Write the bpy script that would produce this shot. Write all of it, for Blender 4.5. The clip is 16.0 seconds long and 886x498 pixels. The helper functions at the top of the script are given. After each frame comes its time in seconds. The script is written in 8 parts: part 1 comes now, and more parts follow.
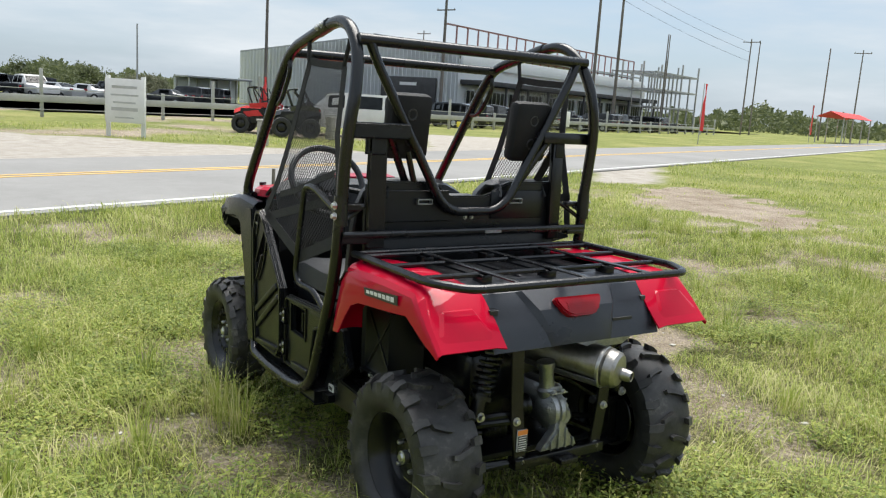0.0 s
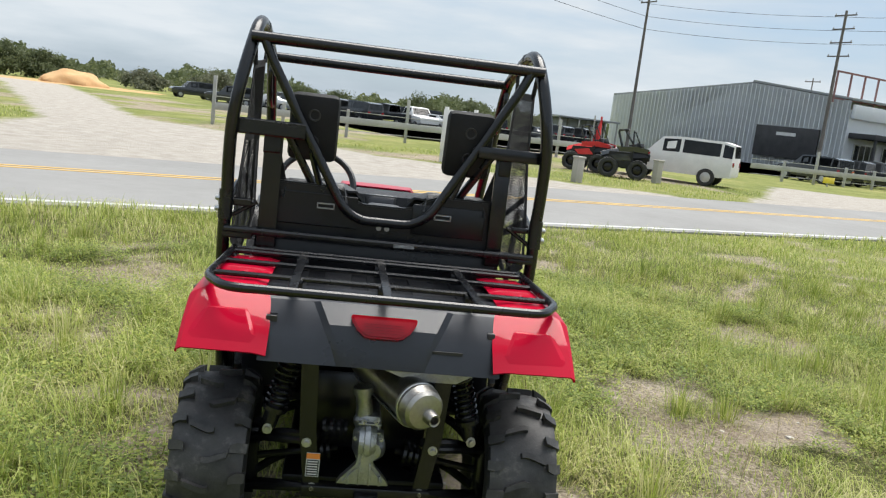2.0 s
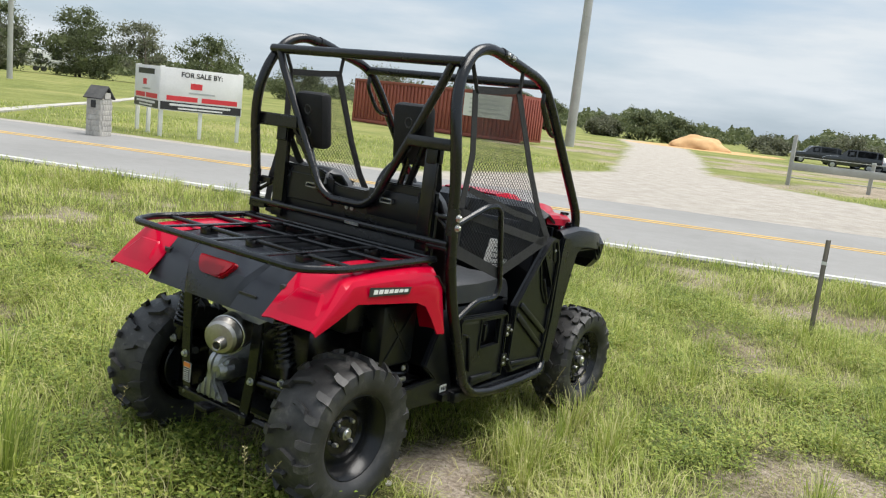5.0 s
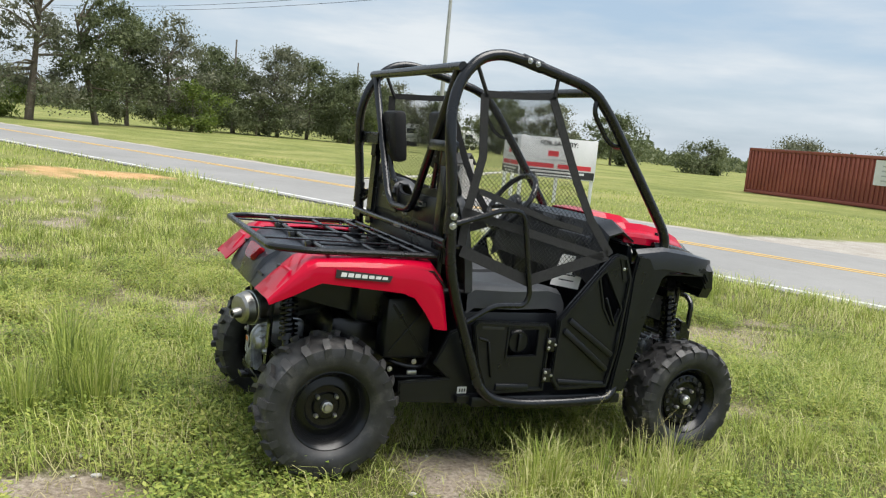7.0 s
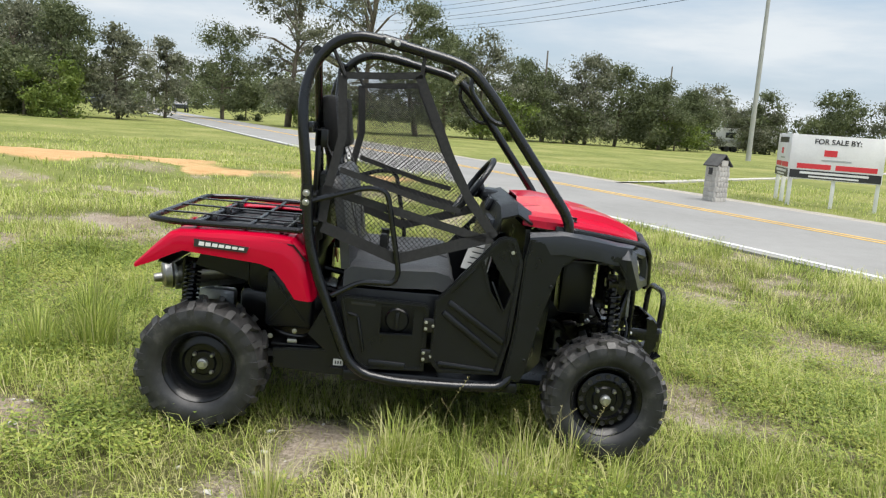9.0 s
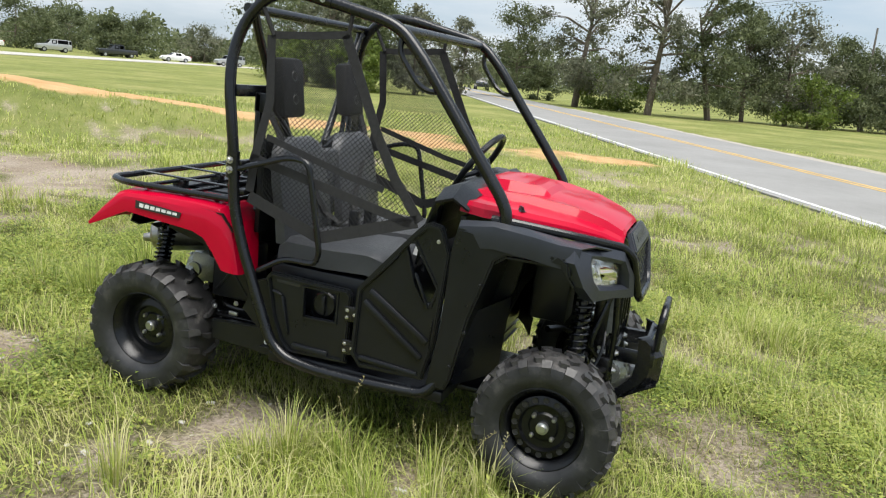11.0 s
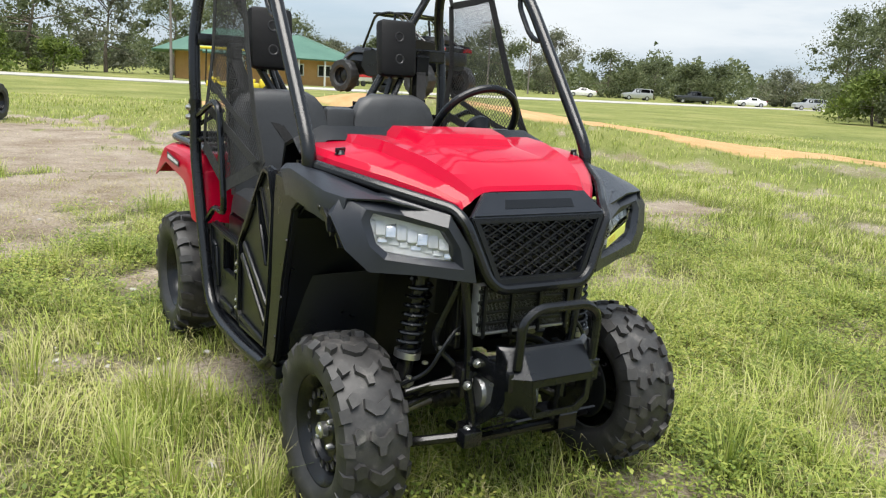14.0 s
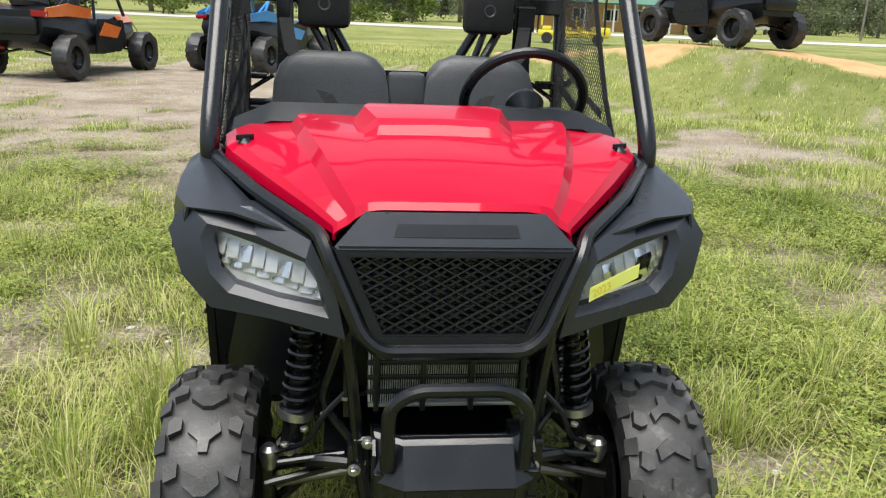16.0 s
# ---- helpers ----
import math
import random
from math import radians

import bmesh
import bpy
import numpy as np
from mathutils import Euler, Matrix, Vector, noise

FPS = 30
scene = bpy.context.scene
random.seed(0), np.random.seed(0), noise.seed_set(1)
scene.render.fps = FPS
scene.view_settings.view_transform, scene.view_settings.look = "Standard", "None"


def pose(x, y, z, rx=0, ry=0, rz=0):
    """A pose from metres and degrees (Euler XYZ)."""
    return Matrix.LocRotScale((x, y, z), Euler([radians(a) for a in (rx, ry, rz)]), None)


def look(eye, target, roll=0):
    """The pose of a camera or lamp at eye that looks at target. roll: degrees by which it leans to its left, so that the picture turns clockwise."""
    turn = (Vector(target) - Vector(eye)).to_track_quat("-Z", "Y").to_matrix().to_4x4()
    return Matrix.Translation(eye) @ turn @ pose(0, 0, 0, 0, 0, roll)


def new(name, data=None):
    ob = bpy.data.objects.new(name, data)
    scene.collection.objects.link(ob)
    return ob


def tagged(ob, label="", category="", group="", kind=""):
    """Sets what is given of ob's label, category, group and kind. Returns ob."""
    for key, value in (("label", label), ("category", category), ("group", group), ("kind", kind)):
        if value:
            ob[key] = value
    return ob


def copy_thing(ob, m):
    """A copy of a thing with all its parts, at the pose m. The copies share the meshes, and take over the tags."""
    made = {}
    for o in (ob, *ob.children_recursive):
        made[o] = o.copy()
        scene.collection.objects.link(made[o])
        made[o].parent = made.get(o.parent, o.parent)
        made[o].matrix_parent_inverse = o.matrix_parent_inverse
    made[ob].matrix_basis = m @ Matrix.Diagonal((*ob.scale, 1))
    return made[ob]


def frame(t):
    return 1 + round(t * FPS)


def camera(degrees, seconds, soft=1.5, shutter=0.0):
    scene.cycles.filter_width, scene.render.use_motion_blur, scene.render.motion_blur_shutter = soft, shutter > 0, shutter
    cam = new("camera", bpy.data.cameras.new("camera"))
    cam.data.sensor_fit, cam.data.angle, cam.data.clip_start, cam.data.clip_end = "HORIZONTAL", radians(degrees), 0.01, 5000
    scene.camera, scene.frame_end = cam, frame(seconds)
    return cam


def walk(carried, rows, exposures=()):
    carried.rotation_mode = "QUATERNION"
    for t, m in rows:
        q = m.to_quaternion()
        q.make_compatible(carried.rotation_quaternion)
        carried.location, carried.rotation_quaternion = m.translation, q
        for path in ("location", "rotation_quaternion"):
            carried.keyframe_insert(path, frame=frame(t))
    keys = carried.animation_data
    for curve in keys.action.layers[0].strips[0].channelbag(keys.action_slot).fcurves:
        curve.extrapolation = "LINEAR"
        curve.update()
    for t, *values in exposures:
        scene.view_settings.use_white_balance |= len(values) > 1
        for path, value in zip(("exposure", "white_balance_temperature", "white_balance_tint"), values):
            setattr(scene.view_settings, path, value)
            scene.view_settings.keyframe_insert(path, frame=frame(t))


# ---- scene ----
cam = camera(57.5, 16.0, soft=1.2)
PATH = [
    (0, (-1.912, -3.192, 1.536), (-0.833, -1.545, 1.187), 3.7),
    (0.5, (-1.502, -3.349, 1.565), (-0.615, -1.591, 1.215), 4.1),
    (1, (-1.068, -3.518, 1.575), (-0.385, -1.672, 1.22), 4.8),
    (1.5, (-0.623, -3.541, 1.529), (-0.137, -1.629, 1.196), 5.8),
    (2, (-0.166, -3.599, 1.557), (0.091, -1.642, 1.229), 6.9),
    (2.5, (0.334, -3.629, 1.558), (0.343, -1.654, 1.242), 7.7),
    (3, (0.784, -3.56, 1.591), (0.582, -1.595, 1.277), 8.6),
    (3.5, (1.244, -3.563, 1.594), (0.81, -1.638, 1.272), 8.5),
    (4, (1.629, -3.479, 1.606), (0.955, -1.626, 1.27), 7.8),
    (4.5, (2.039, -3.279, 1.587), (1.122, -1.535, 1.246), 6.9),
    (5, (2.465, -3.096, 1.581), (1.308, -1.502, 1.233), 6.5),
    (5.2, (2.615, -3.016, 1.603), (1.364, -1.497, 1.247), 6.4),
    (7.3, (3.741, -1.611, 1.45), (1.888, -0.916, 1.161), 5.4),
    (7.5, (3.822, -1.401, 1.481), (1.938, -0.804, 1.171), 5.3),
    (8, (3.955, -0.964, 1.465), (2.021, -0.551, 1.166), 4.7),
    (8.5, (4.045, -0.479, 1.482), (2.082, -0.244, 1.178), 4.2),
    (9, (4.126, -0.002, 1.498), (2.152, 0.069, 1.183), 4.0),
    (9.2, (4.081, 0.112, 1.581), (2.114, 0.146, 1.219), 4.2),
    (11.3, (3.316, 1.671, 1.545), (1.509, 0.913, 1.144), 5.3),
    (11.5, (3.205, 1.824, 1.503), (1.434, 0.982, 1.11), 5.3),
    (12, (2.9, 2.148, 1.457), (1.232, 1.118, 1.062), 4.8),
    (12.5, (2.568, 2.446, 1.411), (1.027, 1.236, 1.011), 4.1),
    (13, (2.254, 2.761, 1.363), (0.857, 1.382, 0.978), 3.8),
    (13.5, (1.876, 2.906, 1.323), (0.65, 1.375, 0.933), 3.5),
    (14, (1.473, 3.017, 1.32), (0.454, 1.345, 0.911), 3.4),
    (14.5, (1.057, 3.106, 1.355), (0.264, 1.327, 0.898), 3.7),
    (15, (0.677, 3.017, 1.346), (0.11, 1.166, 0.843), 3.9),
    (15.5, (0.337, 2.877, 1.357), (-0.032, 0.992, 0.802), 3.6),
    (16, (0.228, 2.678, 1.405), (-0.018, 0.776, 0.835), 2.6),
]
walk(cam, [(r[0], look(*r[1:])) for r in PATH], [(0.0, 0.30), (3.0, 0.24), (9.0, 0.28), (13.0, 0.36), (16.0, 0.40)])

# ---- world, sun and exposure ----
SUN_AZ, SUN_EL = 45.0, 72.0
world = bpy.data.worlds.new("world")
scene.world = world
world.use_nodes = True
wn, wl = world.node_tree.nodes, world.node_tree.links
bg = wn["Background"]
sky = wn.new("ShaderNodeTexSky")
sky.sky_type, sky.sun_disc = "NISHITA", False
sky.sun_elevation, sky.sun_rotation = radians(SUN_EL), radians(SUN_AZ)
sky.dust_density, sky.ozone_density = 2.0, 2.0
tc = wn.new("ShaderNodeTexCoord")
mp = wn.new("ShaderNodeMapping")
mp.inputs["Scale"].default_value = (1.3, 1.3, 7.0)
cl = wn.new("ShaderNodeTexNoise")
cl.inputs["Scale"].default_value, cl.inputs["Detail"].default_value = 1.6, 8.0
cl.inputs["Roughness"].default_value = 0.55
ramp = wn.new("ShaderNodeValToRGB")
ramp.color_ramp.elements[0].position, ramp.color_ramp.elements[0].color = 0.36, (0.0, 0.0, 0.0, 1)
ramp.color_ramp.elements[1].position, ramp.color_ramp.elements[1].color = 0.60, (1, 1, 1, 1)
tint = wn.new("ShaderNodeValToRGB")
tint.color_ramp.elements[0].position, tint.color_ramp.elements[0].color = 0.38, (5.2, 5.8, 6.4, 1)
tint.color_ramp.elements[1].position, tint.color_ramp.elements[1].color = 0.72, (6.7, 7.1, 7.35, 1)
mixw = wn.new("ShaderNodeMix")
mixw.data_type = "RGBA"
base_sky = wn.new("ShaderNodeMix")
base_sky.data_type, base_sky.blend_type = "RGBA", "MIX"
base_sky.inputs[0].default_value = 0.55
wl.new(tc.outputs["Generated"], mp.inputs["Vector"])
wl.new(mp.outputs["Vector"], cl.inputs["Vector"])
wl.new(cl.outputs["Fac"], ramp.inputs["Fac"])
wl.new(cl.outputs["Fac"], tint.inputs["Fac"])
wl.new(sky.outputs["Color"], base_sky.inputs[6])
base_sky.inputs[7].default_value = (4.6, 5.9, 7.2, 1)
wl.new(base_sky.outputs[2], mixw.inputs[6])
wl.new(tint.outputs["Color"], mixw.inputs[7])
wl.new(ramp.outputs["Color"], mixw.inputs[0])
wl.new(mixw.outputs[2], bg.inputs["Color"])
bg.inputs["Strength"].default_value = 0.105

sun = new("sun", bpy.data.lights.new("sun", "SUN"))
sun.data.energy, sun.data.angle, sun.data.color = 4.9, radians(50), (1.0, 0.965, 0.91)
sa, se = radians(SUN_AZ), radians(SUN_EL)
sun.matrix_world = look((0, 0, 30), (-30 * math.sin(sa) * math.cos(se), -30 * math.cos(sa) * math.cos(se), 30 - 30 * math.sin(se)))


# ---- materials ----
def shader(name):
    m = bpy.data.materials.new(name)
    m.use_nodes = True
    return m, m.node_tree.nodes, m.node_tree.links, m.node_tree.nodes["Principled BSDF"]


def rgb(c):
    return (c[0], c[1], c[2], 1.0)


def ramp_of(nodes, links, fac, stops):
    r = nodes.new("ShaderNodeValToRGB")
    while len(r.color_ramp.elements) < len(stops):
        r.color_ramp.elements.new(0.5)
    for e, (p, c) in zip(r.color_ramp.elements, stops):
        e.position, e.color = p, rgb(c)
    links.new(fac, r.inputs["Fac"])
    return r.outputs["Color"]


def noise_of(nodes, links, scale, detail=4.0, rough=0.55, coord="Object", stretch=None):
    t = nodes.new("ShaderNodeTexCoord")
    n = nodes.new("ShaderNodeTexNoise")
    n.inputs["Scale"].default_value, n.inputs["Detail"].default_value, n.inputs["Roughness"].default_value = scale, detail, rough
    if stretch:
        p = nodes.new("ShaderNodeMapping")
        p.inputs["Scale"].default_value = stretch
        links.new(t.outputs[coord], p.inputs["Vector"])
        links.new(p.outputs["Vector"], n.inputs["Vector"])
    else:
        links.new(t.outputs[coord], n.inputs["Vector"])
    return n.outputs["Fac"]


def bump_of(nodes, links, b, height, strength, distance):
    u = nodes.new("ShaderNodeBump")
    u.inputs["Strength"].default_value, u.inputs["Distance"].default_value = strength, distance
    links.new(height, u.inputs["Height"])
    links.new(u.outputs["Normal"], b.inputs["Normal"])


def surface(name, dark, light, rough=0.5, metal=0.0, scale=6.0, bump=0.0, bump_scale=60.0, spread=0.12, coat=0.0, rough_to=None, spec=0.5):
    """A surface that varies between two colours at two scales, with a fine relief."""
    m, n, l, b = shader(name)
    big, small = noise_of(n, l, scale), noise_of(n, l, scale * 11, 3.0)
    add = n.new("ShaderNodeMath")
    add.operation = "MULTIPLY_ADD"
    add.inputs[1].default_value = 0.4
    l.new(small, add.inputs[0])
    l.new(big, add.inputs[2])
    l.new(ramp_of(n, l, add.outputs[0], [(0.7 - spread * 2, dark), (0.7 + spread * 2, light)]), b.inputs["Base Color"])
    b.inputs["Roughness"].default_value, b.inputs["Metallic"].default_value = rough, metal
    b.inputs["Coat Weight"].default_value, b.inputs["Coat Roughness"].default_value = coat, 0.025
    b.inputs["Specular IOR Level"].default_value = spec
    if rough_to is not None:
        mr = n.new("ShaderNodeMapRange")
        mr.inputs["From Min"].default_value, mr.inputs["From Max"].default_value = 0.3, 0.7
        mr.inputs["To Min"].default_value, mr.inputs["To Max"].default_value = rough, rough_to
        l.new(big, mr.inputs["Value"])
        l.new(mr.outputs["Result"], b.inputs["Roughness"])
    if bump:
        bump_of(n, l, b, noise_of(n, l, bump_scale, 3.0), bump, 0.01)
    return m


RED = surface("red_paint", (0.39, 0.0005, 0.019), (0.43, 0.0007, 0.023), 0.34, 0.0, 3.0, coat=0.42, spread=0.3, spec=0.06)
GREY_PLASTIC = surface("dark_grey_plastic", (0.0135, 0.0160, 0.0220), (0.0205, 0.0235, 0.0315), 0.26, 0.0, 4.0, 0.10, 650.0, rough_to=0.34, spec=0.50)
BLACK_PLASTIC = surface("black_plastic", (0.0036, 0.0043, 0.0060), (0.0064, 0.0075, 0.0102), 0.26, 0.0, 5.0, 0.10, 650.0, rough_to=0.36, spec=0.42)
BLACK_TUBE = surface("black_powder_coat", (0.0028, 0.0032, 0.0044), (0.0052, 0.0060, 0.0080), 0.22, 0.0, 8.0, 0.02, 300.0, rough_to=0.30, spec=0.55)
BLACK_SATIN = surface("black_satin_steel", (0.004, 0.004, 0.0045), (0.009, 0.009, 0.010), 0.26, 0.0, 8.0, spec=0.48)
WHEEL_PAINT = surface("gloss_black_wheel", (0.003, 0.0032, 0.004), (0.0055, 0.006, 0.007), 0.27, 0.0, 8.0, spec=0.40)
HEADREST = surface("headrest_foam_skin", (0.008, 0.008, 0.009), (0.015, 0.015, 0.016), 0.55, 0.0, 8.0, 0.2, 300.0, spec=0.25)
VINYL = surface("seat_vinyl", (0.036, 0.038, 0.042), (0.052, 0.055, 0.060), 0.42, 0.0, 5.0, 0.22, 260.0)
WEBBING = surface("black_webbing", (0.010, 0.010, 0.011), (0.022, 0.022, 0.023), 0.8, 0.0, 60.0, 0.3, 900.0)
CAST = surface("cast_aluminium", (0.27, 0.28, 0.285), (0.47, 0.475, 0.48), 0.34, 0.9, 14.0, 0.35, 90.0)
STAINLESS = surface("stainless_steel", (0.24, 0.225, 0.20), (0.44, 0.43, 0.41), 0.34, 1.0, 6.0, 0.05, 120.0, rough_to=0.42)
BRIGHT = surface("zinc_bolt", (0.45, 0.45, 0.45), (0.62, 0.62, 0.61), 0.36, 0.95, 30.0)
RADIATOR = surface("radiator_fins", (0.34, 0.35, 0.355), (0.52, 0.53, 0.54), 0.5, 0.3, 40.0)
WHITE_LABEL = surface("white_label", (0.68, 0.68, 0.67), (0.78, 0.78, 0.77), 0.5)
ORANGE_LABEL = surface("orange_label", (0.72, 0.22, 0.03), (0.80, 0.28, 0.05), 0.5)
DARK_LABEL = surface("dark_label", (0.02, 0.02, 0.022), (0.03, 0.03, 0.032), 0.4)
YELLOW_LABEL = surface("yellow_label", (0.75, 0.78, 0.16), (0.85, 0.86, 0.25), 0.5)


def rubber(name, low, mid, high):
    m, n, l, b = shader(name)
    dust = noise_of(n, l, 9.0, 6.0, 0.7)
    l.new(ramp_of(n, l, dust, [(0.35, low), (0.56, mid), (0.74, high)]), b.inputs["Base Color"])
    b.inputs["Roughness"].default_value = 0.50
    bump_of(n, l, b, noise_of(n, l, 160.0, 3.0), 0.2, 0.004)
    return m


RUBBER = rubber("tyre_rubber", (0.012, 0.0125, 0.014), (0.024, 0.0245, 0.026), (0.075, 0.072, 0.069))
TREAD = rubber("dusty_tread", (0.020, 0.0195, 0.020), (0.046, 0.0445, 0.044), (0.16, 0.150, 0.140))


def lens(name, colour, rough=0.03, weight=1.0):
    m, n, l, b = shader(name)
    b.inputs["Base Color"].default_value = rgb(colour)
    b.inputs["Roughness"].default_value, b.inputs["Transmission Weight"].default_value, b.inputs["IOR"].default_value = rough, weight, 1.45
    return m




def clear_lens():
    m, n, l, b = shader("clear_lens")
    see, gloss, mix, lw = n.new("ShaderNodeBsdfTransparent"), n.new("ShaderNodeBsdfGlossy"), n.new("ShaderNodeMixShader"), n.new("ShaderNodeFresnel")
    see.inputs["Color"].default_value = (0.96, 0.97, 0.98, 1)
    gloss.inputs["Roughness"].default_value = 0.04
    lw.inputs["IOR"].default_value = 1.45
    l.new(lw.outputs[0], mix.inputs[0])
    l.new(see.outputs[0], mix.inputs[1])
    l.new(gloss.outputs[0], mix.inputs[2])
    l.new(mix.outputs[0], n["Material Output"].inputs["Surface"])
    return m


CLEAR = clear_lens()
RED_LENS = lens("red_lens", (0.40, 0.006, 0.016), 0.06, 0.30)
LAMP_BACK = surface("frosted_reflector", (0.62, 0.63, 0.64), (0.80, 0.81, 0.82), 0.34, 0.25, 40.0)
CHROME = surface("bright_reflector", (0.80, 0.81, 0.82), (0.94, 0.94, 0.95), 0.13, 0.85, 60.0)


def ground_paint():
    """Turf with thatch and painted shade between near blades, worn sandy soil, pale grit and orange sand, laid out by
    the sheet's own cover values.
    """
    m, n, l, b = shader("turf_and_soil")
    soil = n.new("ShaderNodeAttribute")
    soil.attribute_name = "soil"
    sand = n.new("ShaderNodeAttribute")
    sand.attribute_name = "sand"
    pale = n.new("ShaderNodeAttribute")
    pale.attribute_name = "pale"
    mid, fine, broad = noise_of(n, l, 2.2, 6.0, 0.65), noise_of(n, l, 40.0, 5.0, 0.7), noise_of(n, l, 0.22, 4.0, 0.6)
    grass = ramp_of(n, l, mid, [(0.28, (0.074, 0.088, 0.032)), (0.50, (0.165, 0.185, 0.058)), (0.70, (0.31, 0.29, 0.13))])
    lush = ramp_of(n, l, broad, [(0.34, (0.11, 0.142, 0.036)), (0.50, (0.195, 0.218, 0.062)), (0.66, (0.33, 0.31, 0.125))])
    g = n.new("ShaderNodeMix")
    g.data_type = "RGBA"
    g.inputs[0].default_value = 0.6
    l.new(grass, g.inputs[6])
    l.new(lush, g.inputs[7])
    # dark turf and thatch tones, with the shade between blades painted in
    shade_tones = ramp_of(n, l, fine, [(0.36, (0.035, 0.036, 0.016)), (0.52, (0.085, 0.088, 0.034)), (0.68, (0.20, 0.175, 0.095))])
    blade_shade = n.new("ShaderNodeAttribute")
    blade_shade.attribute_name = "blade_shade"
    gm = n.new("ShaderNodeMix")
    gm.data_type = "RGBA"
    l.new(blade_shade.outputs["Fac"], gm.inputs[0])
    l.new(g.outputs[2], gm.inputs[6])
    l.new(shade_tones, gm.inputs[7])
    dfine = ramp_of(n, l, fine, [(0.30, (0.19, 0.155, 0.118)), (0.52, (0.36, 0.305, 0.245)), (0.75, (0.54, 0.485, 0.415))])
    dmid = ramp_of(n, l, noise_of(n, l, 1.1, 7.0, 0.7), [(0.36, (0.50, 0.44, 0.36)), (0.60, (1, 1, 1))])
    dm = n.new("ShaderNodeMix")
    dm.data_type, dm.blend_type = "RGBA", "MULTIPLY"
    dm.inputs[0].default_value = 0.75
    l.new(dfine, dm.inputs[6])
    l.new(dmid, dm.inputs[7])
    dirt = dm.outputs[2]
    dune = ramp_of(n, l, mid, [(0.3, (0.46, 0.27, 0.12)), (0.7, (0.58, 0.38, 0.20))])
    grit = ramp_of(n, l, mid, [(0.3, (0.30, 0.275, 0.24)), (0.7, (0.43, 0.40, 0.36))])

    def over(below, above, attr, lo, hi, rough_by):
        s = n.new("ShaderNodeMath")
        s.operation = "MULTIPLY_ADD"
        s.inputs[1].default_value = 0.55
        l.new(rough_by, s.inputs[0])
        l.new(attr.outputs["Fac"], s.inputs[2])
        r = n.new("ShaderNodeMapRange")
        r.inputs["From Min"].default_value, r.inputs["From Max"].default_value = lo, hi
        l.new(s.outputs[0], r.inputs["Value"])
        x = n.new("ShaderNodeMix")
        x.data_type = "RGBA"
        l.new(r.outputs["Result"], x.inputs[0])
        l.new(below, x.inputs[6])
        l.new(above, x.inputs[7])
        return x.outputs[2]

    brk = n.new("ShaderNodeMath")
    brk.operation = "MULTIPLY_ADD"
    brk.inputs[1].default_value = 0.9
    l.new(noise_of(n, l, 8.0, 6.0, 0.7), brk.inputs[0])
    l.new(fine, brk.inputs[2])
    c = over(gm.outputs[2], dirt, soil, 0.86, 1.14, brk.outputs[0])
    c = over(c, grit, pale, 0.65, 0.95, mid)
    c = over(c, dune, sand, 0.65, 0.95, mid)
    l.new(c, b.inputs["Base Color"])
    b.inputs["Roughness"].default_value = 0.95
    b.inputs["Specular IOR Level"].default_value = 0.15
    bump_of(n, l, b, fine, 0.8, 0.04)
    return m


def blades(name, stops, rough=0.6, patch=1.2):
    """Leaf colour by blade and by patch of ground, a little see-through."""
    m, n, l, b = shader(name)
    geo = n.new("ShaderNodeNewGeometry")
    big = noise_of(n, l, patch, 3.0)
    add = n.new("ShaderNodeMath")
    add.operation = "MULTIPLY_ADD"
    add.inputs[1].default_value = 0.55
    l.new(geo.outputs["Random Per Island"], add.inputs[0])
    sc = n.new("ShaderNodeMath")
    sc.operation = "MULTIPLY"
    sc.inputs[1].default_value = 0.8
    sub = n.new("ShaderNodeMath")
    sub.operation = "SUBTRACT"
    sub.inputs[1].default_value = 0.16
    l.new(big, sc.inputs[0])
    l.new(sc.outputs[0], sub.inputs[0])
    l.new(sub.outputs[0], add.inputs[2])
    col = ramp_of(n, l, add.outputs[0], stops)
    l.new(col, b.inputs["Base Color"])
    b.inputs["Roughness"].default_value = rough
    b.inputs["Specular IOR Level"].default_value = 0.25
    tr = n.new("ShaderNodeBsdfTranslucent")
    l.new(col, tr.inputs["Color"])
    mx = n.new("ShaderNodeMixShader")
    mx.inputs[0].default_value = 0.35
    l.new(b.outputs[0], mx.inputs[1])
    l.new(tr.outputs[0], mx.inputs[2])
    l.new(mx.outputs[0], n["Material Output"].inputs["Surface"])
    return m


GROUND = ground_paint()
GRASS = blades("grass_blades", [(0.12, (0.092, 0.135, 0.036)), (0.36, (0.250, 0.325, 0.058)), (0.58, (0.420, 0.470, 0.118)), (0.76, (0.56, 0.53, 0.27))])
WEED = blades("weed_leaves", [(0.12, (0.070, 0.112, 0.028)), (0.40, (0.185, 0.255, 0.050)), (0.66, (0.34, 0.385, 0.085)), (0.90, (0.47, 0.46, 0.14))], 0.5)
STRAW = blades("seed_stems", [(0.2, (0.20, 0.19, 0.07)), (0.6, (0.40, 0.35, 0.17)), (0.9, (0.5, 0.44, 0.26))])
LEAF = blades("tree_leaves", [(0.15, (0.062, 0.080, 0.038)), (0.5, (0.115, 0.138, 0.066)), (0.85, (0.180, 0.200, 0.100))], 0.55, 0.25)
LEAF_GREY = blades("grey_green_leaves", [(0.15, (0.098, 0.108, 0.070)), (0.5, (0.165, 0.175, 0.115)), (0.85, (0.24, 0.245, 0.17))], 0.6, 0.25)
LEAF_BRIGHT = blades("bush_leaves", [(0.15, (0.06, 0.09, 0.020)), (0.5, (0.125, 0.175, 0.034)), (0.85, (0.20, 0.245, 0.06))], 0.5, 0.4)
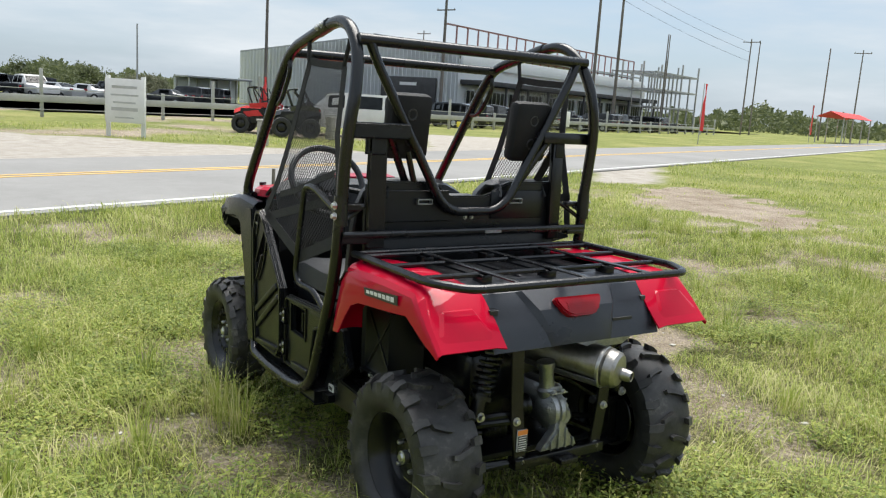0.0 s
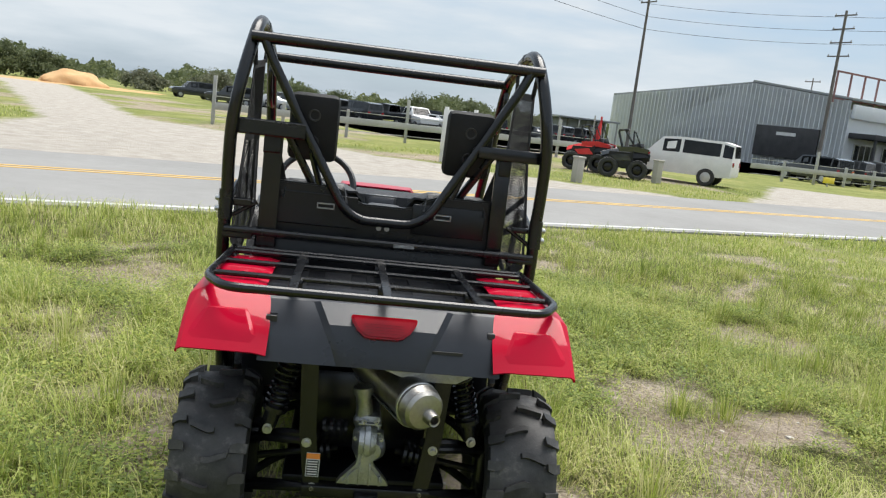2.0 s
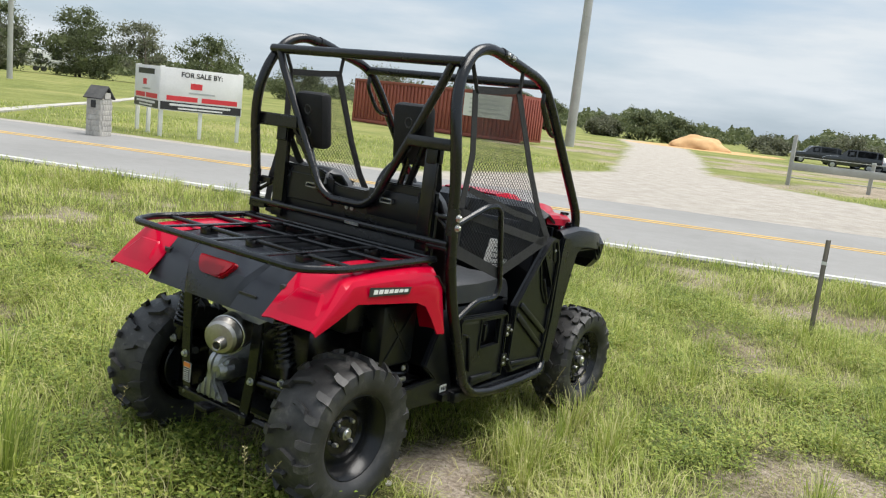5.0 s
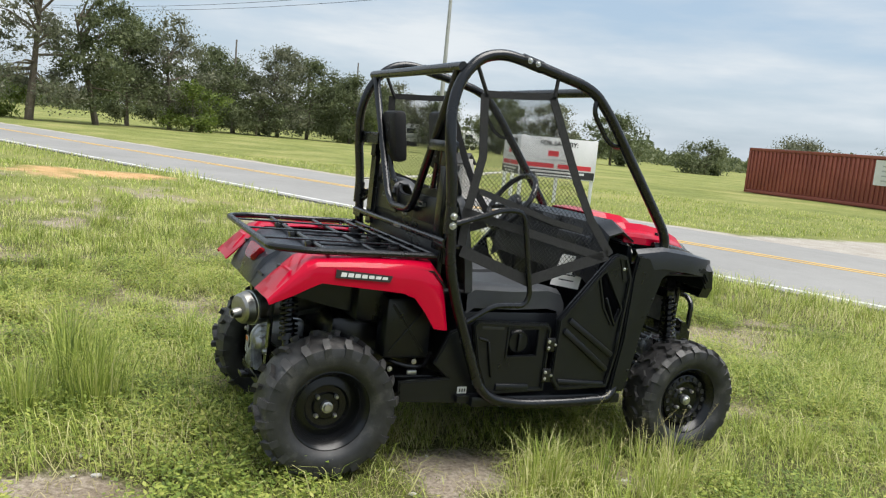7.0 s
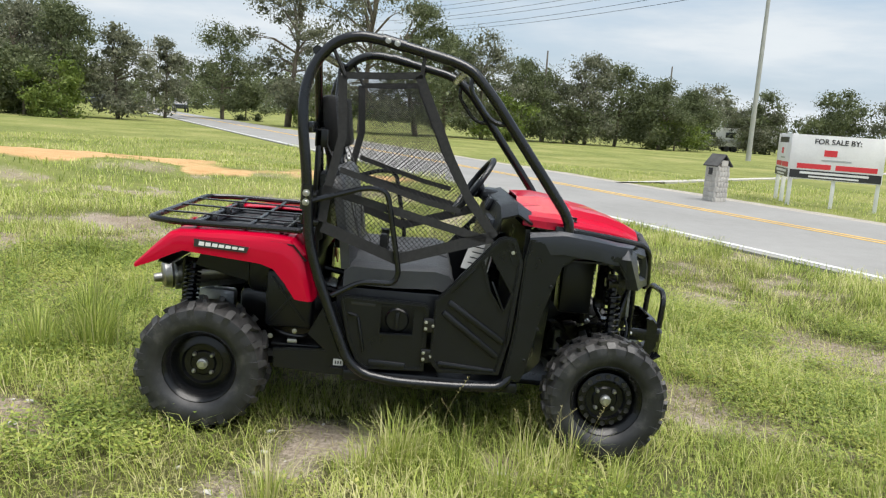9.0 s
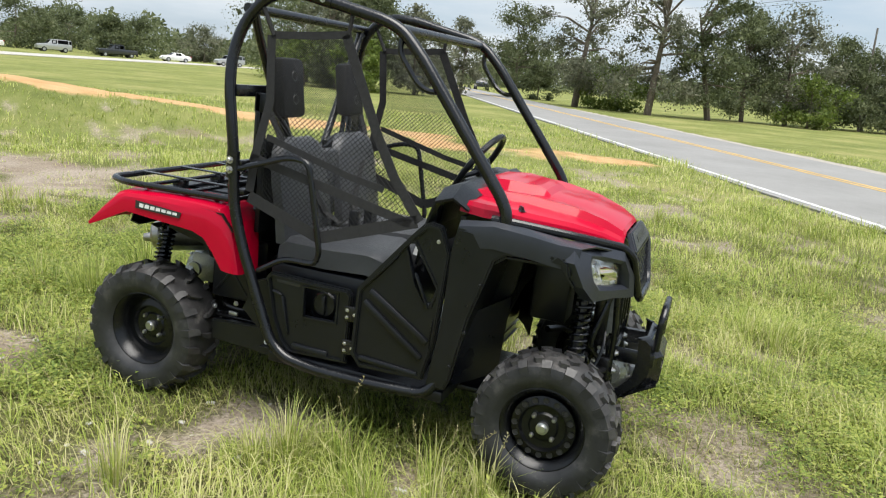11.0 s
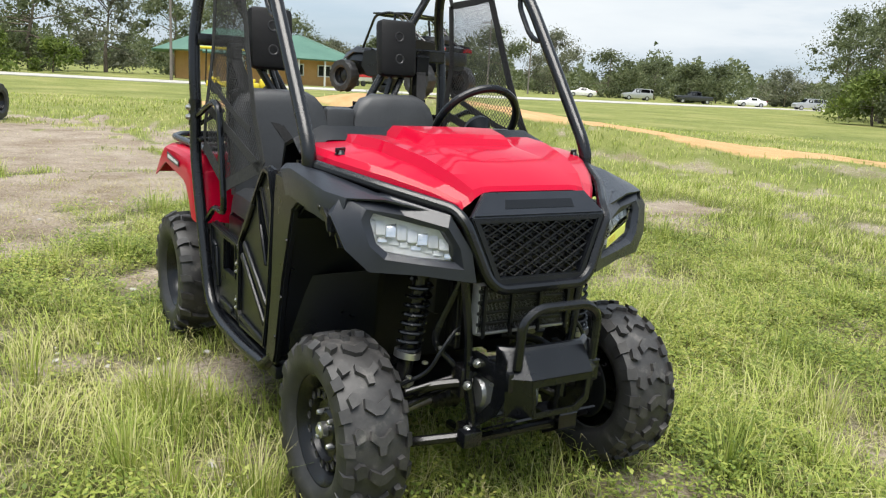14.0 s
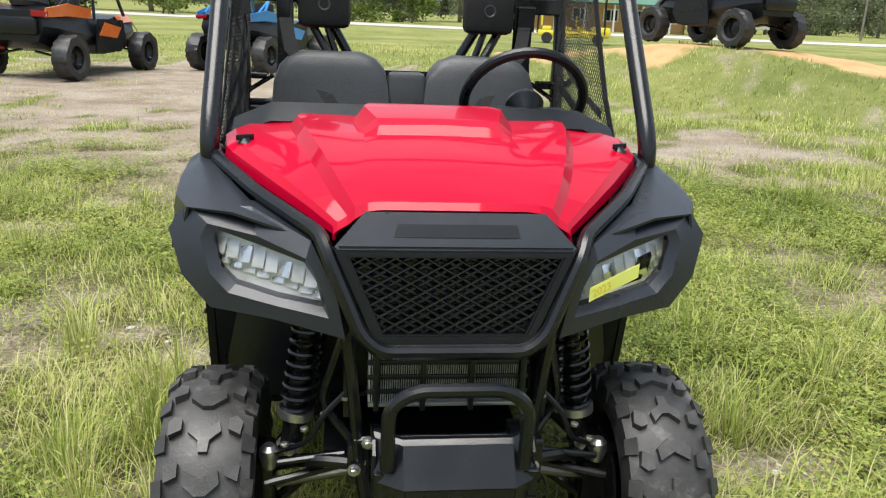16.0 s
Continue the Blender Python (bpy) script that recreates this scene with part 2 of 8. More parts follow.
BARK = surface("bark", (0.07, 0.055, 0.042), (0.20, 0.17, 0.13), 0.9, 0.0, 1.5, 0.6, 12.0)
ASPHALT = surface("worn_asphalt", (0.175, 0.174, 0.168), (0.26, 0.257, 0.250), 0.9, 0.0, 0.35, 0.35, 70.0, spread=0.18)
CONCRETE = surface("pale_concrete", (0.33, 0.315, 0.285), (0.46, 0.44, 0.405), 0.9, 0.0, 0.3, 0.2, 30.0)
PAINT_WHITE = surface("road_paint_white", (0.42, 0.42, 0.41), (0.66, 0.66, 0.64), 0.7, 0.0, 3.0)
PAINT_YELLOW = surface("road_paint_yellow", (0.42, 0.27, 0.08), (0.66, 0.42, 0.10), 0.7, 0.0, 1.0)
WHITE = surface("white_paint", (0.66, 0.66, 0.65), (0.78, 0.78, 0.77), 0.45, 0.0, 2.0)
METAL_WALL = surface("grey_metal_siding", (0.68, 0.71, 0.73), (0.76, 0.78, 0.80), 0.5, 0.0, 0.3)
METAL_ROOF = surface("metal_roof", (0.30, 0.32, 0.33), (0.42, 0.43, 0.44), 0.45, 0.2, 0.3)
DARK_GLASS = surface("dark_glass", (0.012, 0.014, 0.016), (0.03, 0.033, 0.036), 0.08, 0.0, 2.0)
DARK_WALL = surface("dark_awning", (0.03, 0.031, 0.034), (0.06, 0.06, 0.064), 0.7, 0.0, 1.0)
RUST = surface("container_red", (0.22, 0.055, 0.040), (0.34, 0.095, 0.065), 0.6, 0.0, 0.6, 0.1, 20.0)
POLE_WOOD = surface("weathered_pole_wood", (0.13, 0.115, 0.10), (0.24, 0.215, 0.19), 0.9, 0.0, 1.0)
POLE_STEEL = surface("galvanised_pole", (0.34, 0.34, 0.33), (0.48, 0.48, 0.46), 0.55, 0.3, 1.0)
STONE = surface("mailbox_stone", (0.36, 0.345, 0.32), (0.52, 0.50, 0.46), 0.9, 0.0, 4.0, 0.5, 25.0)
SHINGLE = surface("dark_shingle", (0.04, 0.04, 0.042), (0.09, 0.09, 0.088), 0.9, 0.0, 5.0)
SIGN_RED = surface("sign_red", (0.60, 0.03, 0.04), (0.68, 0.05, 0.06), 0.5)
FLAG_RED = surface("flag_red", (0.62, 0.03, 0.03), (0.72, 0.05, 0.05), 0.7)
ORANGE = surface("orange_paint", (0.66, 0.13, 0.02), (0.76, 0.19, 0.03), 0.3, coat=0.5)
BLUE = surface("blue_paint", (0.02, 0.20, 0.55), (0.04, 0.28, 0.68), 0.3, coat=0.5)
YELLOW = surface("yellow_paint", (0.72, 0.55, 0.03), (0.82, 0.66, 0.06), 0.35, coat=0.4)
GREEN_ROOF = surface("green_metal_roof", (0.05, 0.13, 0.095), (0.09, 0.19, 0.14), 0.5, 0.0, 0.4)
TAN_WALL = surface("tan_wall", (0.52, 0.28, 0.10), (0.62, 0.36, 0.15), 0.8, 0.0, 0.5)
CAR_SILVER = surface("silver_paint", (0.42, 0.43, 0.44), (0.52, 0.53, 0.54), 0.3, 0.5, coat=0.5)
CAR_DARK = surface("charcoal_paint", (0.025, 0.028, 0.032), (0.05, 0.053, 0.058), 0.25, 0.2, coat=0.6)
STEEL_FRAME = surface("primer_red_steel", (0.26, 0.13, 0.12), (0.36, 0.20, 0.18), 0.6, 0.2)


# ---- mesh helpers ----
def mesh_of(name, bm, material, sharp=32.0):
    me = bpy.data.meshes.new(name)
    bmesh.ops.recalc_face_normals(bm, faces=bm.faces)
    bm.to_mesh(me)
    bm.free()
    me.polygons.foreach_set("use_smooth", [True] * len(me.polygons))
    me.set_sharp_from_angle(angle=radians(sharp))
    me.materials.append(material)
    return me


def part(name, bm, material, parent, label="", sharp=32.0):
    ob = new(name, mesh_of(name, bm, material, sharp))
    ob.parent = parent
    if label:
        tagged(ob, label)
    return ob


def thing(name, m, label, category, group="", kind=""):
    ob = new(name)
    ob.matrix_world = m
    ob.empty_display_size = 0.2
    return tagged(ob, label, category, group, kind)


def solid(name, bm, material, label, category, group="", kind="", sharp=32.0):
    return tagged(new(name, mesh_of(name, bm, material, sharp)), label, category, group, kind)


def block(bm, a, b, bevel=0.0, m=None, seg=2):
    r = bmesh.ops.create_cube(bm, size=1)
    for v in r["verts"]:
        v.co = Vector([a[i] + (v.co[i] + 0.5) * (b[i] - a[i]) for i in range(3)])
    if bevel:
        es = list({e for v in r["verts"] for e in v.link_edges})
        r2 = bmesh.ops.bevel(bm, geom=es, offset=bevel, segments=seg, affect="EDGES", profile=0.5)
        vs = {v for f in r2["faces"] for v in f.verts}
        vs |= {v for v in r["verts"] if v.is_valid}
    else:
        vs = set(r["verts"])
    if m is not None:
        for v in vs:
            v.co = m @ v.co
    return bm


def boxed(a, b, bevel=0.0, m=None):
    return block(bmesh.new(), a, b, bevel, m)


def rounded(points, radius, steps=5):
    """A polyline with its corners turned into arcs."""
    pts = [Vector(p) for p in points]
    out = [pts[0]]
    for a, p, c in zip(pts, pts[1:], pts[2:]):
        u, w = (a - p), (c - p)
        r = min(radius, u.length * 0.48, w.length * 0.48)
        s, e = p + u.normalized() * r, p + w.normalized() * r
        for i in range(steps + 1):
            k = i / steps
            out.append(s * (1 - k) ** 2 + p * 2 * k * (1 - k) + e * k * k)
    return out + [pts[-1]]


def tube(bm, points, r, n=10, radius=0.05, closed=False, taper=None):
    pts = [Vector(p) for p in points] if closed or radius == 0 else rounded(points, radius)
    rings, k = [], len(pts)
    up = Vector((0.13, 0.31, 0.94)).normalized()
    prev = None
    for i, p in enumerate(pts):
        a = pts[(i - 1) % k] if (closed or i) else p
        b = pts[(i + 1) % k] if (closed or i < k - 1) else p
        d = (b - a).normalized()
        if prev is None:
            s = d.cross(up).normalized()
        else:
            s = (prev - d * prev.dot(d)).normalized()
        prev = s
        q = d.cross(s)
        rr = r if taper is None else r + (taper - r) * i / max(1, k - 1)
        rings.append([bm.verts.new(p + (s * math.cos(t) + q * math.sin(t)) * rr) for t in [2 * math.pi * j / n for j in range(n)]])
    pairs = list(zip(rings, rings[1:])) + ([(rings[-1], rings[0])] if closed else [])
    for a, b in pairs:
        for j in range(n):
            bm.faces.new((a[j], a[(j + 1) % n], b[(j + 1) % n], b[j]))
    if not closed:
        bm.faces.new(rings[0])
        bm.faces.new(rings[-1][::-1])
    return bm


def piped(points, r, n=10, radius=0.05, closed=False, taper=None):
    return tube(bmesh.new(), points, r, n, radius, closed, taper)


def rod(bm, a, b, r, n=12, r2=None):
    return tube(bm, [a, b], r, n, 0, False, r2)


def lathe(bm, profile, n=32, m=None):
    """Turns (radius, height) pairs about z."""
    rings = []
    for r, h in profile:
        if r < 1e-5:
            rings.append([bm.verts.new((0, 0, h))])
        else:
            rings.append([bm.verts.new((r * math.cos(2 * math.pi * j / n), r * math.sin(2 * math.pi * j / n), h)) for j in range(n)])
    for a, b in zip(rings, rings[1:]):
        for j in range(n):
            va, vb = a[j % len(a)], b[j % len(b)]
            vc, vd = b[(j + 1) % len(b)], a[(j + 1) % len(a)]
            f = list(dict.fromkeys((va, vb, vc, vd)))
            if len(f) > 2:
                bm.faces.new(f)
    if m is not None:
        for ring in rings:
            for v in ring:
                v.co = m @ v.co
    return bm


def plate(outline, holes=(), depth=0.02, m=None, bevel=0.0):
    """A flat plate of the outline (u, v) with holes; u, v are its x and y, and it is depth thick along z."""
    bm = bmesh.new()
    edges = []
    for loop in (outline, *holes):
        vs = [bm.verts.new((u, v, 0)) for u, v in loop]
        edges += [bm.edges.new((a, b)) for a, b in zip(vs, vs[1:] + vs[:1])]
    bmesh.ops.triangle_fill(bm, edges=edges, use_beauty=True)
    r = bmesh.ops.extrude_face_region(bm, geom=list(bm.faces))
    for v in r["geom"]:
        if isinstance(v, bmesh.types.BMVert):
            v.co.z += depth
    bmesh.ops.recalc_face_normals(bm, faces=bm.faces)
    if bevel:
        es = [e for e in bm.edges if len(e.link_faces) == 2 and e.calc_face_angle(0) > 0.6 and abs(e.verts[0].co.z - e.verts[1].co.z) < 1e-6]
        bmesh.ops.bevel(bm, geom=es, offset=bevel, segments=2, affect="EDGES")
    if m is not None:
        bmesh.ops.transform(bm, matrix=m, verts=bm.verts)
    return bm


def skin(rows, thick=0.004, closed=False):
    """A sheet through rows of points, with thickness inwards."""
    bm = bmesh.new()
    grid = [[bm.verts.new(p) for p in row] for row in rows]
    for a, b in zip(grid, grid[1:]):
        for j in range(len(a) - 1 + closed):
            k = (j + 1) % len(a)
            bm.faces.new((a[j], a[k], b[k], b[j]))
    bmesh.ops.recalc_face_normals(bm, faces=bm.faces)
    if thick:
        bmesh.ops.solidify(bm, geom=list(bm.faces), thickness=thick)
    return bm


def lettered(name, text, size, m, material, parent):
    """Raised letters in the built-in font, lying in the plane of m."""
    cu = bpy.data.curves.new(name, "FONT")
    cu.body, cu.size, cu.extrude, cu.offset = text, size, 0.01 * size, 0.02 * size
    tmp = new(name, cu)
    bpy.context.view_layer.update()
    me = bpy.data.meshes.new_from_object(tmp.evaluated_get(bpy.context.evaluated_depsgraph_get()))
    bpy.data.objects.remove(tmp)
    me.materials.clear()
    me.materials.append(material)
    ob = new(name, me)
    ob.parent = parent
    ob.matrix_basis = m
    return ob


# a plate drawn in (y, z) at a given x, facing +x
def side_plate(x, sx):
    return Matrix(((0, 0, sx, x * sx), (1, 0, 0, 0), (0, 1, 0, 0), (0, 0, 0, 1)))


# ---- ground ----
def smooth(a, b, v):
    k = min(1.0, max(0.0, (v - a) / (b - a)))
    return k * k * (3 - 2 * k)


SLOPE = math.tan(radians(1.46))
ROAD = radians(23.3)
RU, RV, RO = Vector((math.cos(ROAD), math.sin(ROAD))), Vector((-math.sin(ROAD), math.cos(ROAD))), Vector((0, 7.54))
RIDGE = [(-4.5, -16.5, 0.5), (-6.8, -14.6, 0.9), (-8.2, -12.6, 0.92), (-10.3, -10.6, 0.60), (-12.4, -8.0, 0.34), (-13.8, -5.0, 0.18), (-14.6, -1.5, 0.08)]


def road_uv(x, y):
    d = Vector((x, y)) - RO
    return d.dot(RU), d.dot(RV)


def ridge_at(x, y):
    """Distance from the sand ridge and its height there."""
    best, high = 1e9, 0.0
    for a, b in zip(RIDGE, RIDGE[1:]):
        p, q = Vector(a[:2]), Vector(b[:2])
        k = max(0.0, min(1.0, (Vector((x, y)) - p).dot(q - p) / (q - p).length_squared))
        d = (Vector((x, y)) - p.lerp(q, k)).length
        if d < best:
            best, high = d, a[2] + (b[2] - a[2]) * k
    return best, high


def height(x, y):
    r = math.hypot(x, y)
    z = (-SLOPE * y - 0.012) * (1 - smooth(3.0, 8.0, r))
    z += 0.05 * noise.noise((x * 0.35, y * 0.35, 0.0)) * smooth(1.5, 4.0, r) * (1 - smooth(30, 60, r))
    z += 0.018 * noise.noise((x * 1.7, y * 1.7, 3.0)) * (1 - smooth(20, 40, r))
    v = road_uv(x, y)[1]
    if -3.0 < v < 9.5:
        z *= smooth(0.3, 2.2, abs(v - 3.1) - 3.0)
    if -26 < x < 4 and -26 < y < 6:
        d, h = ridge_at(x, y)
        z += h * math.exp(-(max(0.0, d - 0.95) / 1.5) ** 2)
    return z


APRON = [(-9.4, 10.2), (-9.2, 16.6), (-9.6, 22.9), (-27, 63), (-42, 92), (-36, 92), (-26, 75), (-16.5, 51.6), (-8.2, 29.2), (-4.0, 26.6), (-0.6, 24.2), (2.1, 21.8), (4.0, 20.4), (9.5, 19.2), (8.5, 17.0)]
LOT_WAY = [(11.5, 18.4), (14.5, 23.5), (20, 33), (30, 33), (24, 23.5), (26, 23.8)]
NEAR_WAY = [(13.6, 13.4), (19.3, 16.1), (15.5, 12.6), (13.6, 10.7), (11.2, 10.6)]
PATCHES = [  # x, y, half length, half width, turn, strength
    (2.0, -11.2, 5.2, 7.8, 10, 1.0), (0.4, -5.6, 3.8, 2.4, 10, 1.0), (2.5, 0.6, 0.6, 0.3, 40, 0.95), (10.9, 6.9, 4.2, 1.5, 52, 1.1), (1.85, -0.5, 0.4, 0.16, 150, 0.6), (0.85, -0.45, 0.75, 0.24, -32, 1.05),
    (0.72, 0.42, 0.28, 0.16, 120, 0.9), (-1.25, 0.48, 0.42, 0.16, 160, 0.95), (1.15, -0.78, 0.35, 0.16, 0, 0.95), (0.55, -1.95, 0.55, 0.20, 70, 0.95), (-2.2, -6.4, 1.2, 2.6, 20, 0.95), (1.9, -0.9, 0.5, 0.25, 30, 0.62), (5.0, 2.6, 1.1, 0.5, 25, 0.8), (-2.6, -1.0, 0.7, 0.4, 0, 0.7),
    (0.85, -2.3, 0.7, 0.5, 0, 0.45), (-3.6, 2.9, 0.8, 0.4, 15, 0.7), (-4.0, -6.0, 2.2, 0.9, 60, 0.9), (-5.6, -3.4, 1.6, 0.5, 40, 0.8), (4.3, -1.6, 1.3, 0.5, 20, 0.7),
    (-1.45, 0.40, 0.35, 0.2, 30, 0.75), (-3.1, 0.3, 0.5, 0.3, 0, 0.7), (2.1, 1.25, 0.4, 0.2, 10, 0.75), (-3.3, -3.9, 0.9, 0.4, 20, 0.8)]


def inside(poly, x, y):
    c = False
    for (ax, ay), (bx, by) in zip(poly, poly[1:] + poly[:1]):
        if (ay > y) != (by > y) and x < (bx - ax) * (y - ay) / (by - ay) + ax:
            c = not c
    return c


def near_edge(poly, x, y):
    best = 1e9
    for (ax, ay), (bx, by) in zip(poly, poly[1:] + poly[:1]):
        p, q = Vector((ax, ay)), Vector((bx, by))
        k = max(0.0, min(1.0, (Vector((x, y)) - p).dot(q - p) / max(1e-9, (q - p).length_squared)))
        best = min(best, (Vector((x, y)) - p.lerp(q, k)).length)
    return best


def covers(x, y):
    """How much bare soil, pale grit and orange sand lies at a place."""
    soil = 0.15 + 0.42 * smooth(0.0, 0.42, noise.noise((x * 0.8, y * 0.8, 9.0)) + 0.9 * noise.noise((x * 2.9, y * 2.9, 11.0))) * (1 - smooth(10, 22, math.hypot(x, y)))
    for px, py, a, b, turn, s in PATCHES:
        dx, dy = x - px, y - py
        if abs(dx) > a * 2.4 + b and abs(dy) > a * 2.4 + b:
            continue
        t = radians(turn)
        u, w = dx * math.cos(t) + dy * math.sin(t), -dx * math.sin(t) + dy * math.cos(t)
        e = math.hypot(u / a, w / b) + 0.55 * noise.noise((x * 1.3, y * 1.3, 4.0)) + 0.55 * noise.noise((x * 4.1, y * 4.1, 6.0))
        soil = max(soil, s * (1 - smooth(0.60, 1.10, e)) * (0.80 + 0.35 * noise.noise((x * 0.9, y * 0.9, 2.0))))
    pale = 0.0
    for poly in (APRON, LOT_WAY, NEAR_WAY):
        if min(p[0] for p in poly) - 3 < x < max(p[0] for p in poly) + 3 and min(p[1] for p in poly) - 3 < y < max(p[1] for p in poly) + 3:
            d = near_edge(poly, x, y) * (1 if inside(poly, x, y) else -1)
            pale = max(pale, smooth(-1.0, 0.8, d + 0.5 * noise.noise((x * 0.5, y * 0.5, 1.0))) * 0.85)
    u, v = road_uv(x, y)
    if -60 < u < 13 and 5.5 < v < 8.5:
        pale = max(pale, 0.85 * (1 - smooth(0.45, 1.0, abs(v - 6.35) + 0.3 * noise.noise((x * 0.7, y * 0.7, 5.0)))))
    sand = 0.0
    if -30 < x < 6 and -26 < y < 8:
        d, h = ridge_at(x, y)
        sand = (1 - smooth(0.7, 2.1, d + 1.3 * noise.noise((x * 0.6, y * 0.6, 7.0)) + 0.5 * noise.noise((x * 2.1, y * 2.1, 8.0)))) * 0.95
        sand *= 1 - smooth(-11, -7, y) * max(0.0, 0.35 + 0.9 * noise.noise((x * 0.45, y * 0.45, 31.0)))
    if math.hypot(x + 29, y - 87) < 9:
        sand = 0.9
    if -30 < x < 14 and 20 < y < 80 and pale < 0.5:
        soil = max(soil, 0.62 * smooth(20, 24, y) * (1 - smooth(60, 78, y)) * smooth(-0.42, 0.30, noise.noise((x * 0.16, y * 0.16, 21.0)) + 0.5 * noise.noise((x * 0.5, y * 0.5, 22.0))) * smooth(0, 4, 0.55 * x + y - 18))
    return soil, pale, sand


SHEET = [math.sinh(5.6 * (2 * i / 330 - 1)) / math.sinh(5.6) * 900 for i in range(331)]  # lines of the ground's grid, closer in the middle


def ground_sheet():
    n = len(SHEET) - 1
    pos = [(x, y, height(x, y)) for y in SHEET for x in SHEET]
    cov = [covers(x, y) if abs(x) < 60 and abs(y) < 110 else (0.1, 0.0, 0.0) for x, y, _ in pos]
    k = n + 1
    faces = [(j * k + i, j * k + i + 1, (j + 1) * k + i + 1, (j + 1) * k + i) for j in range(n) for i in range(n)]
    me = bpy.data.meshes.new("ground")
    me.from_pydata(pos, [], faces)
    for key, c in (("soil", 0), ("pale", 1), ("sand", 2)):
        me.attributes.new(key, "FLOAT", "POINT").data.foreach_set("value", [q[c] for q in cov])
    # painted blade shade: strongest within 5 m of the middle, gone by 12 m
    me.attributes.new("blade_shade", "FLOAT", "POINT").data.foreach_set("value", [0.85 * (1 - smooth(5.0, 12.0, math.hypot(x, y))) for x, y, _ in pos])
    me.polygons.foreach_set("use_smooth", [True] * len(me.polygons))
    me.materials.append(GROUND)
    return tagged(new("ground", me), "patchy green roadside grass with bare sandy soil", "ground", kind="structure")


ground_sheet()


def strip(u0, u1, v0, v1, z, step=6.0):
    bm = bmesh.new()
    us = [u0 + (u1 - u0) * i / max(1, int((u1 - u0) / step)) for i in range(max(1, int((u1 - u0) / step)) + 1)]
    rows = [[(*(RO + RU * u + RV * v), z) for v in (v0, v1)] for u in us]
    low = [[(*(RO + RU * u + RV * v), z - 0.25) for v in (v0, v1)] for u in us]
    g, h = [[bm.verts.new(p) for p in r] for r in rows], [[bm.verts.new(p) for p in r] for r in low]
    for a, b, c, d in zip(g, g[1:], h, h[1:]):
        bm.faces.new((a[0], a[1], b[1], b[0]))
        bm.faces.new((a[0], b[0], d[0], c[0]))
        bm.faces.new((a[1], c[1], d[1], b[1]))
    return bm


solid("road", strip(-420, 420, -0.22, 6.15, 0.035), ASPHALT, "worn pale grey asphalt country road", "road", kind="structure")
solid("road_line", strip(-420, 420, -0.02, 0.11, 0.041), PAINT_WHITE, "worn white painted edge line on the road", "road marking", kind="structure")
for off in (3.25, 3.5):
    solid("road_line", strip(-420, 420, off, off + 0.11, 0.041), PAINT_YELLOW, "faded yellow painted centre line on the road", "road marking", kind="structure")


# ---- the utility vehicle ----
UTV = thing("utility_vehicle", pose(0, 0, 0.009, -1.46), "red and black two-seat utility side-by-side parked on grass", "vehicle")
HOOPS = [(0.598, -0.51, 1.10), (0.603, -0.525, 1.25), (0.598, -0.552, 1.42), (0.578, -0.558, 1.56), (0.556, -0.52, 1.69), (0.545, -0.435, 1.785), (0.543, -0.335, 1.815),
         (0.543, -0.21, 1.80), (0.543, 0.08, 1.742), (0.543, 0.16, 1.71), (0.544, 0.25, 1.62), (0.548, 0.535, 1.258), (0.550, 0.63, 1.135), (0.550, 0.658, 1.08), (0.550, 0.655, 1.03)]
RAIL = [(0.603, -0.51, 1.13), (0.605, -0.495, 0.93), (0.602, -0.445, 0.765), (0.60, -0.335, 0.50), (0.60, -0.285, 0.385), (0.60, -0.21, 0.325), (0.60, -0.06, 0.302), (0.60, 0.2, 0.303), (0.59, 0.42, 0.312), (0.57, 0.47, 0.37), (0.55, 0.50, 0.6)]


def mirrored(points, sx):
    return [(p[0] * sx, p[1], p[2]) for p in points]


def bolt(bm, at, axis, r=0.011, h=0.012):
    q = Vector(axis).to_track_quat("Z", "Y").to_matrix().to_4x4()
    return lathe(bm, [(0, h), (r * 0.7, h), (r * 0.9, h * 0.8), (r, 0), (r * 1.5, 0), (r * 1.5, -0.004), (0, -0.004)], 8, Matrix.Translation(at) @ q)


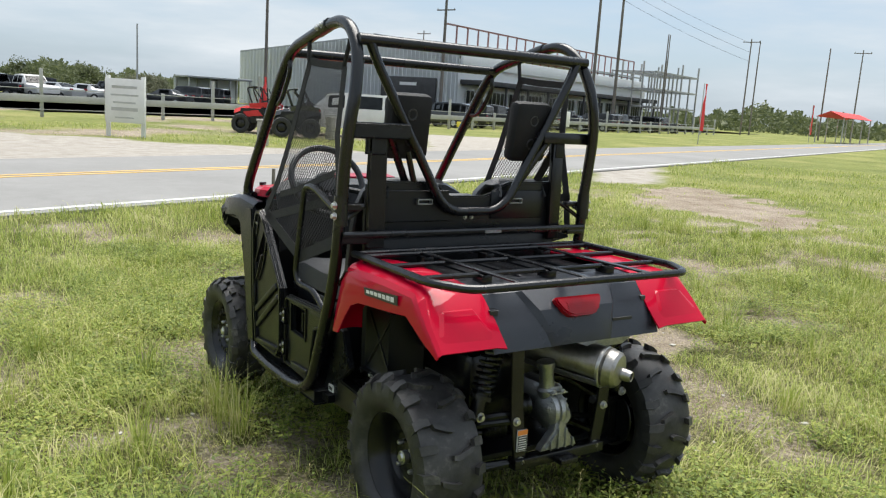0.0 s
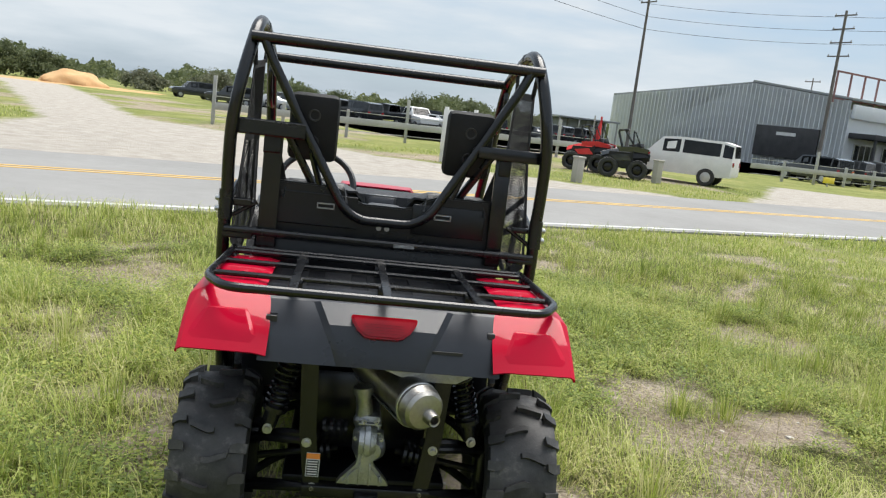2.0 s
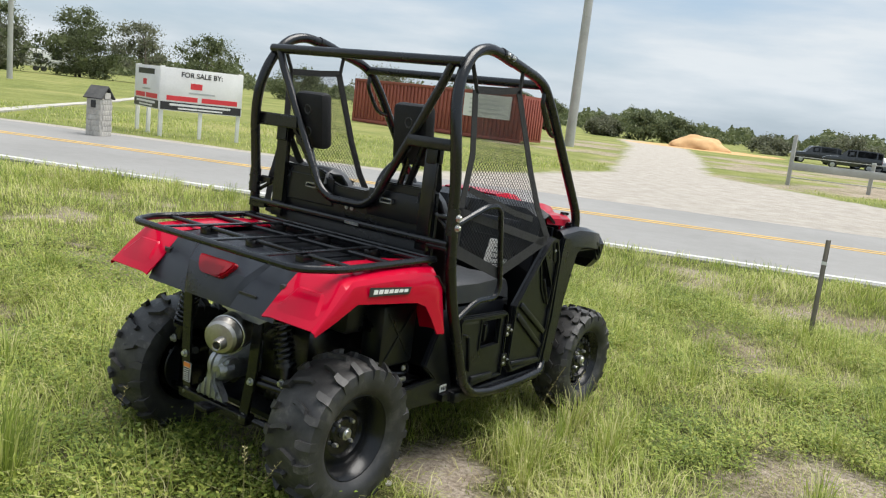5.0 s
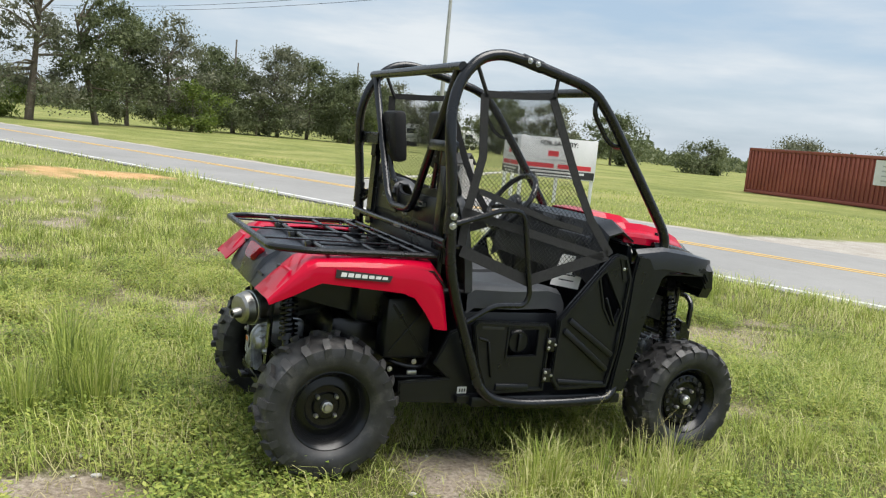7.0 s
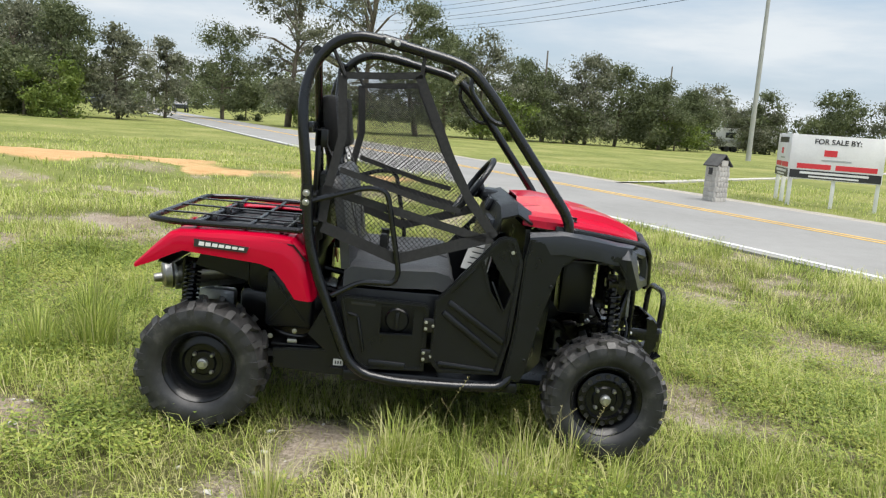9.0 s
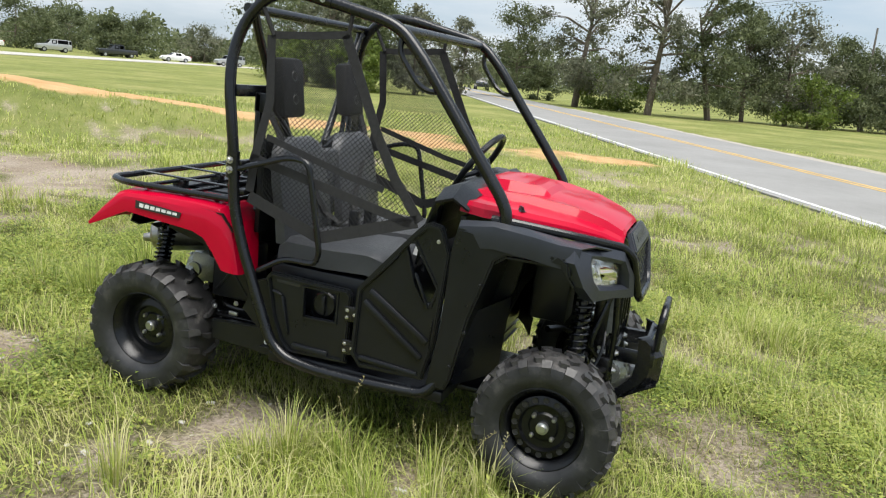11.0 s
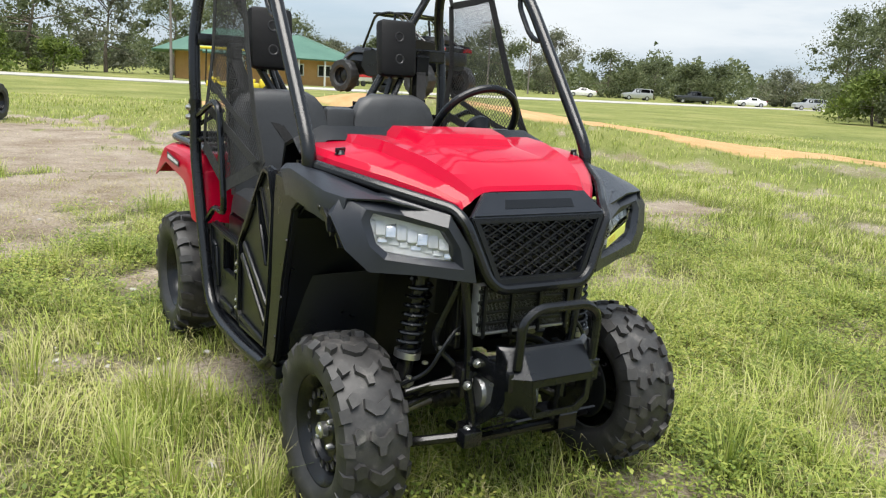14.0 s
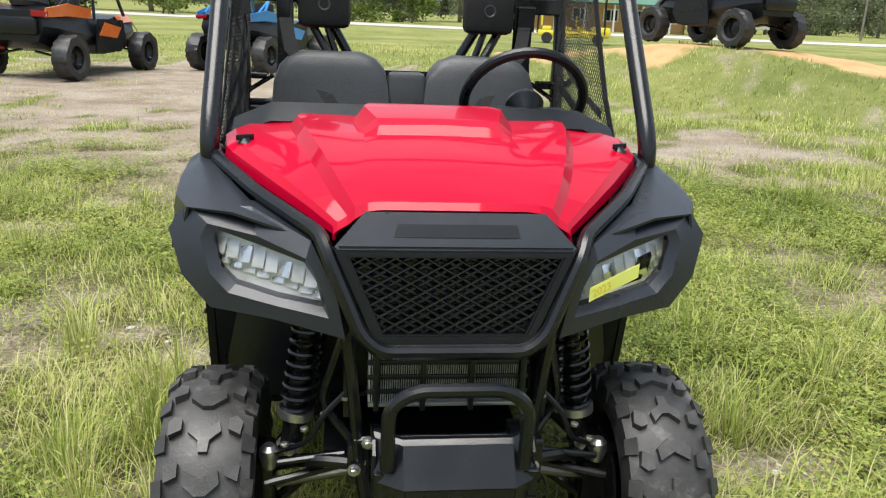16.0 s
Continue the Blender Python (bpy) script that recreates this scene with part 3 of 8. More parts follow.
def wheel(x, y, z, width, radius, sx, front):
    """Steel wheel with its lugged tyre, hub cap and nuts. Built facing +x and turned for the other side."""
    m = Matrix.Translation((x * sx, y, z)) @ Matrix.Rotation(radians(90 * sx), 4, "Y")
    rr, w = 0.160, width / 2
    deep = 0.017 if front else 0.023
    hub = 0.055 if front else 0.03
    bm = lathe(bmesh.new(), [(rr, -w * 0.7), (rr + 0.012, -w * 0.74), (rr - 0.006, -w * 0.6), (rr - 0.022, -w * 0.2), (rr - 0.022, w * 0.45), (rr - 0.008, w * 0.60), (rr + 0.006, w * 0.66), (rr + 0.012, w * 0.72), (rr + 0.004, w * 0.74),
                             (rr - 0.014, w * 0.60), (rr - 0.030, w * 0.30), (rr - 0.034, hub - 0.005), (rr - 0.05, hub), (0.095, hub + 0.004), (0.086, hub - 0.012), (0.06, hub - 0.014), (0.052, hub - 0.006), (0.035, hub - 0.004), (0.0, hub - 0.004)], 48)
    ob = part("wheel", bm, WHEEL_PAINT, UTV, "black steel wheel with dark lugged tyre")
    ob.matrix_basis = m
    if front:
        for k in range(16):
            a = 2 * math.pi * k / 16
            part("vent_hole", lathe(bmesh.new(), [(0.0, 0.0), (0.0115, 0.0), (0.0125, 0.003)], 10, Matrix.Translation((0.111 * math.cos(a), 0.111 * math.sin(a), hub + 0.002))), DARK_LABEL, ob)
    prof = [(rr + 0.004, -w * 0.72), (rr + 0.02, -w * 0.86), (rr + 0.045, -w * 0.97), (radius - 0.058, -w * 0.97), (radius - 0.034, -w * 0.91), (radius - 0.026, -w * 0.75), (radius - deep, -w * 0.35), (radius - deep + 0.002, 0),
            (radius - deep, w * 0.35), (radius - 0.026, w * 0.75), (radius - 0.034, w * 0.91), (radius - 0.058, w * 0.97), (rr + 0.045, w * 0.97), (rr + 0.024, w * 0.88), (rr + 0.008, w * 0.74)]
    tm = lathe(bmesh.new(), prof, 64)
    lugs = 18 if front else 20

    def lug(ring, turn, shape, top):
        lo, hi = [], []
        mid = turn + sum(a for _, a in shape) / len(shape) / radius
        for t, a in shape:
            ang = turn + a / radius
            base = radius - 0.016 - 0.030 * max(0.0, abs(t) - 0.68) / 0.32
            for lst, rad, sc in ((lo, base - 0.022, 1.0), (hi, base + top, 0.93)):
                lst.append(tm.verts.new((rad * math.cos(mid + (ang - mid) * (0.86 if lst is hi else 1.0)), rad * math.sin(mid + (ang - mid) * (0.86 if lst is hi else 1.0)), t * w)))
        tm.faces.new(hi)
        for i in range(len(lo)):
            k = (i + 1) % len(lo)
            tm.faces.new((lo[i], lo[k], hi[k], hi[i]))

    for k in range(lugs):
        a = 2 * math.pi * k / lugs
        if front:
            lug(tm, a, [(-0.09, -0.016), (0.09, -0.016), (0.11, 0.014), (0.33, 0.038), (0.28, 0.066), (0.07, 0.042), (-0.07, 0.042), (-0.28, 0.066), (-0.33, 0.038), (-0.11, 0.014)] if k % 2 else
                [(-0.10, -0.004), (0.10, -0.004), (0.36, 0.024), (0.32, 0.056), (0.0, 0.034), (-0.32, 0.056), (-0.36, 0.024)], 0.014)
            for s in (-1, 1):
                lug(tm, a + math.pi / lugs * 1.0, [(s * 0.46, -0.012), (s * 0.70, -0.026), (s * 0.74, 0.012), (s * 0.62, 0.026), (s * 0.46, 0.020)], 0.013)
                lug(tm, a + math.pi / lugs * 0.3, [(s * 0.74, -0.024), (s * 0.97, -0.026), (s * 0.99, 0.020), (s * 0.76, 0.024)], 0.012)
        else:
            lug(tm, a, [(0.0, -0.006), (0.16, 0.0), (0.50, 0.020), (0.54, 0.040), (0.18, 0.022), (0.02, 0.016), (-0.02, 0.016), (-0.10, 0.018), (-0.12, 0.0)] if k % 2 else [(0.0, -0.006), (0.12, 0.0), (0.10, 0.018), (0.02, 0.016), (-0.02, 0.016), (-0.18, 0.022), (-0.54, 0.040), (-0.50, 0.020), (-0.16, 0.0)], 0.013)
            for s in (-1, 1):
                lug(tm, a + math.pi / lugs, [(s * 0.60, -0.018), (s * 0.78, -0.016), (s * 0.98, -0.022), (s * 0.99, 0.016), (s * 0.80, 0.021), (s * 0.62, 0.010)] if k % 2 else [(s * 0.56, -0.016), (s * 0.97, -0.016), (s * 0.99, 0.022), (s * 0.74, 0.020), (s * 0.58, 0.012)], 0.015)
    tyre = part("tyre", tm, RUBBER, ob, "black rubber tyre with chunky lugs", 30)
    tyre.data.materials.append(TREAD)
    for q in tyre.data.polygons:
        q.material_index = 1 if math.hypot(q.center.x, q.center.y) > radius - 0.034 else 0
    part("hub_cap", lathe(bmesh.new(), [(0, hub + 0.022), (0.014, hub + 0.022), (0.018, hub + 0.016), (0.024, hub + 0.014), (0.024, hub - 0.004)], 20), BRIGHT, ob, "bright metal hub cap")
    for k in range(4):
        a = 2 * math.pi * (k + 0.5) / 4
        part("lug_nut", lathe(bmesh.new(), [(0, hub + 0.010), (0.006, hub + 0.009), (0.009, hub + 0.004), (0.010, hub - 0.014)], 8, Matrix.Translation((0.056 * math.cos(a), 0.056 * math.sin(a), 0))), BRIGHT, ob)
    return ob


for sx in (1, -1):
    wheel(0.505, -0.942, 0.292, 0.245, 0.302, sx, False)
    wheel(0.520, 0.914, 0.290, 0.215, 0.292, sx, True)

for sx in (1, -1):
    part("cage_hoop", piped(mirrored(HOOPS, sx), 0.0235, 12, 0.08), BLACK_TUBE, UTV)
    part("side_rail", piped(mirrored(RAIL, sx), 0.0235, 12, 0.07), BLACK_TUBE, UTV)
    bm = bmesh.new()
    rod(bm, (0.603 * sx, -0.512, 1.05), (0.603 * sx, -0.512, 1.16), 0.027)
    part("cage_joint", bm, BLACK_TUBE, UTV)
    for z in (1.085, 1.125):
        part("joint_bolt", bolt(bmesh.new(), (0.630 * sx, -0.512, z), (sx, 0, 0)), BRIGHT, UTV)
    bm = bmesh.new()
    rod(bm, (0.543 * sx, -0.24, 1.806), (0.543 * sx, -0.14, 1.786), 0.0265)
    part("cage_joint", bm, BLACK_TUBE, UTV)
    for y, z in ((-0.215, 1.803), (-0.175, 1.795)):
        part("joint_bolt", bolt(bmesh.new(), (0.570 * sx, y, z), (sx, 0, 0), 0.009, 0.008), BRIGHT, UTV)
    part("grab_loop", piped(mirrored([(0.542, 0.165, 1.70), (0.545, 0.155, 1.63), (0.545, 0.24, 1.52), (0.543, 0.29, 1.493), (0.538, 0.345, 1.498)], sx), 0.011, 8, 0.04), BLACK_TUBE, UTV)
    part("hip_bar", piped(mirrored([(0.60, -0.505, 1.085), (0.60, -0.255, 1.170), (0.60, -0.165, 1.165), (0.60, -0.145, 1.08), (0.60, -0.085, 0.80), (0.595, -0.105, 0.752), (0.59, -0.25, 0.748), (0.585, -0.375, 0.672)], sx), 0.0125, 8, 0.045), BLACK_TUBE, UTV)
    part("hoop_stub", boxed((0.335 * sx, -0.535, 1.382), (0.592 * sx, -0.508, 1.430), 0.006), BLACK_TUBE, UTV)
    part("belt_post", boxed((0.415 * sx, -0.505, 0.96), (0.475 * sx, -0.480, 1.40), 0.004), BLACK_SATIN, UTV)
    bm = bmesh.new()
    rod(bm, (0.40 * sx, -0.49, 1.40), (0.255 * sx, -0.42, 1.15), 0.016, 8)
    part("back_strut", bm, BLACK_TUBE, UTV)
    part("bracket", boxed((0.50 * sx, -0.535, 0.985), (0.60 * sx, -0.455, 1.005), 0.004), BLACK_SATIN, UTV)
    part("bracket", boxed((0.515 * sx, -0.50, 1.105), (0.60 * sx, -0.47, 1.125), 0.004), BLACK_SATIN, UTV)
    bm = bmesh.new()
    rod(bm, (0.60 * sx, -0.50, 1.05), (0.49 * sx, -0.48, 1.12), 0.009, 8)
    part("bracket", bm, BLACK_SATIN, UTV)

part("rear_crossbar", piped([(-0.555, -0.515, 1.735), (0.555, -0.515, 1.735)], 0.0215, 12, 0), BLACK_TUBE, UTV)
part("front_crossbar", piped([(-0.545, 0.135, 1.715), (0.545, 0.135, 1.715)], 0.0205, 12, 0), BLACK_TUBE, UTV)
part("back_v_bar", piped([(-0.508, -0.515, 1.735), (-0.475, -0.515, 1.66), (-0.165, -0.51, 1.135), (-0.095, -0.505, 1.092), (0.105, -0.505, 1.092), (0.175, -0.51, 1.135), (0.475, -0.515, 1.66), (0.508, -0.515, 1.735)], 0.0185, 12, 0.06), BLACK_TUBE, UTV)
part("lower_crossbar", piped([(-0.60, -0.525, 1.012), (0.60, -0.525, 1.012)], 0.0145, 10, 0), BLACK_TUBE, UTV)
part("barcode_label", boxed((0.045, -0.546, 1.005), (0.125, -0.5385, 1.016)), CAST, UTV, "small white sticker with illegible print")

# panel behind the seat
PANEL = [(-0.475, 0.90), (0.475, 0.90), (0.480, 1.06), (0.472, 1.200), (0.44, 1.214), (0.21, 1.212), (0.17, 1.198), (0.125, 1.166), (0.08, 1.154), (-0.08, 1.154), (-0.125, 1.166), (-0.17, 1.198), (-0.21, 1.212), (-0.44, 1.214), (-0.472, 1.200), (-0.480, 1.06)]
REAR = Matrix(((1, 0, 0, 0), (0, 0, 1, 0), (0, 1, 0, 0), (0, 0, 0, 1)))  # a plate drawn in (x, z), thick along +y
part("seat_back_panel", plate(PANEL, (), 0.03, Matrix.Translation((0, -0.475, 0)) @ REAR, 0.006), BLACK_PLASTIC, UTV)
for sx in (1, -1):
    part("panel_recess", boxed((0.11 * sx, -0.482, 1.055), (0.40 * sx, -0.474, 1.175), 0.004), BLACK_PLASTIC, UTV)
    bm = bmesh.new()
    for a, b in (((0.195, 1.122), (0.262, 1.126)), ((0.195, 1.140), (0.262, 1.144)), ((0.195, 1.122), (0.199, 1.144)), ((0.258, 1.122), (0.262, 1.144))):
        block(bm, (a[0] * sx, -0.502, a[1]), (b[0] * sx, -0.484, b[1]))
    part("latch", bm, CAST, UTV, "bare metal seat latch")
    part("panel_bolt", bolt(bmesh.new(), (0.016 * sx, -0.477, 1.065), (0, -1, 0), 0.007, 0.006), BRIGHT, UTV)
part("lower_back_panel", boxed((-0.46, -0.485, 0.80), (0.46, -0.46, 0.99), 0.006), BLACK_PLASTIC, UTV)

# headrests
for sx in (1, -1):
    bm = boxed((-0.094, -0.036, -0.128), (0.094, 0.036, 0.128), 0.024, Matrix.Translation((0.302 * sx, -0.455, 1.428)) @ Matrix.Rotation(radians(8), 4, "X"))
    ob = part("headrest", bm, HEADREST, UTV, "black padded headrest")
    for z in (-0.05, 0.05):
        for d in (-1, 1):
            q = Matrix.Translation((0.302 * sx, -0.455, 1.428)) @ Matrix.Rotation(radians(8), 4, "X") @ Matrix.Translation((0, 0.0372 * d, z)) @ Matrix.Rotation(radians(-90 * d), 4, "X")
            part("bolt_well", lathe(bmesh.new(), [(0, -0.004), (0.014, -0.003), (0.018, 0.0005), (0.022, 0.001), (0.024, -0.002)], 14, q), DARK_LABEL, ob)
    bm = bmesh.new()
    rod(bm, (0.302 * sx, -0.47, 1.33), (0.25 * sx, -0.455, 1.18), 0.013, 8)
    part("headrest_post", bm, BLACK_TUBE, ob)

# seats
for sx in (1, -1):
    xs = [0.045, 0.06, 0.12, 0.30, 0.45, 0.49, 0.50]
    rows = []
    for y, zt in ((-0.335, 0.79), (-0.30, 0.815), (-0.10, 0.812), (0.08, 0.822), (0.15, 0.806), (0.172, 0.765), (0.165, 0.70)):
        rows.append([(x * sx, y, zt - (0.10 if k in (0, 6) else 0.02 if k in (1, 5) else 0.0) * (1 if zt > 0.72 else 0) - (0.012 if k == 3 else 0)) for k, x in enumerate(xs)])
    part("seat_cushion", skin(rows, 0.01), VINYL, UTV, "dark grey vinyl seat cushion", 50)
    rows = []
    for z, y0, inset in ((0.78, -0.30, 0.0), (0.90, -0.315, 0.0), (1.02, -0.340, 0.0), (1.11, -0.356, 0.008), (1.165, -0.366, 0.028), (1.198, -0.376, 0.058), (1.216, -0.390, 0.092), (1.222, -0.408, 0.105), (1.214, -0.43, 0.105), (1.15, -0.445, 0.10)):
        row = []
        for k, x in enumerate((0.055, 0.062, 0.10, 0.28, 0.44, 0.485, 0.492)):
            xx = x + (inset if k < 3 else -inset if k > 3 else 0)
            row.append((xx * sx, y0 - (0.05 if k in (0, 6) else 0.010 if k in (1, 5) else -0.006 if k == 3 else 0), z - (0.02 if k in (0, 6) and z > 1.2 else 0)))
        rows.append(row)
    part("seat_backrest", skin(rows, 0.01), VINYL, UTV, "dark grey vinyl seat backrest", 60)
part("centre_backrest", boxed((-0.07, -0.43, 0.80), (0.07, -0.365, 1.155), 0.02), VINYL, UTV)
part("seat_base", boxed((-0.50, -0.36, 0.42), (0.50, 0.15, 0.70), 0.01), BLACK_PLASTIC, UTV)

# owner's papers tucked beside the seat
sheet = tagged(new("paper_sheet", mesh_of("paper_sheet", skin([[(0.30, 0.205, 0.80), (0.36, 0.33, 0.79)], [(0.30, 0.225, 0.87), (0.36, 0.345, 0.86)], [(0.30, 0.255, 0.955), (0.36, 0.365, 0.945)]], 0.001), WHITE_LABEL)), "white printed paper sheet leaning inside the cab", "paper")
sheet.matrix_world = UTV.matrix_world
for k in range(4):
    part("print_bar", skin([[(0.325, 0.235 + 0.008 * k, 0.83 + 0.026 * k), (0.355, 0.30 + 0.008 * k, 0.825 + 0.026 * k)], [(0.325, 0.237 + 0.008 * k, 0.836 + 0.026 * k), (0.355, 0.302 + 0.008 * k, 0.831 + 0.026 * k)]], 0.001), DARK_LABEL, sheet)

# belts
for sx in (1, -1):
    def ribbon(points, wide, thick=0.0025, across=(1, 0, 0)):
        a = Vector(across) * wide / 2
        return skin([[Vector(p) - a, Vector(p) + a] for p in points], thick)
    part("shoulder_belt", ribbon(mirrored([(0.45, -0.47, 1.36), (0.42, -0.40, 1.22), (0.30, -0.345, 1.08), (0.15, -0.30, 0.88), (0.10, -0.25, 0.83)], sx), 0.048), WEBBING, UTV, "black seat belt webbing")
    part("belt_anchor", boxed((0.425 * sx, -0.51, 1.32), (0.475 * sx, -0.455, 1.40), 0.006), BLACK_PLASTIC, UTV)
    part("belt_buckle", boxed((0.065 * sx, -0.20, 0.81), (0.115 * sx, -0.16, 0.90), 0.008), BLACK_PLASTIC, UTV)


# side nets
def lattice(outline, pitch, r, x, bulge):
    """Crossing strands cut to a convex outline in (y, z)."""
    bm = bmesh.new()
    for slope in (1.0, -1.0):
        d, nrm = Vector((1, slope)).normalized(), Vector((-slope, 1)).normalized()
        offs = [Vector(p).dot(nrm) for p in outline]
        o = min(offs) + pitch * 0.5
        while o < max(offs):
            hits = []
            for p, q in zip(outline, outline[1:] + outline[:1]):
                p, q = Vector(p), Vector(q)
                a, b = p.dot(nrm) - o, q.dot(nrm) - o
                if a * b < 0:
                    hits.append(p.lerp(q, a / (a - b)))
            if len(hits) == 2:
                p, q = hits
                seg = max(1, int((q - p).length / 0.09))
                pts = []
                for i in range(seg + 1):
                    c = p.lerp(q, i / seg)
                    pts.append((x(c) + bulge * math.sin(c.x * 30 + c.y * 17), c.x, c.y))
                tube(bm, pts, r, 3, 0)
            o += pitch
    return bm


for sx in (1, -1):
    def net_x(c, sx=sx):
        return sx * (0.548 + 0.035 * (1.66 - c.y) / 0.7)
    low = [(-0.39, 1.345), (0.085, 1.345), (0.105, 1.315), (0.315, 1.005), (-0.10, 0.862), (-0.40, 0.99), (-0.42, 1.15)]
    high = [(-0.385, 1.625), (-0.075, 1.655), (0.085, 1.345), (-0.39, 1.345)]
    net = part("side_net", lattice(low, 0.0155, 0.0014, net_x, 0.002), WEBBING, UTV, "black mesh side net with webbing border")
    part("fine_mesh", lattice(high, 0.0065, 0.00075, net_x, 0.0), WEBBING, net, "fine black see-through mesh")
    for pts, wide in (([(-0.40, 1.64), (-0.20, 1.655), (-0.055, 1.672)], 0.03), ([(-0.07, 1.67), (0.10, 1.32), (0.20, 1.15), (0.325, 1.0)], 0.04), ([(-0.40, 1.64), (-0.38, 1.38), (-0.425, 1.16), (-0.44, 1.0)], 0.038),
                      ([(-0.44, 0.98), (-0.10, 0.862), (0.315, 1.0)], 0.05), ([(-0.45, 1.145), (-0.10, 1.07), (0.29, 0.985)], 0.036), ([(-0.38, 1.235), (0.0, 1.13), (0.16, 1.10)], 0.026)):
        rows = []
        for i, p in enumerate(pts):
            a, b = Vector(pts[max(0, i - 1)]), Vector(pts[min(len(pts) - 1, i + 1)])
            t = (b - a).normalized()
            nn = Vector((-t.y, t.x)) * wide / 2
            p = Vector(p)
            rows.append([(net_x(p + nn) + 0.003 * sx, *(p + nn)), (net_x(p - nn) + 0.003 * sx, *(p - nn))])
        part("net_strap", skin(rows, 0.003), WEBBING, net)
    for y, z, top in ((-0.39, 1.64, (0.55, -0.45, 1.755)), (-0.06, 1.672, (0.545, -0.05, 1.765))):
        bm = bmesh.new()
        rod(bm, (0.549 * sx, y, z), (top[0] * sx, top[1], top[2]), 0.009, 6)
        part("net_loop", bm, WEBBING, net)

# doors
DOOR = [(0.09, 0.69), (0.30, 0.945), (0.345, 0.995), (0.375, 1.008), (0.425, 1.0), (0.468, 0.895), (0.444, 0.54), (0.408, 0.366), (0.13, 0.356), (0.085, 0.41)]
WINDOW = [(0.287, 0.905), (0.318, 0.913), (0.425, 0.75), (0.405, 0.682), (0.385, 0.682), (0.335, 0.755)]
FLAP = [(-0.335, 0.655), (-0.315, 0.678), (0.05, 0.668), (0.068, 0.645), (0.066, 0.352), (-0.205, 0.342), (-0.25, 0.38), (-0.295, 0.48)]


def inset(loop, d):
    """The loop moved inwards by d at every side."""
    pts = [Vector(p) for p in loop]
    area = sum(a.x * b.y - b.x * a.y for a, b in zip(pts, pts[1:] + pts[:1]))
    s = 1 if area > 0 else -1
    out = []
    for a, p, c in zip(pts[-1:] + pts[:-1], pts, pts[1:] + pts[:1]):
        u, v = (p - a).normalized(), (c - p).normalized()
        n1, n2 = Vector((-u.y, u.x)) * s, Vector((-v.y, v.x)) * s
        m = (n1 + n2).normalized()
        q = p + m * (d / max(0.5, m.dot(n1)))
        out.append((q.x, q.y))
    return out


def groove(bm, a, b, wide, x, sx, high=0.015):
    a, b = Vector(a), Vector(b)
    t = (b - a).normalized()
    q = Matrix(((0, 0, sx, x * sx), (t.x, -t.y, 0, a.x), (t.y, t.x, 0, a.y), (0, 0, 0, 1)))
    n = (b - a).length
    return block(bm, (0, -wide / 2, -0.002), (n, wide / 2, high), high * 0.6, q)


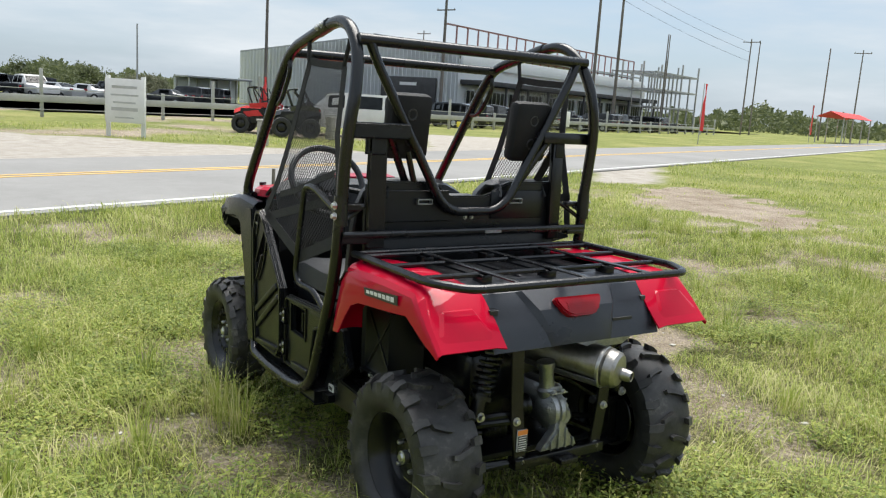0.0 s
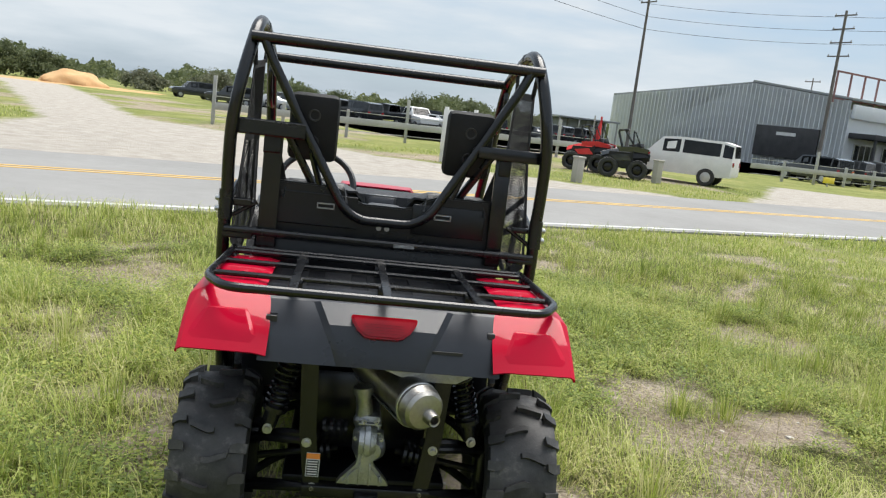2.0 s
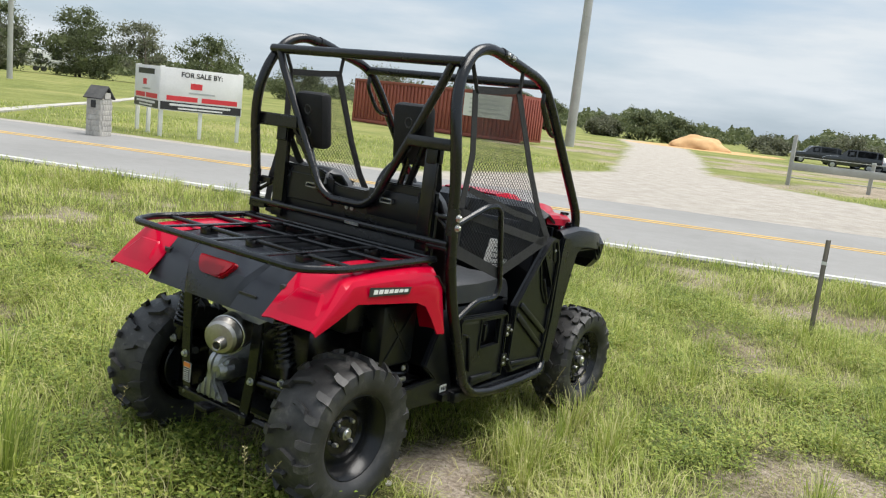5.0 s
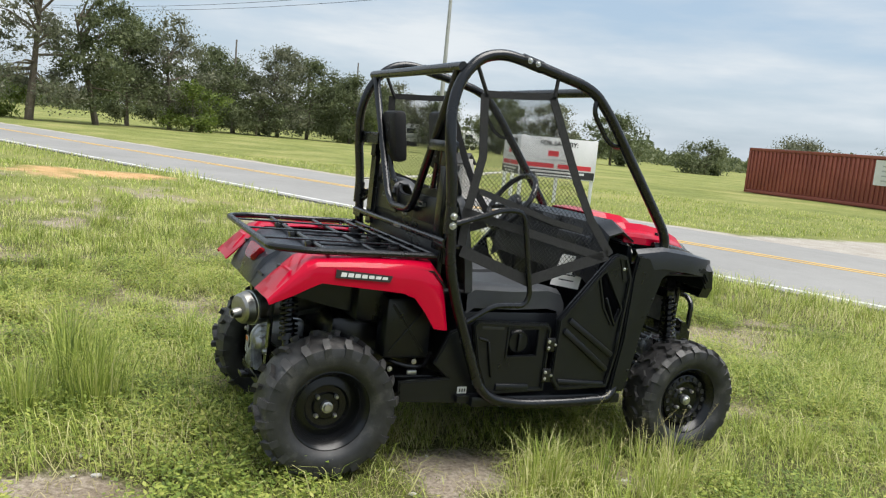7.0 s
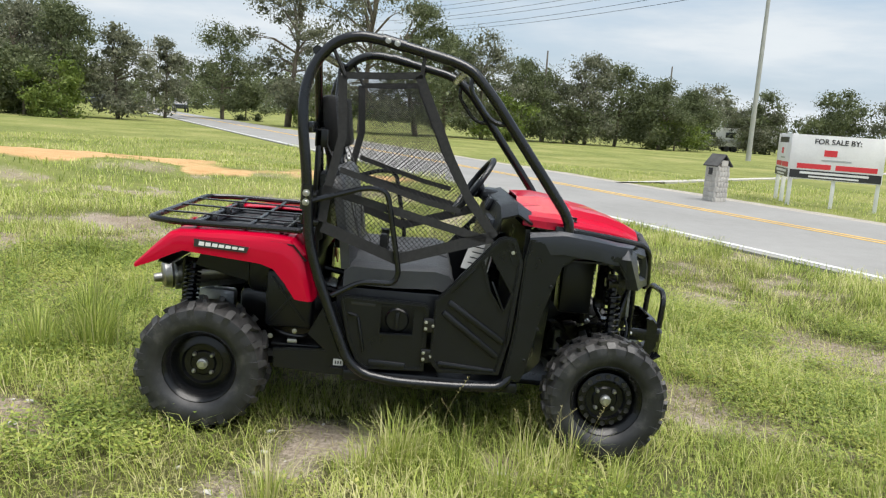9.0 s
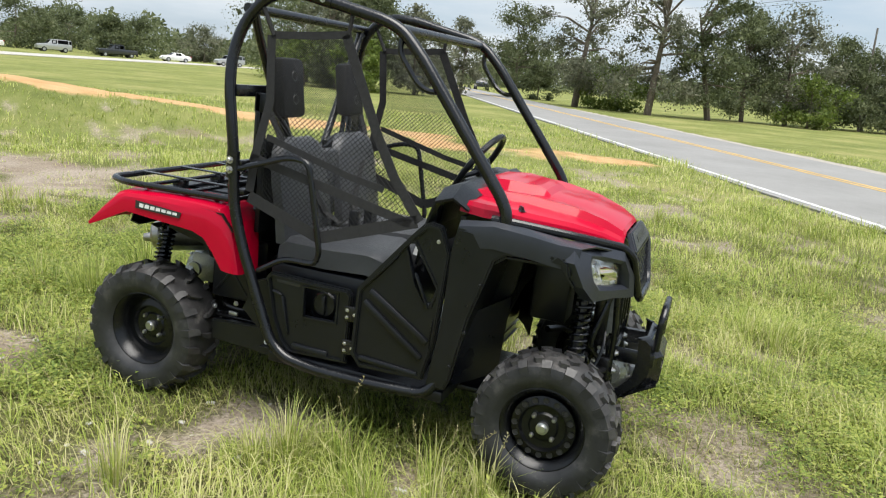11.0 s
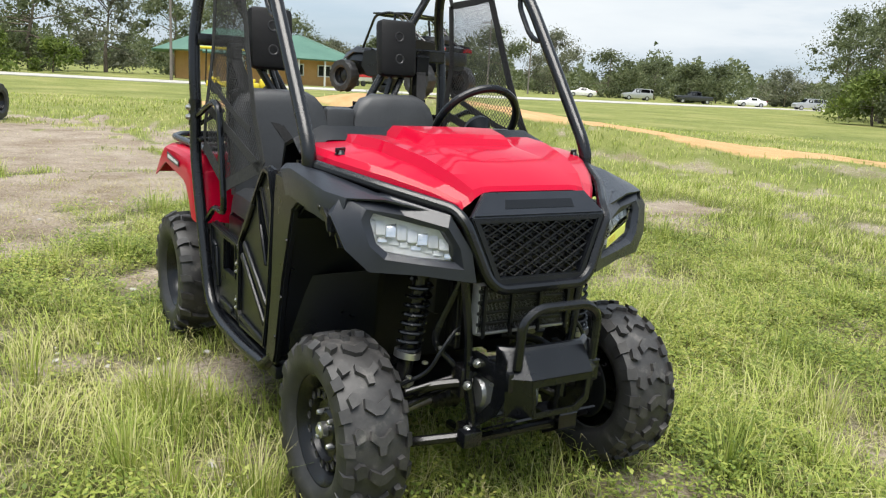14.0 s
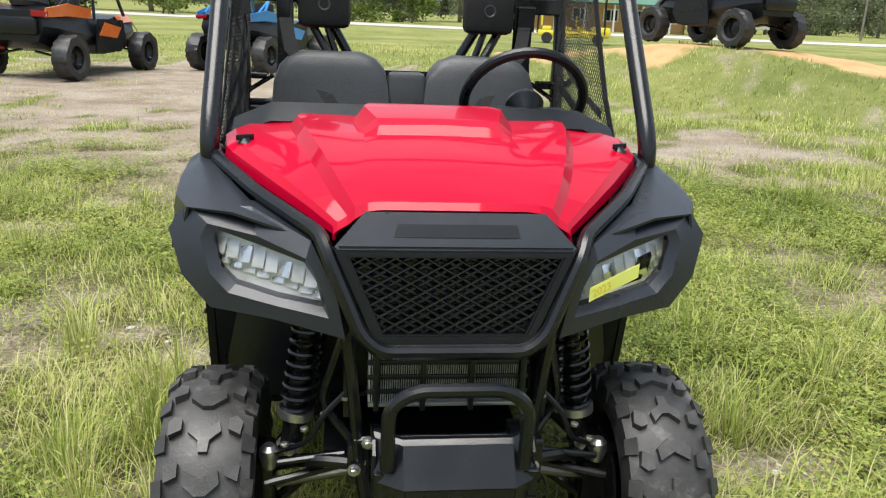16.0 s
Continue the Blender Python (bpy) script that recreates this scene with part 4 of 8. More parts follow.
for sx in (1, -1):
    door = part("door", plate(DOOR, (WINDOW,), 0.022, side_plate(0.562, sx), 0.005), BLACK_PLASTIC, UTV, "black moulded plastic half door")
    for a, b, wide in (((0.150, 0.690), (0.412, 0.522), 0.030), ((0.128, 0.642), (0.392, 0.452), 0.030), ((0.125, 0.400), (0.385, 0.384), 0.026), ((0.155, 0.735), (0.255, 0.855), 0.014), ((0.432, 0.64), (0.425, 0.50), 0.014), ((0.335, 0.80), (0.40, 0.665), 0.012)):
        part("rib", groove(bmesh.new(), a, b, wide, 0.583, sx), BLACK_PLASTIC, door)
    part("door_rim", plate(inset(DOOR, 0.004), (inset(DOOR, 0.024),), 0.015, side_plate(0.583, sx), 0.005), BLACK_PLASTIC, door)
    part("window_rim", plate(inset(WINDOW, -0.012), (inset(WINDOW, -0.001),), 0.008, side_plate(0.583, sx), 0.002), BLACK_PLASTIC, door)
    part("latch_plate", plate([(0.385, 0.985), (0.425, 0.985), (0.458, 0.90), (0.435, 0.875), (0.415, 0.885)], (), 0.006, side_plate(0.583, sx), 0.002), BLACK_PLASTIC, door)
    for y, z in ((0.415, 0.938), (0.432, 0.943)):
        part("door_bolt", bolt(bmesh.new(), (0.590 * sx, y, z), (sx, 0, 0), 0.006, 0.004), BRIGHT, door)
    flap = part("seat_side_panel", plate(FLAP, ([(-0.148, 0.640), (0.0, 0.640), (0.0, 0.52), (-0.148, 0.515)],), 0.022, side_plate(0.553, sx), 0.005), BLACK_PLASTIC, UTV, "black moulded side panel below the seat")
    for a, b, wide in (((-0.30, 0.60), (-0.25, 0.585), 0.014), ((-0.25, 0.585), (-0.215, 0.42), 0.014), ((-0.19, 0.375), (-0.02, 0.370), 0.035)):
        part("rib", groove(bmesh.new(), a, b, wide, 0.573, sx), BLACK_PLASTIC, flap)
    part("panel_rim", plate(inset(FLAP, 0.004), (inset(FLAP, 0.020),), 0.013, side_plate(0.574, sx), 0.005), BLACK_PLASTIC, flap)
    part("recess_rim", plate(inset([(-0.148, 0.640), (0.0, 0.640), (0.0, 0.52), (-0.148, 0.515)], -0.010), ([(-0.148, 0.640), (0.0, 0.640), (0.0, 0.52), (-0.148, 0.515)],), 0.007, side_plate(0.574, sx), 0.002), BLACK_PLASTIC, flap)
    part("name_bar", groove(bmesh.new(), (-0.285, 0.645), (-0.175, 0.642), 0.014, 0.5735, sx, 0.002), DARK_LABEL, flap, "moulded lettering as a plain bar")
    part("recess", boxed((0.505 * sx, -0.15, 0.505), (0.512 * sx, 0.005, 0.645)), BLACK_PLASTIC, flap)
    q = Matrix.Translation((0.512 * sx, -0.074, 0.572)) @ Matrix.Rotation(radians(90 * sx), 4, "Y")
    part("fuel_cap", lathe(bmesh.new(), [(0.055, 0), (0.055, 0.02), (0.048, 0.028), (0, 0.03)], 24, q), BLACK_PLASTIC, flap, "round black cap in a recess")
    part("cap_grip", boxed((0.535 * sx, -0.083, 0.53), (0.556 * sx, -0.065, 0.612), 0.004), BLACK_PLASTIC, flap)
    for z in (0.573, 0.430):
        h = part("hinge", boxed((0.572 * sx, 0.045, z - 0.032), (0.590 * sx, 0.105, z + 0.032), 0.004), BLACK_SATIN, UTV)
        for y, dz in ((0.058, 0.015), (0.058, -0.015), (0.092, 0.0)):
            part("hinge_bolt", bolt(bmesh.new(), (0.592 * sx, y, z + dz), (sx, 0, 0), 0.0055, 0.004), BRIGHT, h)
    # sill and skirt
    part("sill", boxed((0.30 * sx, -0.30, 0.285), (0.585 * sx, 0.50, 0.335), 0.01), BLACK_PLASTIC, UTV)
    part("rear_skirt", plate([(-0.63, 0.39), (-0.625, 0.30), (-0.30, 0.285), (-0.25, 0.33), (-0.36, 0.63), (-0.41, 0.61), (-0.475, 0.47), (-0.40, 0.405)], (), 0.03, side_plate(0.500, sx), 0.006), BLACK_PLASTIC, UTV)
    bx = part("side_box", boxed((0.34 * sx, -0.69, 0.47), (0.455 * sx, -0.47, 0.74), 0.02), BLACK_PLASTIC, UTV, "black moulded air box")
    for a, b in (((-0.665, 0.50), (-0.50, 0.71)), ((-0.665, 0.71), (-0.50, 0.50))):
        part("box_rib", groove(bmesh.new(), a, b, 0.012, 0.453, sx, 0.008), BLACK_PLASTIC, bx)
    part("side_tray", boxed((0.30 * sx, -0.65, 0.385), (0.47 * sx, -0.42, 0.400), 0.004), BLACK_SATIN, UTV)
    part("hose", piped(mirrored([(0.40, -0.66, 0.46), (0.47, -0.60, 0.445), (0.465, -0.50, 0.435), (0.36, -0.42, 0.47)], sx), 0.010, 8, 0.04), BLACK_SATIN, UTV)
    part("coupling", boxed((0.465 * sx, -0.575, 0.405), (0.480 * sx, -0.53, 0.425), 0.004), BRIGHT, UTV, "bright metal coupling")
    for p in ((-0.545, 0.462), (-0.655, 0.43)):
        part("frame_bolt", bolt(bmesh.new(), (0.47 * sx, p[0], p[1]), (sx, 0, 0), 0.008, 0.008), BRIGHT, UTV)
    part("wheel_guard", plate([(-0.63, 0.80), (-1.02, 0.80), (-1.06, 0.70), (-0.9, 0.66), (-0.70, 0.62), (-0.64, 0.70)], (), 0.008, side_plate(0.285, sx), 0.002), BLACK_PLASTIC, UTV)
    lab = part("white_sticker", boxed((0.531 * sx, -0.35, 0.335), (0.535 * sx, -0.305, 0.365)), WHITE_LABEL, UTV, "small white sticker with dark print")
    for k in range(3):
        part("print_bar", boxed((0.5345 * sx, -0.342 + k * 0.012, 0.343), (0.5365 * sx, -0.336 + k * 0.012, 0.357)), DARK_LABEL, lab)

# rear fenders
FA = [(-0.452, 0.635), (-0.470, 0.74), (-0.495, 0.85), (-0.555, 0.918), (-0.66, 0.926), (-0.86, 0.926), (-1.06, 0.914), (-1.10, 0.892), (-1.17, 0.820), (-1.243, 0.745)]
FB = [(-0.535, 0.645), (-0.585, 0.715), (-0.635, 0.772), (-0.69, 0.792), (-0.75, 0.798), (-0.88, 0.808), (-1.035, 0.822), (-1.085, 0.800), (-1.155, 0.765), (-1.236, 0.731)]
for sx in (1, -1):
    rows = []
    for i, ((ya, za), (yb, zb)) in enumerate(zip(FA, FB)):
        k = min(1.0, i / 3)
        rear = min(1.0, max(0.0, (i - 6) / 1.4))
        w = 0.612 + 0.005 * rear
        inner = 0.46 - 0.08 * k - 0.03 * rear
        edge = 0.536 + 0.064 * rear

        def between(t, dx, up=0.0):
            return (edge + (w - edge) * dx, ya + (yb - ya) * t, za + (zb - za) * t + up)

        rows.append([(inner, ya, za - 0.004), (inner + 0.04, ya, za + 0.003), (edge - 0.02, ya, za + 0.004), (edge, ya, za + 0.004), between(0.04, 0.45), between(0.14, 0.75), between(0.30, 0.92), between(0.6, 0.99), between(1.0, 1.0)])
    fender = part("rear_fender", skin([mirrored(r, sx) for r in rows], 0.006), RED, UTV, "glossy red rear fender", 24)

    def face(x, s, up):
        return (x, -1.10 - 0.143 * s - 0.72 * up, 0.894 - 0.147 * s + 0.70 * up)

    part("fender_emboss", skin([mirrored(r, sx) for r in ([face(0.425, 0.26, 0.0), face(0.43, 0.26, 0.0), face(0.540, 0.26, 0.0), face(0.545, 0.26, 0.0)], [face(0.415, 0.34, 0.0), face(0.43, 0.31, 0.009), face(0.540, 0.31, 0.009), face(0.560, 0.34, 0.0)],
                                                          [face(0.385, 0.72, 0.0), face(0.402, 0.70, 0.005), face(0.570, 0.70, 0.005), face(0.592, 0.72, 0.0)], [face(0.380, 0.80, -0.001), face(0.40, 0.90, -0.001), face(0.575, 0.90, -0.001), face(0.596, 0.80, -0.001)])], 0.003), RED, fender, sharp=15)
    part("fender_inner", skin([mirrored(r, sx) for r in [[(0.30, y + 0.0, z - 0.03), (0.60, y, z - 0.03)] for y, z in FA[2:8]]], 0.006), BLACK_PLASTIC, UTV)
    st = part("fender_sticker", plate([(-0.985, 0.846), (-0.755, 0.836), (-0.745, 0.862), (-0.985, 0.880)], (), 0.002, side_plate(0.6155, sx)), DARK_LABEL, fender, "dark sticker with white logo bar")
    for k in range(7):
        y = -0.965 + k * 0.029
        part("logo_bar", plate([(y, 0.853 - k * 0.001), (y + 0.023, 0.852 - k * 0.001), (y + 0.025, 0.869 - k * 0.002), (y + 0.003, 0.870 - k * 0.002)], (), 0.001, side_plate(0.6178, sx)), WHITE_LABEL, st)

# tail panel and lamp
rows = []
for y, z, d in ((-0.98, 0.912, 0.0), (-1.06, 0.906, 0.004), (-1.10, 0.888, 0.012), (-1.155, 0.826, 0.022), (-1.195, 0.762, 0.012), (-1.212, 0.716, 0.004), (-1.16, 0.706, 0.0)):
    xw = 0.215 - 0.10 * min(1.0, max(0.0, (0.91 - z) / 0.18))
    rows.append([(x, y - d * k, z + 0.5 * d * k) for x, k in ((-0.378, 0), (-0.30, 0.1), (-xw - 0.022, 0.2), (-xw, 0.95), (-xw * 0.45, 1.1), (xw * 0.45, 1.1), (xw, 0.95), (xw + 0.022, 0.2), (0.30, 0.1), (0.378, 0))])
tail = part("tail_panel", skin(rows, 0.006), GREY_PLASTIC, UTV, "dark grey plastic tail panel", 18)
lamp = [(-0.100, 0.868), (0.100, 0.868), (0.104, 0.862), (0.100, 0.846), (0.082, 0.818), (0.060, 0.800), (0.040, 0.796), (-0.040, 0.796), (-0.060, 0.800), (-0.082, 0.818), (-0.100, 0.846), (-0.104, 0.862)]
LM = Matrix.Translation((0, -1.172, 0.828)) @ Matrix.Rotation(radians(-32), 4, "X") @ Matrix.Translation((0, 0, -0.828)) @ Matrix(((1, 0, 0, 0), (0, 0, -1, 0), (0, 1, 0, 0), (0, 0, 0, 1)))
tl = part("tail_lamp", plate(lamp, (), 0.030, LM, 0.006), RED_LENS, UTV, "red tail lamp lens")
for k in range(4):
    part("lamp_ridge", plate([(-0.062, 0.812 + k * 0.009), (0.062, 0.812 + k * 0.009), (0.064, 0.816 + k * 0.009), (-0.064, 0.816 + k * 0.009)], (), 0.0325, LM), RED_LENS, tl)
part("logo_bar", boxed((0.16, -1.194, 0.775), (0.255, -1.187, 0.784), 0.0, Matrix.Translation((0, 0, 0))), DARK_LABEL, tail, "embossed logo as a plain bar")
for sx in (1, -1):
    part("hook_slot", boxed((0.335 * sx, -1.156, 0.812), (0.36 * sx, -1.138, 0.846), 0.004), DARK_LABEL, tail)

# bed floor with ribs
part("bed_floor", boxed((-0.40, -1.04, 0.872), (0.40, -0.50, 0.892), 0.006), BLACK_PLASTIC, UTV)
for k in range(5):
    part("bed_rib", boxed((-0.36 + 0.155 * k, -1.03, 0.89), (-0.26 + 0.155 * k, -0.54, 0.900), 0.004), BLACK_PLASTIC, UTV)

# cargo rack
rack = [(-0.552, -0.535, 0.945), (-0.562, -1.085, 0.940), (-0.49, -1.222, 0.938), (0.49, -1.222, 0.938), (0.562, -1.085, 0.940), (0.552, -0.535, 0.945)]
rk = part("cargo_rack", piped(rack, 0.0145, 10, 0.05), BLACK_TUBE, UTV, "black tubular steel cargo rack")
for y, z in ((-0.535, 0.945), (-0.60, 0.944), (-0.78, 0.938), (-1.00, 0.936)):
    part("rack_bar", piped([(-0.555, y, z), (0.555, y, z)], 0.0095, 8, 0), BLACK_TUBE, rk)
for x in (-0.29, 0.0, 0.29):
    part("rack_strap", boxed((x - 0.014, -1.222, 0.944), (x + 0.014, -0.535, 0.951), 0.002), BLACK_TUBE, rk)
    for y in (-0.62, -1.0):
        part("rack_foot", boxed((x - 0.022, y - 0.03, 0.888), (x + 0.022, y + 0.03, 0.94), 0.004), BLACK_SATIN, rk)
for sx in (1, -1):
    bm = bmesh.new()
    rod(bm, (0.555 * sx, -0.62, 0.94), (0.52 * sx, -0.62, 0.90), 0.010, 8)
    part("rack_foot", bm, BLACK_SATIN, rk)

# hood
HB = [  # y, then (x, z) from the middle out
    (0.455, [(0, 1.158), (0.165, 1.158), (0.195, 1.124), (0.34, 1.126), (0.36, 1.108), (0.465, 1.098), (0.492, 1.085), (0.497, 1.055)]),
    (0.56, [(0, 1.168), (0.178, 1.165), (0.206, 1.122), (0.345, 1.136), (0.366, 1.106), (0.50, 1.098), (0.524, 1.082), (0.528, 1.05)]),
    (0.68, [(0, 1.156), (0.150, 1.154), (0.188, 1.120), (0.322, 1.133), (0.342, 1.102), (0.478, 1.092), (0.506, 1.076), (0.512, 1.045)]),
    (0.712, [(0, 1.146), (0.145, 1.142), (0.180, 1.119), (0.316, 1.130), (0.336, 1.098), (0.464, 1.087), (0.491, 1.071), (0.496, 1.042)]),
    (0.735, [(0, 1.124), (0.150, 1.122), (0.180, 1.116), (0.310, 1.127), (0.330, 1.095), (0.452, 1.083), (0.477, 1.067), (0.482, 1.04)]),
    (0.88, [(0, 1.106), (0.155, 1.105), (0.185, 1.101), (0.272, 1.105), (0.292, 1.073), (0.370, 1.060), (0.387, 1.044), (0.391, 1.02)]),
    (0.99, [(0, 1.074), (0.150, 1.073), (0.178, 1.070), (0.236, 1.070), (0.254, 1.041), (0.295, 1.030), (0.306, 1.018), (0.308, 0.998)]),
    (1.055, [(0, 1.044), (0.150, 1.044), (0.178, 1.041), (0.205, 1.034), (0.220, 1.013), (0.240, 1.000), (0.248, 0.990), (0.25, 0.975)]),
    (1.068, [(0, 1.030), (0.150, 1.030), (0.178, 1.026), (0.205, 1.010), (0.218, 0.998), (0.240, 0.985), (0.248, 0.975), (0.25, 0.965)])]
rows = []
for y, cs in HB:
    rows.append([(-x, y, z) for x, z in cs[::-1]] + [(x, y, z) for x, z in cs[1:]])
hood = part("hood", skin(rows, 0.006), RED, UTV, "glossy red sculpted hood", 11)
for sx in (1, -1):
    q = part("hood_clip", lathe(bmesh.new(), [(0.0, 0.012), (0.010, 0.012), (0.014, 0.004), (0.02, 0.0)], 12, Matrix.Translation((0.462 * sx, 0.69, 1.088))), BLACK_PLASTIC, hood, "black quarter-turn clip")
    part("clip_tab", boxed((-0.022, -0.004, 0.006), (0.022, 0.004, 0.020), 0.002, Matrix.Translation((0.462 * sx, 0.69, 1.088)) @ Matrix.Rotation(0.5, 4, "Z")), BLACK_PLASTIC, q)

# nose, grille and guard tube
FRONT = Matrix(((1, 0, 0, 0), (0, 0, 1, 0), (0, 1, 0, 0), (0, 0, 0, 1)))


def front_plane(y, z, lean):
    return Matrix.Translation((0, y, z)) @ Matrix.Rotation(radians(lean), 4, "X") @ FRONT


nose = part("nose_cap", plate([(-0.185, 0.078), (0.185, 0.078), (0.245, 0.006), (0.238, 0.0), (-0.238, 0.0), (-0.245, 0.006)], (), 0.028, front_plane(1.105, 0.952, 30), 0.006), GREY_PLASTIC, UTV, "dark grey nose cap with embossed logo")
part("logo_bar", plate([(-0.128, 0.024), (0.128, 0.024), (0.122, 0.052), (-0.122, 0.052)], (), 0.0295, front_plane(1.105, 0.952, 30), 0.0008), BLACK_PLASTIC, nose, "embossed logo as a plain bar")
GP = front_plane(1.128, 0.772, 8)
gr = part("grille_frame", plate([(-0.245, 0.190), (0.245, 0.190), (0.163, 0.0), (0.145, -0.008), (-0.145, -0.008), (-0.163, 0.0)], ([(-0.215, 0.174), (0.215, 0.174), (0.146, 0.016), (-0.146, 0.016)],), 0.026, GP, 0.004), BLACK_PLASTIC, UTV, "black plastic grille surround")
bm = bmesh.new()
TRAP = [(-0.217, 0.176), (0.217, 0.176), (0.147, 0.014), (-0.147, 0.014)]
deep = bmesh.new()
for slope in (0.56, -0.56):
    d, nn = Vector((1, slope)).normalized(), Vector((-slope, 1)).normalized()
    for k in range(-30, 31):
        for mesh, shift, r, z in ((bm, 0.0, 0.0030, 0.014), (deep, 0.5, 0.0050, 0.001)):
            o = (k + shift) * 0.0300
            hits = []
            for p, q in zip(TRAP, TRAP[1:] + TRAP[:1]):
                p, q = Vector(p), Vector(q)
                a, b = p.dot(nn) - o, q.dot(nn) - o
                if a * b < 0:
                    hits.append(p.lerp(q, a / (a - b)))
            if len(hits) == 2:
                tube(mesh, [GP @ Vector((*hits[0], z)), GP @ Vector((*hits[1], z))], r, 6, 0)
part("inner_mesh", deep, BLACK_PLASTIC, gr, "black inner grille lattice")
part("grille_mesh", bm, BLACK_TUBE, gr, "dark diamond grille mesh")
part("grille_back", boxed((-0.22, 1.085, 0.765), (0.22, 1.095, 0.95)), BLACK_SATIN, UTV)
part("guard_tube", piped([(0.538, 0.60, 1.052), (0.536, 0.675, 1.052), (0.412, 0.90, 1.018), (0.275, 1.078, 0.982), (0.258, 1.118, 0.95), (0.190, 1.150, 0.790), (0.150, 1.158, 0.757), (-0.150, 1.158, 0.757), (-0.190, 1.150, 0.790), (-0.258, 1.118, 0.95), (-0.275, 1.078, 0.982), (-0.412, 0.90, 1.018), (-0.536, 0.675, 1.052), (-0.538, 0.60, 1.052)], 0.0165, 10, 0.05), BLACK_TUBE, UTV, "black guard tube round hood and grille")

# front fenders with headlights
for sx in (1, -1):
    inner = [(0.535, 0.485, 1.030), (0.545, 0.62, 1.045), (0.528, 0.72, 1.040), (0.43, 0.90, 1.002), (0.335, 1.045, 0.975)]
    outer = [(0.580, 0.485, 1.012), (0.600, 0.63, 1.036), (0.598, 0.78, 1.022), (0.590, 0.88, 1.008), (0.555, 0.955, 1.000)]
    rows = [[i, tuple((Vector(i) * 0.45 + Vector(o) * 0.55) + Vector((0, 0, 0.012))), o, (o[0] + 0.006, o[1], o[2] - 0.03), (o[0] + 0.002, o[1] + 0.004, o[2] - 0.085)] for i, o in zip(inner, outer)]
    fen = part("front_fender", skin([mirrored(r, sx) for r in rows], 0.006), GREY_PLASTIC, UTV, "dark grey plastic front fender", 28)
    arch = [(0.470, 0.92), (0.485, 1.005), (0.53, 1.005), (0.63, 0.99), (0.80, 0.982), (0.885, 0.972), (0.925, 0.945), (0.935, 0.90), (0.925, 0.885), (0.893, 0.930), (0.80, 0.940), (0.692, 0.934), (0.645, 0.905), (0.571, 0.657), (0.523, 0.39), (0.505, 0.345), (0.424, 0.345), (0.46, 0.6)]
    part("arch_panel", plate(arch, (), 0.03, side_plate(0.565, sx), 0.008), BLACK_PLASTIC, fen)
    o = [(0.292, 1.085, 0.968), (0.42, 0.955, 1.002), (0.560, 0.930, 1.004), (0.596, 0.945, 0.950), (0.566, 0.985, 0.860), (0.505, 1.020, 0.800), (0.37, 1.075, 0.795), (0.222, 1.140, 0.778), (0.240, 1.132, 0.870)]
    h = [(0.305, 1.078, 0.920), (0.40, 1.030, 0.942), (0.488, 0.992, 0.962), (0.496, 0.990, 0.942), (0.480, 1.004, 0.878), (0.450, 1.020, 0.852), (0.362, 1.060, 0.838), (0.268, 1.094, 0.830), (0.280, 1.088, 0.880)]
    mid = [tuple(Vector(a).lerp(Vector(b), 0.72) + Vector((0, 0.014, 0))) for a, b in zip(o, h)]
    back = [(p[0], p[1] - 0.035, p[2]) for p in h]
    rim = [(p[0] - 0.01, p[1] - 0.05, p[2]) for p in o]
    bez = part("headlight_surround", skin([mirrored(r, sx) for r in (rim, o, mid, h, back)], 0.004, True), GREY_PLASTIC, fen, "dark grey faceted headlight surround", 22)
    c = sum((Vector(p) for p in h), Vector()) / len(h)
    bm = bmesh.new()
    ring = [bm.verts.new((p[0] * sx, p[1] - 0.006, p[2])) for p in h]
    ring2 = [bm.verts.new(((c.x + (p[0] - c.x) * 0.55) * sx, c.y + (p[1] - c.y) * 0.55 + 0.004, c.z + (p[2] - c.z) * 0.55)) for p in h]
    for i in range(len(h)):
        k = (i + 1) % len(h)
        bm.faces.new((ring[i], ring[k], ring2[k], ring2[i]))
    bm.faces.new(ring2)
    bmesh.ops.solidify(bm, geom=list(bm.faces), thickness=0.003)
    hl = part("headlight", bm, CLEAR, bez, "clear headlight lens with chrome reflector")
    hl.visible_shadow = False
    bm = bmesh.new()
    ring = [bm.verts.new((p[0] * sx, p[1] - 0.030, p[2])) for p in h]
    hub = bm.verts.new((c.x * sx, c.y - 0.034, c.z))
    for i in range(len(h)):
        bm.faces.new((ring[i], ring[(i + 1) % len(h)], hub))
    part("reflector", bm, LAMP_BACK, bez, "chrome headlight reflector")
    for k in range(8):
        t = k / 7
        a, b = Vector(h[7]).lerp(Vector(h[4]), t), Vector(h[0]).lerp(Vector(h[2]), t)
        for j, (f, tall) in enumerate(((0.12, 0.009), (0.58, 0.027))):
            p = a.lerp(b, f)
            part("reflector_facet", boxed((-0.0142, -0.003, -tall), (0.0142, 0.003, tall), 0.001, Matrix.Translation((p.x * sx, p.y - 0.031, p.z + 0.003)) @ Matrix.Rotation(radians(-25 * sx + 5 * math.sin(k * 2.1 + j)), 4, "Z") @ Matrix.Rotation(radians(5 * math.sin(k * 2.3 + j * 2.6) + 24), 4, "X")), LAMP_BACK if (k + j) % 3 else CHROME, bez)
